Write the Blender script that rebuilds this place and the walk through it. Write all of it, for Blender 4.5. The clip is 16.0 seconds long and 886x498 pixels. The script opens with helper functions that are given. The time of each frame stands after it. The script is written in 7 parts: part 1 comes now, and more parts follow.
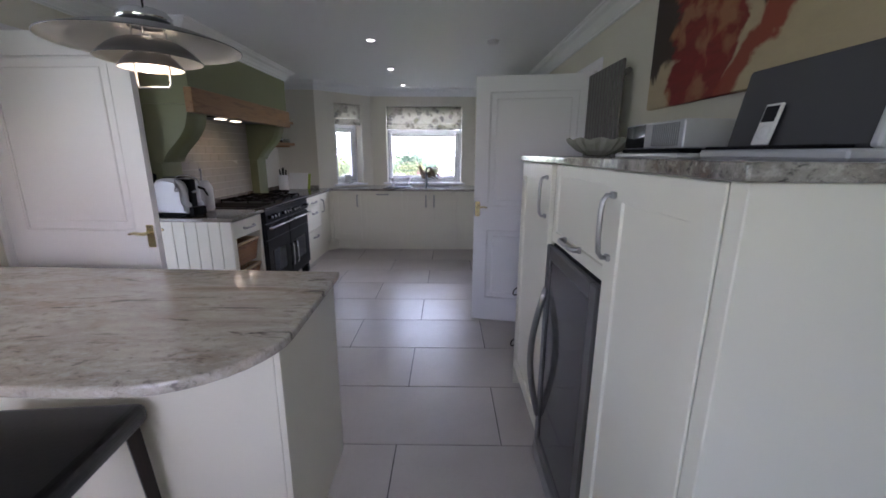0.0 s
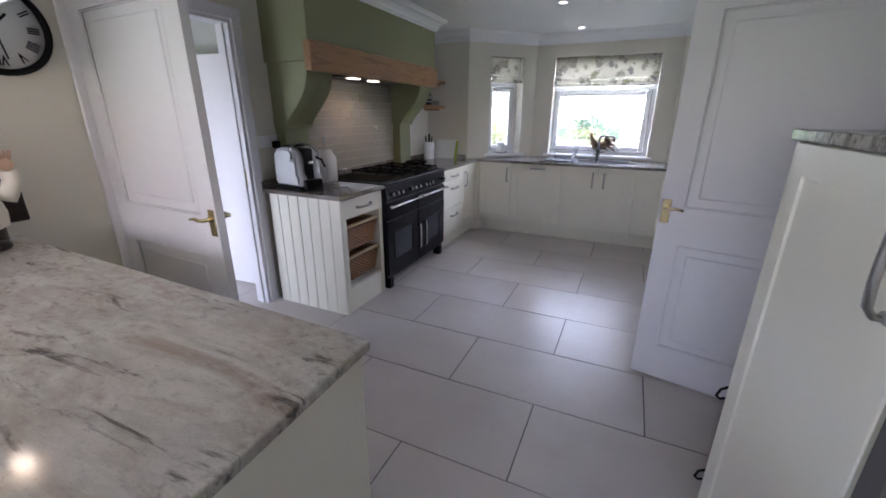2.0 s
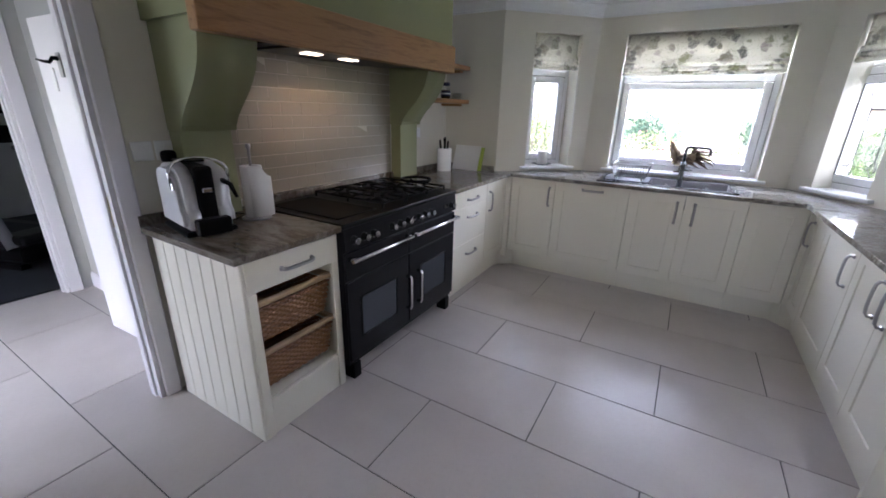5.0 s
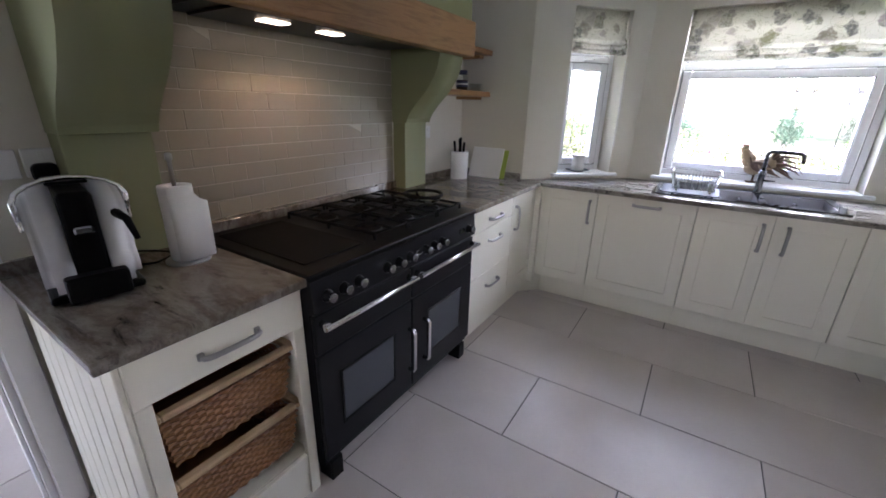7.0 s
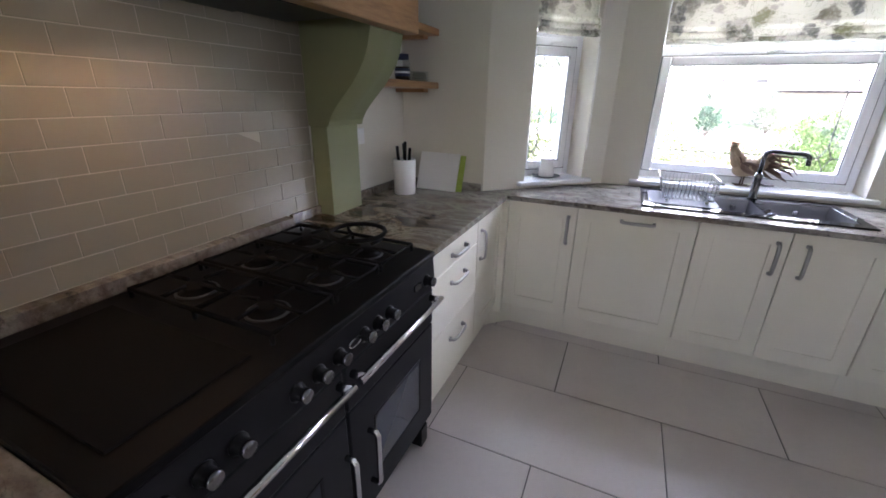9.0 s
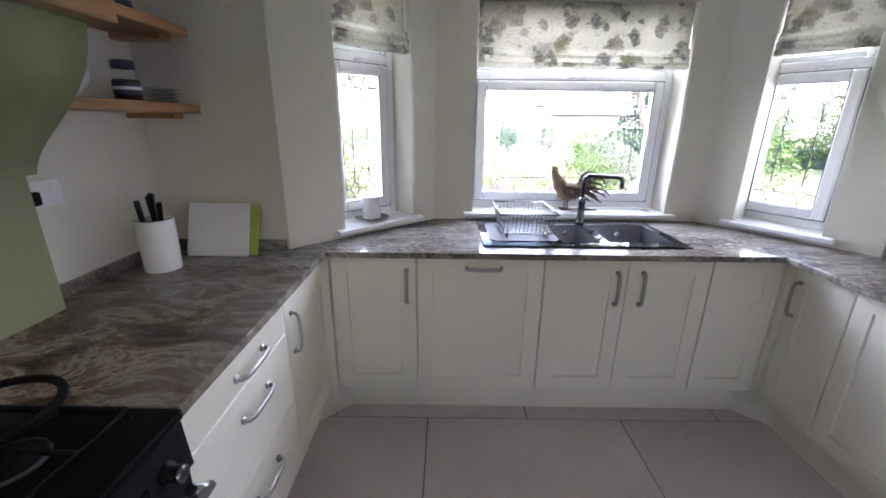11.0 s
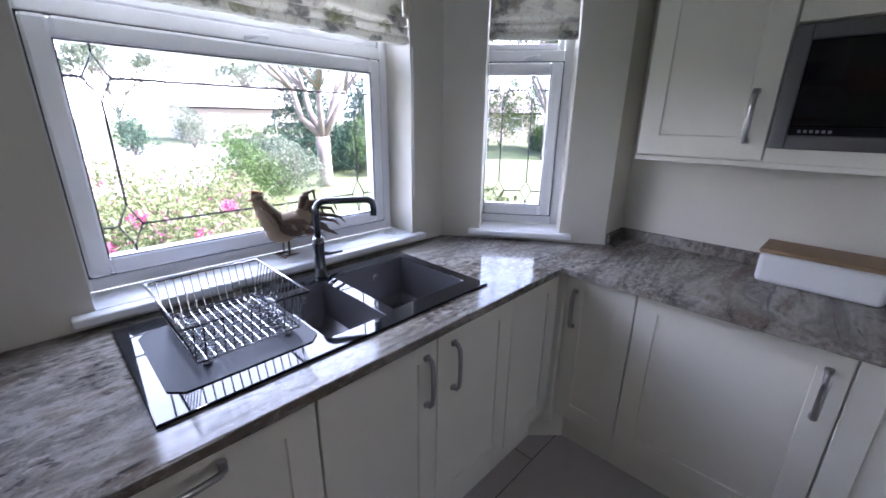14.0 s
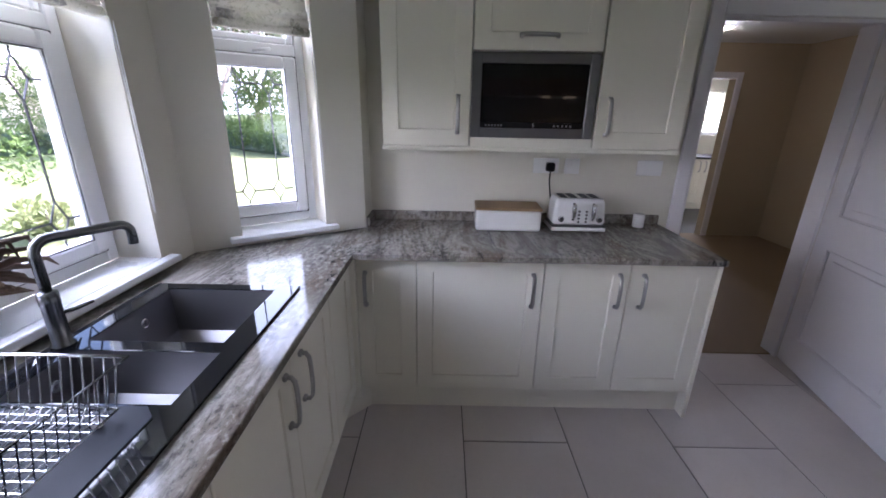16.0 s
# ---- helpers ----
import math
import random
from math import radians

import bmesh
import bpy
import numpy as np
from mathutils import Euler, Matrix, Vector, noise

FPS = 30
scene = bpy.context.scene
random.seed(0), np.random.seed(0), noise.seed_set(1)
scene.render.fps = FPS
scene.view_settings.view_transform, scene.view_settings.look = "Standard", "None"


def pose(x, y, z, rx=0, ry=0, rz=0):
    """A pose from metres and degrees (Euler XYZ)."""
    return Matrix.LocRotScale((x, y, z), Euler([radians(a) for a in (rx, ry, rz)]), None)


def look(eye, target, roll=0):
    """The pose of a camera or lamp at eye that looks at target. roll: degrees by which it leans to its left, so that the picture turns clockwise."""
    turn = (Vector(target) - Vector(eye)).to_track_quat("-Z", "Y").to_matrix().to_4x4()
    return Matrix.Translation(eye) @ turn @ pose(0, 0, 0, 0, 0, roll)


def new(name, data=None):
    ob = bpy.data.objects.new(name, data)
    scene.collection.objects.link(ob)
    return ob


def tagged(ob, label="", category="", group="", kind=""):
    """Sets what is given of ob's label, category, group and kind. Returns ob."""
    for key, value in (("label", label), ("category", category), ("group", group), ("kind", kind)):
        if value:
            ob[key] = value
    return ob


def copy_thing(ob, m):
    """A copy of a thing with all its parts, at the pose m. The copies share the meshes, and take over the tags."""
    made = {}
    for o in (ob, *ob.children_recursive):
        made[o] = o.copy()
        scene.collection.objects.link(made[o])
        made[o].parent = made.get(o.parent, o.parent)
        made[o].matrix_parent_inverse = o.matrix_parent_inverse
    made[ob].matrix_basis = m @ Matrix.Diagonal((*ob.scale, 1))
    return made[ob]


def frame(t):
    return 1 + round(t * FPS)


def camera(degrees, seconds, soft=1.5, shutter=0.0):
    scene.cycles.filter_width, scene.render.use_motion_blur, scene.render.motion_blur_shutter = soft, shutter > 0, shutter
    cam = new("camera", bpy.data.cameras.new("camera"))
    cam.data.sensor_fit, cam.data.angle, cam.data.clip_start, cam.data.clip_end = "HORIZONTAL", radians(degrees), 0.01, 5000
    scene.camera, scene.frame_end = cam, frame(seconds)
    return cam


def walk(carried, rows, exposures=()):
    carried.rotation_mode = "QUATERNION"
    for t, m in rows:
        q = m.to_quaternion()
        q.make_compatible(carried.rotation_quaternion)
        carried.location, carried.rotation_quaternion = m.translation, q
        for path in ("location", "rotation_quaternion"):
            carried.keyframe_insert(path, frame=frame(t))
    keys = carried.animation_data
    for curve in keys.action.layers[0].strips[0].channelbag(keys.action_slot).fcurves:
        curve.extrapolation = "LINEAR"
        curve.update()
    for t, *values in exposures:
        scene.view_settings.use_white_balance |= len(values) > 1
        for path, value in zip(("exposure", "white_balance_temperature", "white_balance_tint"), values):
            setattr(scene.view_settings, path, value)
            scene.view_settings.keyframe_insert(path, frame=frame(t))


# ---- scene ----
cam = camera(96.3, 16.0, soft=1.7)
PATH = [
    (0, (0.836, 1.823, 1.429), (0.821, 3.767, 0.961), 0.3),
    (0.5, (0.831, 2.062, 1.418), (0.459, 3.964, 0.924), 0.1),
    (1, (0.874, 2.253, 1.444), (0.232, 4.067, 0.9), 0.2),
    (1.5, (0.874, 2.483, 1.435), (0.156, 4.251, 0.837), 0.3),
    (2, (0.888, 2.792, 1.448), (0.097, 4.514, 0.809), 0.3),
    (2.5, (0.872, 3.057, 1.462), (-0.045, 4.724, 0.844), 0.6),
    (3, (0.792, 3.28, 1.461), (-0.115, 4.951, 0.839), 0.9),
    (3.5, (0.692, 3.464, 1.452), (-0.122, 5.182, 0.831), 0.8),
    (4, (0.627, 3.666, 1.445), (-0.214, 5.364, 0.807), 0.7),
    (4.2, (0.617, 3.763, 1.449), (-0.289, 5.43, 0.815), 0.6),
    (6.5, (0.235, 4.596, 1.474), (-0.755, 6.194, 0.79), 1.5),
    (7, (0.141, 4.711, 1.453), (-0.864, 6.301, 0.774), 1.4),
    (7.5, (-0.028, 4.815, 1.475), (-0.955, 6.447, 0.786), 1.4),
    (8, (-0.127, 4.916, 1.464), (-0.994, 6.585, 0.782), 0.9),
    (8.2, (-0.137, 5.014, 1.467), (-1.013, 6.671, 0.771), 0.6),
    (10.3, (-0.388, 5.601, 1.493), (-0.678, 7.454, 0.799), 1.0),
    (10.5, (-0.36, 5.67, 1.485), (-0.571, 7.542, 0.815), 0.7),
    (11, (-0.297, 5.909, 1.501), (-0.305, 7.814, 0.891), 0.6),
    (11.5, (-0.264, 6.069, 1.479), (-0.06, 7.971, 0.895), 0.6),
    (12, (-0.304, 6.236, 1.491), (0.257, 8.059, 0.89), 0.7),
    (12.5, (-0.286, 6.4, 1.462), (0.587, 8.081, 0.822), 0.5),
    (13, (-0.175, 6.603, 1.493), (0.874, 8.175, 0.84), 0.3),
    (13.5, (-0.121, 6.751, 1.483), (1.064, 8.238, 0.863), 0.5),
    (14, (-0.166, 6.943, 1.496), (1.199, 8.268, 0.878), 0.8),
    (14.5, (-0.27, 7.032, 1.485), (1.245, 8.187, 0.874), 0.5),
    (15, (-0.326, 7.066, 1.496), (1.303, 8.029, 0.848), 0.6),
    (15.5, (-0.344, 7.194, 1.507), (1.478, 7.708, 0.862), 0.7),
    (16, (-0.386, 7.257, 1.519), (1.509, 7.254, 0.878), 1.1),
]
EXPOSURES = [(0.0, 3.10, 5660, 24.5), (1.0, 3.36, 5660, 24.5), (4.0, 3.52, 5730, 22.0), (8.0, 3.66, 5830, 23.5), (11.0, 3.56, 5790, 23.0), (12.5, 3.08, 5420, 25.0), (13.5, 2.89, 5450, 25.5), (15.0, 2.68, 5490, 26.5), (16.0, 3.03, 5710, 26.5)]
walk(cam, [(t, look(eye, target, roll)) for t, eye, target, roll in PATH], EXPOSURES)

# ---- world, sun, lamps ----
world = bpy.data.worlds.new("sky")
scene.world = world
world.use_nodes = True
wn = world.node_tree
sky = wn.nodes.new("ShaderNodeTexSky")
sky.sky_type, sky.sun_disc = "NISHITA", False
sky.sun_elevation, sky.sun_rotation = radians(43.7), radians(144)
sky.air_density, sky.dust_density = 1.0, 4.0
wn.links.new(sky.outputs[0], wn.nodes["Background"].inputs[0])
wn.nodes["Background"].inputs[1].default_value = 0.15

sun_data = bpy.data.lights.new("sun", "SUN")
sun_data.energy, sun_data.angle, sun_data.color = 4.0, radians(2), (1.0, 0.96, 0.9)
sun = new("sun", sun_data)
sun.matrix_world = look((8, -11, 13), (0, 0, 0))


def window_light(name, at, towards, w, h, watts):
    data = bpy.data.lights.new(name, "AREA")
    data.shape, data.size, data.size_y, data.energy, data.color = "RECTANGLE", w, h, watts, (0.90, 0.95, 1.0)
    ob = new(name, data)
    ob.matrix_world = look(at, towards)
    return ob


def spot(name, at, towards, watts, degrees, colour, radius=0.03):
    data = bpy.data.lights.new(name, "SPOT")
    data.energy, data.spot_size, data.spot_blend, data.color, data.shadow_soft_size = watts, radians(degrees), 0.6, colour, radius
    ob = new(name, data)
    ob.matrix_world = look(at, towards)
    return ob


window_light("sky_light_bay", (0.48, 10.0, 2.75), (0.45, 6.2, 0.3), 3.6, 2.1, 46)
window_light("sky_light_bay_west", (-0.95, 8.42, 1.62), (0.9, 6.2, 1.0), 0.55, 0.9, 0.3)
window_light("sky_light_bay_east", (1.82, 8.28, 1.62), (-0.6, 6.4, 1.0), 0.55, 0.9, 1.1)
window_light("sky_light_west", (-1.98, 2.62, 1.62), (1.5, 3.0, 1.0), 1.3, 0.95, 1.0)
window_light("sky_light_utility", (7.55, 2.7, 1.65), (4.5, 3.6, 1.0), 0.9, 0.8, 24)
window_light("sky_light_hall", (-2.62, 3.1, 0.85), (-2.6, 4.4, -0.2), 1.0, 1.3, 3.0)
window_light("sky_light_south", (0.3, 0.05, 1.5), (0.4, 3.0, 1.0), 1.6, 0.95, 0.55)

# ---- mesh helpers ----
def finish(bm, smooth=False):
    bmesh.ops.recalc_face_normals(bm, faces=bm.faces)
    if smooth:
        for f in bm.faces:
            f.smooth = True
    return bm


def add_box(bm, lo, hi, bev=0.0, seg=1):
    lo, hi = Vector(lo), Vector(hi)
    c, s = (lo + hi) / 2, hi - lo
    got = bmesh.ops.create_cube(bm, size=1.0, matrix=Matrix.Translation(c) @ Matrix.Diagonal((*s, 1)))
    if bev > 0:
        edges = list({e for v in got["verts"] for e in v.link_edges})
        bmesh.ops.bevel(bm, geom=edges, offset=min(bev, min(s) * 0.45), segments=seg, profile=0.5, affect="EDGES")
    return bm


def box(lo, hi, bev=0.0, seg=1):
    return finish(add_box(bmesh.new(), lo, hi, bev, seg))


def add_tube(bm, pts, r, seg=8, closed=False, flat=1.0, ends=True):
    """A round or flattened bar along pts; r is a number or one radius a point."""
    pts = [Vector(p) for p in pts]
    n = len(pts)
    rs = [r] * n if isinstance(r, (int, float)) else r
    rings, side = [], None
    for i, p in enumerate(pts):
        a = pts[(i - 1) % n] if closed or i > 0 else p
        b = pts[(i + 1) % n] if closed or i < n - 1 else p
        d = (b - a).normalized()
        if side is None:
            side = d.cross(Vector((0, 0, 1)) if abs(d.z) < 0.9 else Vector((1, 0, 0))).normalized()
        side = (side - d * side.dot(d)).normalized()
        up = d.cross(side)
        rings.append([bm.verts.new(p + rs[i] * (math.cos(2 * math.pi * k / seg) * side + flat * math.sin(2 * math.pi * k / seg) * up)) for k in range(seg)])
    for i in range(n if closed else n - 1):
        q, w = rings[i], rings[(i + 1) % n]
        for k in range(seg):
            f = bm.faces.new((q[k], q[(k + 1) % seg], w[(k + 1) % seg], w[k]))
            f.smooth = seg > 5
    if ends and not closed:
        bm.faces.new(rings[0][::-1])
        bm.faces.new(rings[-1])
    return bm


def tube(pts, r, seg=8, closed=False, flat=1.0):
    return finish(add_tube(bmesh.new(), pts, r, seg, closed, flat))


def add_lathe(bm, profile, seg=24, at=(0, 0, 0), mat=None):
    """Turns (radius, height) pairs about z."""
    at = Vector(at)
    rings = []
    for r, z in profile:
        if r < 1e-6:
            rings.append([bm.verts.new(at + Vector((0, 0, z)))])
        else:
            rings.append([bm.verts.new(at + Vector((r * math.cos(2 * math.pi * k / seg), r * math.sin(2 * math.pi * k / seg), z))) for k in range(seg)])
    for a, b in zip(rings, rings[1:]):
        for k in range(seg):
            j = (k + 1) % seg
            if len(a) == 1 and len(b) == 1:
                continue
            vs = (a[0], b[j], b[k]) if len(a) == 1 else (a[k], a[j], b[0]) if len(b) == 1 else (a[k], a[j], b[j], b[k])
            f = bm.faces.new(vs)
            f.smooth = True
            if mat is not None:
                f.material_index = mat
    return bm


def lathe(profile, seg=24):
    return finish(add_lathe(bmesh.new(), profile, seg))


def slab(outline, z0, z1, holes=(), bev=0.0):
    """A flat slab over an outline in x, y, with holes."""
    bm = bmesh.new()
    for ring in (outline, *holes):
        vs = [bm.verts.new((x, y, z0)) for x, y in ring]
        for i in range(len(vs)):
            bm.edges.new((vs[i], vs[(i + 1) % len(vs)]))
    bmesh.ops.triangle_fill(bm, use_beauty=True, use_dissolve=False, edges=bm.edges[:])
    got = bmesh.ops.extrude_face_region(bm, geom=bm.faces[:])
    for v in got["geom"]:
        if isinstance(v, bmesh.types.BMVert):
            v.co.z = z1
    finish(bm)
    if bev > 0:
        rim = [e for e in bm.edges if len(e.link_faces) == 2 and e.calc_face_angle(0) > 0.9]
        bmesh.ops.bevel(bm, geom=rim, offset=bev, segments=2, profile=0.5, affect="EDGES")
    return bm


def moved(bm, m):
    bmesh.ops.transform(bm, matrix=m, verts=bm.verts)
    return bm


def mesh_of(name, bm, materials):
    me = bpy.data.meshes.new(name)
    bm.to_mesh(me)
    bm.free()
    for m in materials if isinstance(materials, (list, tuple)) else [materials]:
        me.materials.append(m)
    return me


def part(name, bm, material, parent=None, label=""):
    ob = new(name, mesh_of(name, bm, material))
    ob.parent = parent
    return tagged(ob, label)


def thing(name, m, label, category, group="", kind=""):
    ob = new(name)
    ob.empty_display_size = 0.1
    ob.matrix_world = m
    return tagged(ob, label, category, group, kind)


def solid(name, bm, material, label, category, kind="", m=None):
    ob = part(name, bm, material)
    if m is not None:
        ob.matrix_world = m
    return tagged(ob, label, category, "", kind)


# ---- materials ----
def material(name, colour, rough=0.5, metal=0.0):
    m = bpy.data.materials.new(name)
    m.use_nodes = True
    b = m.node_tree.nodes["Principled BSDF"]
    b.inputs["Base Color"].default_value = (*colour, 1)
    b.inputs["Roughness"].default_value, b.inputs["Metallic"].default_value = rough, metal
    return m, m.node_tree, b


def coords(nt, scale=(1, 1, 1), turn=(0, 0, 0), space="Object"):
    tc, mp = nt.nodes.new("ShaderNodeTexCoord"), nt.nodes.new("ShaderNodeMapping")
    mp.inputs["Scale"].default_value, mp.inputs["Rotation"].default_value = scale, [radians(a) for a in turn]
    nt.links.new(tc.outputs[space], mp.inputs[0])
    return mp.outputs[0]


def noise_tex(nt, vec, scale, detail=4, rough=0.55, distort=0.0):
    n = nt.nodes.new("ShaderNodeTexNoise")
    n.inputs["Scale"].default_value, n.inputs["Detail"].default_value = scale, detail
    n.inputs["Roughness"].default_value, n.inputs["Distortion"].default_value = rough, distort
    nt.links.new(vec, n.inputs["Vector"])
    return n.outputs["Fac"]


def ramp(nt, fac, stops):
    r = nt.nodes.new("ShaderNodeValToRGB")
    e = r.color_ramp.elements
    while len(e) < len(stops):
        e.new(0.5)
    for el, (p, c) in zip(e, stops):
        el.position, el.color = p, (*c, 1) if len(c) == 3 else c
    nt.links.new(fac, r.inputs[0])
    return r.outputs[0]


def mix(nt, a, b, fac, mode="MIX"):
    n = nt.nodes.new("ShaderNodeMix")
    n.data_type, n.blend_type = "RGBA", mode
    for sock, v in ((n.inputs[0], fac), (n.inputs[6], a), (n.inputs[7], b)):
        if isinstance(v, (int, float)):
            sock.default_value = v
        elif isinstance(v, tuple):
            sock.default_value = (*v, 1)
        else:
            nt.links.new(v, sock)
    return n.outputs[2]


def bump(nt, b, height, strength=0.2, dist=0.002):
    n = nt.nodes.new("ShaderNodeBump")
    n.inputs["Strength"].default_value, n.inputs["Distance"].default_value = strength, dist
    nt.links.new(height, n.inputs["Height"])
    nt.links.new(n.outputs[0], b.inputs["Normal"])


def rough_from(nt, b, fac, lo, hi):
    n = nt.nodes.new("ShaderNodeMapRange")
    n.inputs[3].default_value, n.inputs[4].default_value = lo, hi
    nt.links.new(fac, n.inputs[0])
    nt.links.new(n.outputs[0], b.inputs["Roughness"])


def painted(name, colour, rough=0.5, grain=0.03, relief=0.15, scale=60, metal=0.0):
    """Paint, plastic or metal with a faint cloud of tone and a fine relief."""
    m, nt, b = material(name, colour, rough, metal)
    v = coords(nt, space="Object")
    cloud, fine = noise_tex(nt, v, 2.3, 5), noise_tex(nt, v, scale, 3)
    dark = tuple(c * (1 - grain * 2) for c in colour)
    base = mix(nt, dark, colour, cloud)
    base = mix(nt, base, tuple(c * (1 - grain) for c in colour), fine)
    nt.links.new(base, b.inputs["Base Color"])
    rough_from(nt, b, cloud, rough * 0.88, min(1, rough * 1.15))
    bump(nt, b, fine, relief, 0.0008)
    return m


def matt(*args):
    """Vitreous enamel or iron with a weak sheen."""
    m = painted(*args)
    m.node_tree.nodes["Principled BSDF"].inputs["Specular IOR Level"].default_value = 0.1
    return m


def wood(name, light, dark, along="Y", rough=0.4):
    m, nt, b = material(name, light, rough)
    sc = {"X": (1.2, 14, 14), "Y": (14, 1.2, 14), "Z": (14, 14, 1.2)}[along]
    v = coords(nt, sc)
    g = noise_tex(nt, v, 2.2, 8, 0.62, 0.8)
    f = noise_tex(nt, coords(nt, tuple(s * 6 for s in sc)), 3.0, 3)
    c = ramp(nt, g, [(0.3, dark), (0.52, light), (0.75, tuple(0.6 * a + 0.4 * d for a, d in zip(light, dark)))])
    c = mix(nt, c, tuple(d * 0.8 for d in dark), ramp(nt, f, [(0.55, (0, 0, 0)), (0.8, (0.35, 0.35, 0.35))]))
    nt.links.new(c, b.inputs["Base Color"])
    rough_from(nt, b, g, rough * 0.8, rough * 1.3)
    bump(nt, b, g, 0.12, 0.001)
    return m


def granite(name, pale, mid, brown, dark, mottle, turn, fleck=19, brown_end=False):
    """River-like granite: long soft streaks, thin dark veins, mottling and fine crystals."""
    m, nt, b = material(name, mid, 0.1)
    flat = coords(nt, (1, 1, 1), (0, 0, turn))
    streak = coords(nt, (1.3, 5.0, 3.0), (0, 0, turn))
    band = noise_tex(nt, streak, 1.1, 7, 0.6, 0.7)
    veins = noise_tex(nt, coords(nt, (1.6, 9.0, 4.0), (0, 0, turn + 4)), 1.7, 8, 0.66, 0.9)
    warm = noise_tex(nt, coords(nt, (1.0, 2.6, 2.0), (0, 0, turn - 6)), 2.4, 7, 0.66, 0.6)
    blot = noise_tex(nt, coords(nt, (1, 1.7, 1.5), (0, 0, turn)), fleck, 6, 0.68, 0.3)
    where = noise_tex(nt, flat, 2.1, 3, 0.5)
    grain = noise_tex(nt, flat, 150, 4, 0.7)
    base = ramp(nt, band, [(0.34, mid), (0.44, pale), (0.52, mid), (0.60, pale), (0.70, brown)])
    base = mix(nt, base, brown, ramp(nt, warm, [(0.48, (0, 0, 0)), (0.66, (0.75, 0.75, 0.75))]))
    base = mix(nt, base, dark, ramp(nt, veins, [(0.33, (0.9, 0.9, 0.9)), (0.41, (0, 0, 0))]))
    on = ramp(nt, where, [(0.40, (0.12, 0.12, 0.12)), (0.60, (mottle, mottle, mottle))])
    base = mix(nt, base, dark, mix(nt, (0.0, 0.0, 0.0), ramp(nt, blot, [(0.36, (1, 1, 1)), (0.46, (0, 0, 0))]), on))
    base = mix(nt, base, tuple(min(0.62, c * 1.35) for c in pale), mix(nt, (0.0, 0.0, 0.0), ramp(nt, blot, [(0.53, (0, 0, 0)), (0.63, (0.8, 0.8, 0.8))]), on))
    base = mix(nt, base, tuple(c * 0.45 for c in mid), ramp(nt, grain, [(0.55, (0, 0, 0)), (0.72, (0.5, 0.5, 0.5))]))
    if brown_end:  # the slab turns warmer along the west run
        sep = nt.nodes.new("ShaderNodeSeparateXYZ")
        nt.links.new(coords(nt), sep.inputs[0])
        ends = []
        for axis, a, c in ((0, -0.78, -1.05), (1, 7.65, 6.95)):
            r = nt.nodes.new("ShaderNodeMapRange")
            r.inputs[1].default_value, r.inputs[2].default_value = a, c
            nt.links.new(sep.outputs[axis], r.inputs[0])
            ends.append(r.outputs[0])
        both = nt.nodes.new("ShaderNodeMath")
        both.operation = "MULTIPLY"
        nt.links.new(ends[0], both.inputs[0])
        nt.links.new(ends[1], both.inputs[1])
        drift = noise_tex(nt, coords(nt, (1.3, 2.2, 1.5), (0, 0, -40)), 3.0, 9, 0.72, 0.6)
        warmer = ramp(nt, drift, [(0.37, (0.02, 0.016, 0.012)), (0.44, (0.095, 0.07, 0.042)), (0.50, (0.14, 0.112, 0.075)), (0.55, (0.30, 0.265, 0.20)), (0.60, (0.10, 0.074, 0.046)), (0.68, (0.17, 0.135, 0.092))])
        warmer = mix(nt, warmer, (0.03, 0.025, 0.02), mix(nt, (0.0, 0.0, 0.0), ramp(nt, blot, [(0.36, (0.8, 0.8, 0.8)), (0.46, (0, 0, 0))]), on))
        base = mix(nt, base, warmer, both.outputs[0])
    nt.links.new(base, b.inputs["Base Color"])
    rough_from(nt, b, blot, 0.07, 0.14)
    b.inputs["Specular IOR Level"].default_value = 0.34
    return m


def porcelain():
    m, nt, b = material("floor_porcelain", (0.46, 0.43, 0.40), 0.3)
    v = coords(nt, (1, 1, 1))
    oi = nt.nodes.new("ShaderNodeObjectInfo")
    add = nt.nodes.new("ShaderNodeVectorMath")
    add.operation = "SCALE"
    nt.links.new(oi.outputs["Random"], add.inputs["Scale"])
    add.inputs[0].default_value = (37.0, 19.0, 5.0)
    shift = nt.nodes.new("ShaderNodeVectorMath")
    nt.links.new(v, shift.inputs[0])
    nt.links.new(add.outputs[0], shift.inputs[1])
    cloud = noise_tex(nt, shift.outputs[0], 2.2, 5, 0.5, 0.2)
    fine = noise_tex(nt, shift.outputs[0], 55, 4, 0.6)
    c = ramp(nt, cloud, [(0.3, (0.485, 0.44, 0.41)), (0.5, (0.53, 0.485, 0.455)), (0.7, (0.565, 0.52, 0.49))])
    c = mix(nt, c, (0.45, 0.41, 0.38), ramp(nt, fine, [(0.5, (0, 0, 0)), (0.75, (0.25, 0.25, 0.25))]))
    tone = nt.nodes.new("ShaderNodeMapRange")
    tone.inputs[3].default_value, tone.inputs[4].default_value = 0.94, 1.05
    nt.links.new(oi.outputs["Random"], tone.inputs[0])
    sc = nt.nodes.new("ShaderNodeVectorMath")
    sc.operation = "SCALE"
    nt.links.new(c, sc.inputs[0])
    nt.links.new(tone.outputs[0], sc.inputs["Scale"])
    nt.links.new(sc.outputs[0], b.inputs["Base Color"])
    rough_from(nt, b, fine, 0.32, 0.36)
    bump(nt, b, fine, 0.05, 0.0006)
    return m


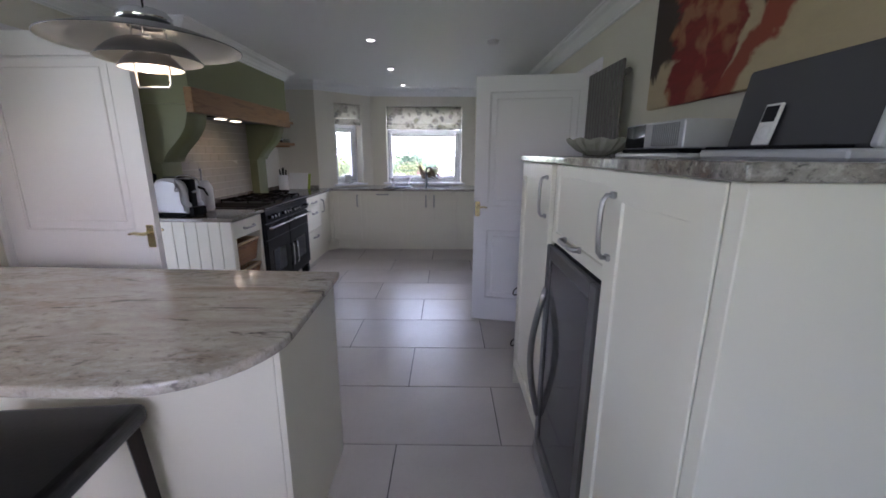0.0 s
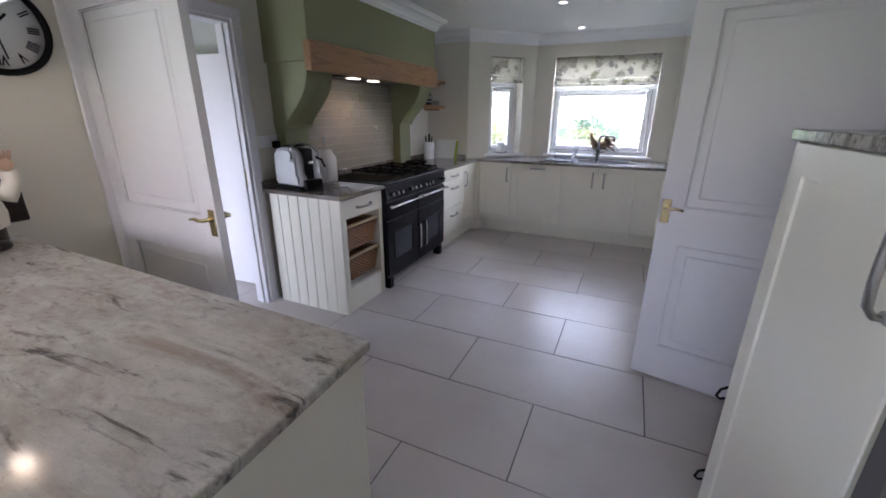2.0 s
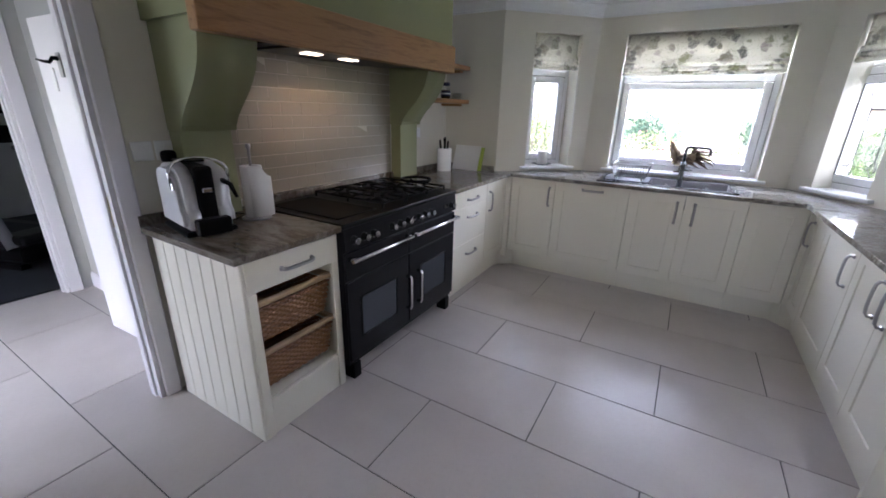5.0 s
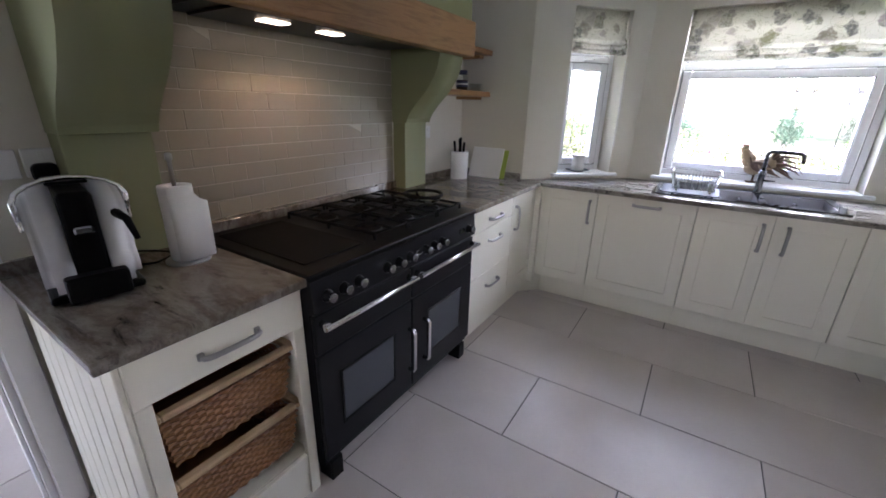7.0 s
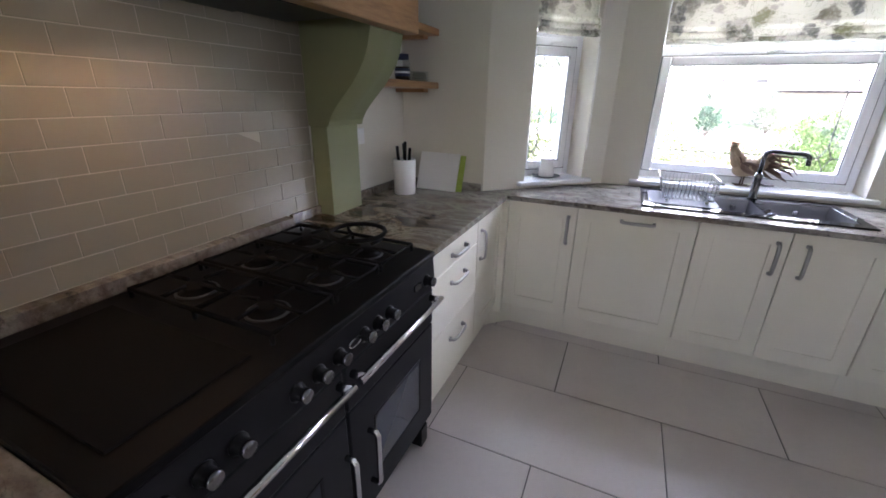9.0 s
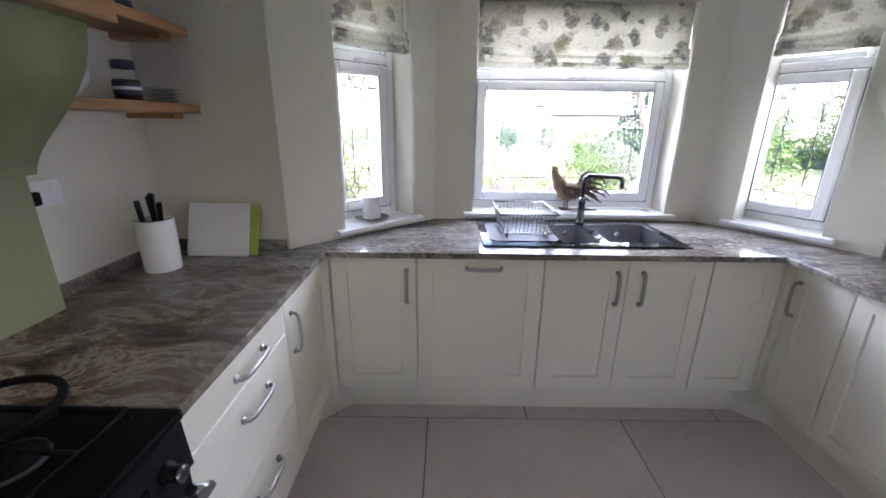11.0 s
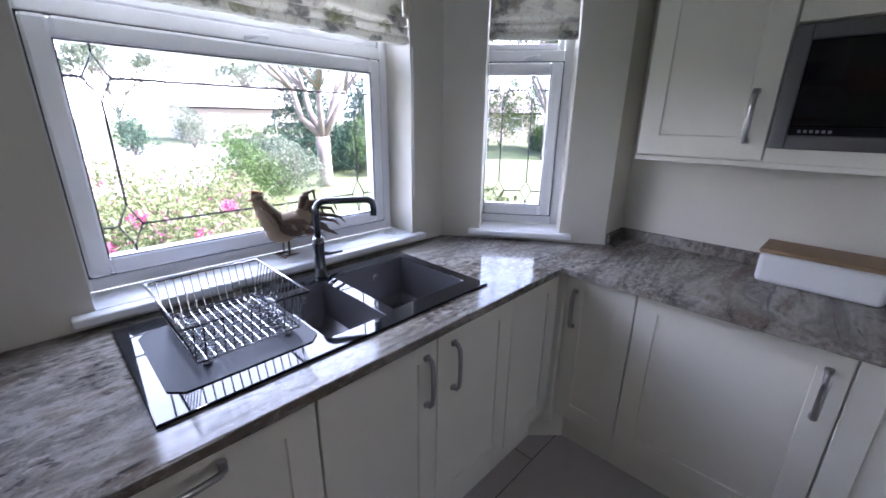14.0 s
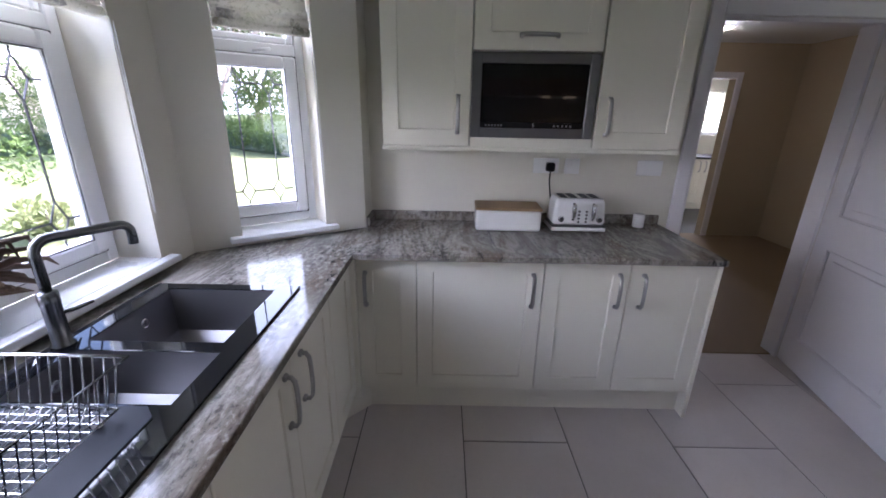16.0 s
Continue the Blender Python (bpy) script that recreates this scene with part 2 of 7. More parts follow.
def glass(name, tint=(1, 1, 1), gloss=0.02):
    m = bpy.data.materials.new(name)
    m.use_nodes = True
    nt = m.node_tree
    nt.nodes.remove(nt.nodes["Principled BSDF"])
    tr, gl, mx, lw, pw, sc, lift = (nt.nodes.new(k) for k in ("ShaderNodeBsdfTransparent", "ShaderNodeBsdfGlossy", "ShaderNodeMixShader", "ShaderNodeLayerWeight", "ShaderNodeMath", "ShaderNodeMath", "ShaderNodeMath"))
    tr.inputs[0].default_value, gl.inputs["Roughness"].default_value = (*tint, 1), gloss
    pw.operation, sc.operation, lift.operation = "POWER", "MULTIPLY", "ADD"
    pw.inputs[1].default_value, sc.inputs[1].default_value, lift.inputs[1].default_value = 5.0, 0.8, 0.035
    lw.inputs[0].default_value = 0.5
    nt.links.new(lw.outputs["Facing"], pw.inputs[0])
    nt.links.new(pw.outputs[0], sc.inputs[0])
    nt.links.new(sc.outputs[0], lift.inputs[0])
    nt.links.new(lift.outputs[0], mx.inputs[0])
    nt.links.new(tr.outputs[0], mx.inputs[1])
    nt.links.new(gl.outputs[0], mx.inputs[2])
    nt.links.new(mx.outputs[0], nt.nodes["Material Output"].inputs[0])
    return m


def glow(name, colour, strength):
    m, nt, b = material(name, colour, 0.5)
    b.inputs["Emission Color"].default_value, b.inputs["Emission Strength"].default_value = (*colour, 1), strength
    return m


def fabric():
    """Cream linen with loose grey-green and brown floral prints."""
    m, nt, b = material("blind_fabric", (0.7, 0.68, 0.58), 0.9)
    v = coords(nt, (1, 1, 1), (90, 0, 0))
    vo = nt.nodes.new("ShaderNodeTexVoronoi")
    vo.inputs["Scale"].default_value = 10.5
    bend = nt.nodes.new("ShaderNodeVectorMath")
    wob = nt.nodes.new("ShaderNodeTexNoise")
    wob.inputs["Scale"].default_value, wob.inputs["Detail"].default_value = 14, 3
    nt.links.new(v, wob.inputs["Vector"])
    sc = nt.nodes.new("ShaderNodeVectorMath")
    sc.operation = "SCALE"
    sc.inputs["Scale"].default_value = 0.13
    nt.links.new(wob.outputs["Color"], sc.inputs[0])
    nt.links.new(v, bend.inputs[0])
    nt.links.new(sc.outputs[0], bend.inputs[1])
    nt.links.new(bend.outputs[0], vo.inputs["Vector"])
    petal = ramp(nt, vo.outputs["Distance"], [(0.0, (1, 1, 1)), (0.36, (0.8, 0.8, 0.8)), (0.47, (0, 0, 0))])
    hue = ramp(nt, vo.outputs["Color"], [(0.2, (0.22, 0.21, 0.21)), (0.42, (0.31, 0.31, 0.17)), (0.62, (0.40, 0.34, 0.34)), (0.86, (0.74, 0.72, 0.66))])
    inner = noise_tex(nt, v, 60, 4, 0.6)
    hue = mix(nt, hue, (0.62, 0.60, 0.52), ramp(nt, inner, [(0.45, (0, 0, 0)), (0.6, (0.7, 0.7, 0.7))]))
    stems = ramp(nt, noise_tex(nt, v, 9, 3, 0.5, 2.5), [(0.48, (0, 0, 0)), (0.50, (0.6, 0.6, 0.6)), (0.52, (0, 0, 0))])
    c = mix(nt, (0.80, 0.78, 0.70), hue, petal)
    c = mix(nt, c, (0.40, 0.40, 0.27), stems)
    nt.links.new(c, b.inputs["Base Color"])
    weave = noise_tex(nt, v, 420, 2)
    bump(nt, b, weave, 0.25, 0.0006)
    tr, mx = nt.nodes.new("ShaderNodeBsdfTranslucent"), nt.nodes.new("ShaderNodeMixShader")
    nt.links.new(c, tr.inputs[0])
    mx.inputs[0].default_value = 0.36
    nt.links.new(b.outputs[0], mx.inputs[1])
    nt.links.new(tr.outputs[0], mx.inputs[2])
    nt.links.new(mx.outputs[0], nt.nodes["Material Output"].inputs[0])
    return m


WALL = painted("wall_paint", (0.69, 0.66, 0.57), 0.75, 0.02, 0.1)
CEIL = painted("ceiling_paint", (0.78, 0.79, 0.79), 0.5, 0.012, 0.06, 30)
GLOSS = painted("white_gloss_paint", (0.77, 0.75, 0.77), 0.35, 0.015, 0.08)
CREAM = painted("cabinet_paint", (0.80, 0.77, 0.665), 0.38, 0.012, 0.05, 90)
SAGE = painted("sage_paint", (0.245, 0.257, 0.135), 0.6, 0.03, 0.12)
GRANITE = granite("granite_speckled", (0.35, 0.33, 0.295), (0.175, 0.16, 0.138), (0.135, 0.102, 0.07), (0.026, 0.025, 0.027), 1.0, 14, 32, True)
GRANITE_PALE = granite("granite_pale", (0.54, 0.50, 0.445), (0.43, 0.395, 0.345), (0.36, 0.30, 0.245), (0.09, 0.08, 0.072), 0.6, 12, 26)
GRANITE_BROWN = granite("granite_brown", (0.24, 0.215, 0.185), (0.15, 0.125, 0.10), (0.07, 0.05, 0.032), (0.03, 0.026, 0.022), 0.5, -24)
TILE = porcelain()
GROUT = painted("grout", (0.13, 0.125, 0.12), 0.9, 0.1, 0.4, 200)
UPVC = painted("upvc", (0.84, 0.85, 0.87), 0.28, 0.008, 0.03)
GLASS = glass("window_glass")
LEAD = painted("lead_came", (0.10, 0.10, 0.11), 0.5, 0.06, 0.2, 200, 0.6)
STEEL = painted("brushed_steel", (0.45, 0.45, 0.46), 0.3, 0.04, 0.1, 180, 1.0)
CHROME = painted("chrome", (0.72, 0.73, 0.75), 0.1, 0.01, 0.0, 60, 1.0)
NICKEL = painted("satin_nickel", (0.42, 0.41, 0.40), 0.3, 0.03, 0.06, 160, 1.0)
BRASS = painted("polished_brass", (0.68, 0.58, 0.34), 0.26, 0.04, 0.05, 90, 1.0)
BLACK = matt("black_enamel", (0.006, 0.0058, 0.0065), 0.38, 0.1, 0.05)
ANTHRACITE = matt("anthracite_enamel", (0.017, 0.0168, 0.019), 0.34, 0.08, 0.05)
IRON = matt("cast_iron", (0.007, 0.0068, 0.007), 0.7, 0.15, 0.4, 120)
# lighter grey-blue than dark_glass: a pale reflection is put into the base colour
OVENGLASS = painted("oven_glass", (0.05, 0.056, 0.066), 0.07, 0.05, 0.0)
DARKGLASS = painted("dark_glass", (0.008, 0.008, 0.01), 0.05, 0.05, 0.0)
OAK = wood("oak", (0.36, 0.19, 0.08), (0.19, 0.09, 0.036))
WHITE = painted("white_ceramic", (0.80, 0.80, 0.79), 0.2, 0.01, 0.02)
PLASTIC = painted("white_plastic", (0.78, 0.78, 0.77), 0.4, 0.01, 0.03)
FABRIC = fabric()

# ---- the large structure ----
H = 2.40  # ceiling
W, E = -1.60, 1.95  # inner faces of the long walls


def wall(name, p, q, thick=0.12, height=H, openings=(), mat=None, label="", z0=0.0):
    """A wall whose inner face runs from p to q, room on the right hand; openings (along0, along1, z0, z1)."""
    p, q = Vector(p), Vector(q)
    d = (q - p).normalized()
    n = Vector((-d.y, d.x))
    us = sorted({0.0, (q - p).length, *[u for o in openings for u in o[:2]]})
    zs = sorted({z0, height, *[z for o in openings for z in o[2:]]})
    bm, made = bmesh.new(), {}

    def v(i, j, k):
        if (i, j, k) not in made:
            c = p + d * us[i] + n * thick * k
            made[i, j, k] = bm.verts.new((c.x, c.y, zs[j]))
        return made[i, j, k]

    def full(i, j):
        if not (0 <= i < len(us) - 1 and 0 <= j < len(zs) - 1):
            return False
        u, z = (us[i] + us[i + 1]) / 2, (zs[j] + zs[j + 1]) / 2
        return not any(a < u < b and c < z < e for a, b, c, e in openings)

    for i in range(len(us) - 1):
        for j in range(len(zs) - 1):
            if not full(i, j):
                continue
            for k in (0, 1):
                bm.faces.new((v(i, j, k), v(i + 1, j, k), v(i + 1, j + 1, k), v(i, j + 1, k)))
            for ok, a, b in ((full(i - 1, j), (i, j), (i, j + 1)), (full(i + 1, j), (i + 1, j), (i + 1, j + 1)), (full(i, j - 1), (i, j), (i + 1, j)), (full(i, j + 1), (i, j + 1), (i + 1, j + 1))):
                if not ok:
                    bm.faces.new((v(*a, 0), v(*b, 0), v(*b, 1), v(*a, 1)))
    return solid(name, finish(bm), mat or WALL, label or "cream painted plaster wall", "wall", "structure")


BAY_L = ((-1.03, 7.70), (-0.36, 8.36))
BAY_R = ((1.28, 8.36), (1.745, 7.685))
SILL, HEAD = 0.94, 2.14
DOOR_W = (4.00, 4.86)  # west doorway along y
DOOR_E = (4.97, 5.83)  # east doorway along y
wall("wall_west", (W, 0.4), (W, 7.70), 0.12, H, [(1.55, 2.88, 1.04, 2.05), (DOOR_W[0] - 0.4, DOOR_W[1] - 0.4, 0.0, 2.03)])
wall("wall_bay_return_west", (W, 7.70), (-1.03, 7.70), 0.25)
wall("wall_bay_west", *BAY_L, 0.27, H, [(0.30, 0.76, SILL, HEAD)])
wall("wall_bay_north", (-0.36, 8.36), (1.28, 8.36), 0.27, H, [(0.235, 1.435, SILL, HEAD)])
wall("wall_bay_east", *BAY_R, 0.27, H, [(0.20, 0.60, SILL, HEAD)])
wall("wall_bay_return_east", (1.745, 7.685), (E, 7.685), 0.25)
wall("wall_east", (E, 7.685), (E, 0.4), 0.12, H, [(7.685 - DOOR_E[1], 7.685 - DOOR_E[0], 0.0, 2.03)])
wall("wall_south", (E, 0.4), (W, 0.4), 0.12, H, [(0.8, 2.5, 1.0, 2.05)])
ROOM = [(E, 0.4), (E, 7.685), (1.745, 7.685), (1.28, 8.36), (-0.36, 8.36), (-1.03, 7.70), (W, 7.70), (W, 0.4)]
solid("ceiling", slab([(2.2, 0.2), (2.2, 8.0), (1.5, 8.7), (-0.6, 8.7), (-1.4, 8.1), (-1.8, 8.1), (-1.8, 0.2)], H, H + 0.1), CEIL, "white satin painted ceiling", "ceiling", "structure")
solid("floor", slab([(7.4, -1.0), (7.4, 7.9), (1.745, 7.9), (1.28, 8.5), (-0.36, 8.5), (-1.2, 7.9), (-8.0, 7.9), (-8.0, -1.0)], -0.12, -0.004), GROUT, "dark grey grout bed under pale floor tiles", "floor", "structure")


def sweep_inside(path, profile, closed):
    """Sweeps (offset to the left, z) pairs along a path in plan with mitred corners."""
    bm, n, rings = bmesh.new(), len(path), []
    for i, p in enumerate(path):
        p = Vector(p)
        a = (p - Vector(path[i - 1])).normalized() if closed or i > 0 else None
        b = (Vector(path[(i + 1) % n]) - p).normalized() if closed or i < n - 1 else None
        a, b = a or b, b or a
        na, nb = Vector((-a.y, a.x)), Vector((-b.y, b.x))
        m = (na + nb).normalized()
        m = m / max(0.3, m.dot(na))
        rings.append([bm.verts.new((*(p + m * o), z)) for o, z in profile])
    for i in range(n if closed else n - 1):
        r, s = rings[i], rings[(i + 1) % n]
        for k in range(len(profile)):
            j = (k + 1) % len(profile)
            bm.faces.new((r[k], r[j], s[j], s[k]))
    if not closed:
        bm.faces.new(rings[0])
        bm.faces.new(rings[-1][::-1])
    return finish(bm)


CANOPY = (5.10, 7.06, -1.18)
COVE = [(0.0, 2.285), (0.014, 2.285), (0.016, 2.30), (0.024, 2.304), (0.034, 2.33), (0.055, 2.355), (0.085, 2.37), (0.092, 2.385), (0.104, 2.388), (0.106, H), (0.0, H)]
solid("coving", sweep_inside([(E, 0.4), (E, 7.685), (1.745, 7.685), (1.28, 8.36), (-0.36, 8.36), (-1.03, 7.70), (W, 7.70), (W, CANOPY[1]), (CANOPY[2], CANOPY[1]), (CANOPY[2], CANOPY[0]), (W, CANOPY[0]), (W, 0.4)], COVE, True), CEIL, "white moulded plaster coving", "coving", "structure")
SKIRT = [(0.0, 0.0), (0.016, 0.0), (0.016, 0.10), (0.010, 0.118), (0.004, 0.125), (0.0, 0.125)]
for run in ([(W, DOOR_W[0] - 0.09), (W, 3.56)], [(E, 4.16), (E, DOOR_E[0] - 0.09)]):
    solid("baseboard", sweep_inside(run, SKIRT, False), GLOSS, "white painted skirting board", "skirting", "structure")


# ---- cabinets ----
def shaker(w, h, t=0.022, stile=0.105, depth=0.007, flat=False):
    """A door front: x along its width, z up, its face towards -y."""
    bm = bmesh.new()
    add_box(bm, (0, -t, 0), (w, 0, h), 0.0025)
    finish(bm)
    if not flat and min(w, h) > 2.4 * stile:
        front = min(bm.faces, key=lambda f: f.calc_center_median().y - f.calc_area())
        bmesh.ops.inset_region(bm, faces=[front], thickness=stile - 0.0025)
        bmesh.ops.inset_region(bm, faces=[front], thickness=0.004, depth=-depth)
    return bm


def handle_mesh(length=0.165):
    """A bowed bar pull along z, standing out towards -y, from its middle."""
    h = length / 2
    bm = bmesh.new()
    add_tube(bm, [(0, 0, -h), (0, -0.022, -h), (0, -0.031, -h + 0.014), (0, -0.034, -h * 0.4), (0, -0.034, h * 0.4), (0, -0.031, h - 0.014), (0, -0.022, h), (0, 0, h)], 0.0095, 6, flat=0.66)
    for s in (-h, h):
        add_box(bm, (-0.011, -0.012, s - 0.009), (0.011, 0, s + 0.009), 0.003)
    return finish(bm)


HANDLE = mesh_of("handle", handle_mesh(), NICKEL)


def put_handle(parent, x, z, across=False, y=-0.022):
    ob = new("handle", HANDLE)
    ob.parent = parent
    ob.matrix_local = pose(x, y, z, 0, 90 if across else 0, 0)
    return tagged(ob, "satin nickel bow handle")


def cabinet(name, m, w, d, z0, z1, fronts, label, plinth=True, group=""):
    """A unit: x along its width, front at y = 0 facing -y, depth to +y. fronts: (x0, x1, z0, z1, handle) with handle (x, z, across) or None."""
    c = thing(name, m, label, "cabinet", group)
    part("body", box((0.001, 0.0, z0), (w - 0.001, d, z1)), CREAM, c)
    for x0, x1, a, b, hd, *flat in fronts:
        g = 0.0018
        door = part("drawer_front" if flat else "door", moved(shaker(x1 - x0 - 2 * g, b - a - 2 * g, flat=bool(flat)), Matrix.Translation((g, 0, g))), CREAM, c)
        door.matrix_local = pose(x0, -0.001, a)
        if hd:
            put_handle(door, hd[0] - x0, hd[1] - a, hd[2])
    if plinth:
        part("plinth", box((0.0, 0.035, 0.0), (w, 0.055, z0 - 0.001)), CREAM, c)
    return c


B0, B1, WT = 0.16, 0.889, 0.92  # base unit bottom and top, worktop top
FX, FY, RX = -0.885 - 0.022, 7.69 + 0.022, 1.357 + 0.022  # carcass fronts


def left_m(y):  # fronts that face +x, starting at y
    return pose(FX, y, 0, 0, 0, 90)


def right_m(y):  # fronts that face -x, starting at y and running towards -y
    return pose(RX, y, 0, 0, 0, -90)


# west run
cabinet("drawer_unit", left_m(6.605), 0.615, 0.66, B0, B1, [(0, 0.615, 0.75, B1, (0.335, 0.805, True), 1), (0, 0.615, 0.45, 0.75, (0.335, 0.665, True), 1), (0, 0.615, B0, 0.45, (0.335, 0.355, True), 1)], "cream painted unit with three slab drawers", group="base cabinets")
cabinet("base_cabinet", left_m(7.222), 0.46, 0.66, B0, B1, [(0, 0.46, B0, B1, (0.05, 0.72, False))], "cream painted shaker corner cabinet", group="base cabinets")
# north run
cabinet("base_cabinet", pose(-0.845, FY, 0), 0.413, 0.42, B0, B1, [(0, 0.413, B0, B1, (0.366, 0.742, False))], "cream painted shaker base cabinet", group="base cabinets")
dishwasher = cabinet("dishwasher", pose(-0.430, FY, 0), 0.613, 0.42, B0, B1, [(0, 0.613, B0, B1, (0.322, 0.838, True))], "integrated dishwasher behind a cream shaker door")
dishwasher["category"] = "dishwasher"
cabinet("sink_cabinet", pose(0.185, FY, 0), 0.80, 0.42, B0, 0.69, [(0, 0.40, B0, B1, (0.35, 0.742, False)), (0.40, 0.80, B0, B1, (0.47, 0.742, False))], "cream shaker cabinet with two doors under the sink", group="base cabinets")
cabinet("base_cabinet", pose(0.987, FY, 0), 0.34, 0.42, B0, B1, [(0, 0.34, B0, B1, None)], "cream painted shaker corner panel", group="base cabinets")
solid("corner_post", box((-0.905, 7.655, B0 - 0.06), (-0.846, 7.735, B1)), CREAM, "cream painted corner filler post", "corner post")
solid("corner_post", box((1.329, 7.667, B0 - 0.06), (1.40, 7.735, B1)), CREAM, "cream painted corner filler post", "corner post")
for cx, sg in ((-0.93, 1), (1.415, -1)):
    solid("corner_plinth", slab([(cx, 7.60), (cx + sg * 0.006, 7.63), (cx + sg * 0.125, 7.748), (cx + sg * 0.125, 7.757), (cx, 7.757)], 0.0, B0 - 0.004), CREAM, "cream painted chamfered corner plinth", "plinth")
# east run
cabinet("base_cabinet", right_m(7.665), 0.288, 0.56, B0, B1, [(0, 0.288, B0, B1, (0.045, 0.725, False))], "cream painted shaker corner cabinet", group="base cabinets")
cabinet("base_cabinet", right_m(7.376), 0.604, 0.56, B0, B1, [(0, 0.604, B0, B1, (0.553, 0.728, False))], "cream painted shaker base cabinet", group="base cabinets")
cabinet("base_cabinet", right_m(6.771), 0.81, 0.56, B0, B1, [(0, 0.405, B0, B1, (0.355, 0.735, False)), (0.405, 0.81, B0, B1, (0.47, 0.735, False))], "cream shaker cabinet with two doors", group="base cabinets")
solid("end_panel", box((RX - 0.03, 5.938, 0.0), (E - 0.004, 5.960, B1), 0.003), CREAM, "cream painted cabinet end panel", "end panel")

# worktops
SINK_HOLE = [(0.27, 7.80), (0.895, 7.80), (0.895, 8.225), (0.27, 8.225)]
solid("worktop", slab([(-0.855, 6.60), (-0.855, 7.66), (1.292, 7.66), (1.292, 5.962), (E - 0.003, 5.962), (E - 0.003, 7.68), (1.742, 7.68), (1.277, 8.356), (-0.358, 8.356), (-1.028, 7.697), (W + 0.003, 7.697), (W + 0.003, 6.60)], 0.89, WT, [SINK_HOLE], 0.004), GRANITE, "polished grey, white and brown granite worktop with a sink cut-out", "worktop")
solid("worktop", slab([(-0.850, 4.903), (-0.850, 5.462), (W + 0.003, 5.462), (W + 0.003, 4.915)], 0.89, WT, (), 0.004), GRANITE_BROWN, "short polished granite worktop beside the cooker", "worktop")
solid("upstand", box((W + 0.002, 6.62, WT), (W + 0.022, 7.697, 0.965), 0.002), GRANITE, "granite upstand on the wall", "upstand")
solid("upstand", box((W + 0.022, 7.677, WT), (-1.04, 7.698, 0.965), 0.002), GRANITE, "granite upstand on the wall", "upstand")
solid("upstand", box((E - 0.022, 5.965, WT), (E - 0.002, 7.662, 0.972), 0.002), GRANITE, "granite upstand on the wall", "upstand")
solid("upstand", box((1.75, 7.663, WT), (E - 0.002, 7.683, 0.972), 0.002), GRANITE, "granite upstand on the wall", "upstand")
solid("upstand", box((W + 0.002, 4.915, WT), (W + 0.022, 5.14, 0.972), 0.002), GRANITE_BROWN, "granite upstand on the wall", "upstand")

# tall unit with drinks fridge
TX = 1.27 + 0.022
tall = thing("larder_unit", pose(TX, 4.10, 0, 0, 0, -90), "chest-high cream shaker unit with tall doors", "cabinet")
part("body", box((0.0, 0.0, 0.12), (0.615, 0.60, 1.391)), CREAM, tall)
part("end_panel", box((-0.02, -0.022, 0.0), (-0.001, 0.60, 1.391), 0.002), CREAM, tall)
part("plinth", box((0.0, 0.04, 0.0), (0.615, 0.06, 0.119)), CREAM, tall)
ld = part("door", shaker(0.612, 1.258), CREAM, tall)
ld.matrix_local = pose(0.0, -0.001, 0.13)
put_handle(ld, 0.562, 1.12)
col = thing("fridge_unit", pose(TX, 3.483, 0, 0, 0, -90), "cream unit with a lift-up flap above the drinks fridge", "cabinet")
part("body", box((0.0, 0.02, 1.075), (0.60, 0.60, 1.391)), CREAM, col)
part("side_panel", box((0.0, 0.0, 0.0), (0.012, 0.60, 1.072)), CREAM, col)
part("side_panel", box((0.588, 0.0, 0.0), (0.60, 0.60, 1.072)), CREAM, col)
fl = part("flap", shaker(0.597, 0.318, stile=0.06), CREAM, col)
fl.matrix_local = pose(0.0, 0.018, 1.07)
put_handle(fl, 0.28, 0.045, True)
near = thing("larder_unit", pose(TX, 2.881, 0, 0, 0, -90), "chest-high cream unit with tall door and end panel", "cabinet")
part("body", box((0.0, 0.0, 0.12), (0.44, 0.60, 1.391)), CREAM, near)
part("end_panel", box((0.441, -0.022, 0.0), (0.481, 0.60, 1.391), 0.002), CREAM, near)
part("plinth", box((0.0, 0.04, 0.0), (0.44, 0.06, 0.119)), CREAM, near)
nd = part("door", shaker(0.437, 1.258), CREAM, near)
nd.matrix_local = pose(0.0, -0.001, 0.13)
put_handle(nd, 0.035, 1.115)
solid("unit_top", slab([(1.262, 4.145), (1.250, 2.38), (1.90, 2.38), (1.90, 4.145)], 1.392, 1.420, (), 0.004), GRANITE, "polished granite top on the tall units", "worktop")

for z in (0.28, 0.62):
    lt = thing("safety_latch", pose(1.262, 4.122, z), "white plastic safety latch with a black hook on the unit end", "latch", "safety latches")
    part("plate", box((0.012, 0.0, -0.03), (0.045, 0.014, 0.035), 0.005, 2), PLASTIC, lt)
    part("hook", tube([(0.014, 0.008, 0.015), (-0.006, 0.009, 0.0), (-0.014, 0.010, -0.028), (-0.002, 0.010, -0.036), (0.012, 0.009, -0.028)], 0.0042, 6), BLACK, lt, "black hook")

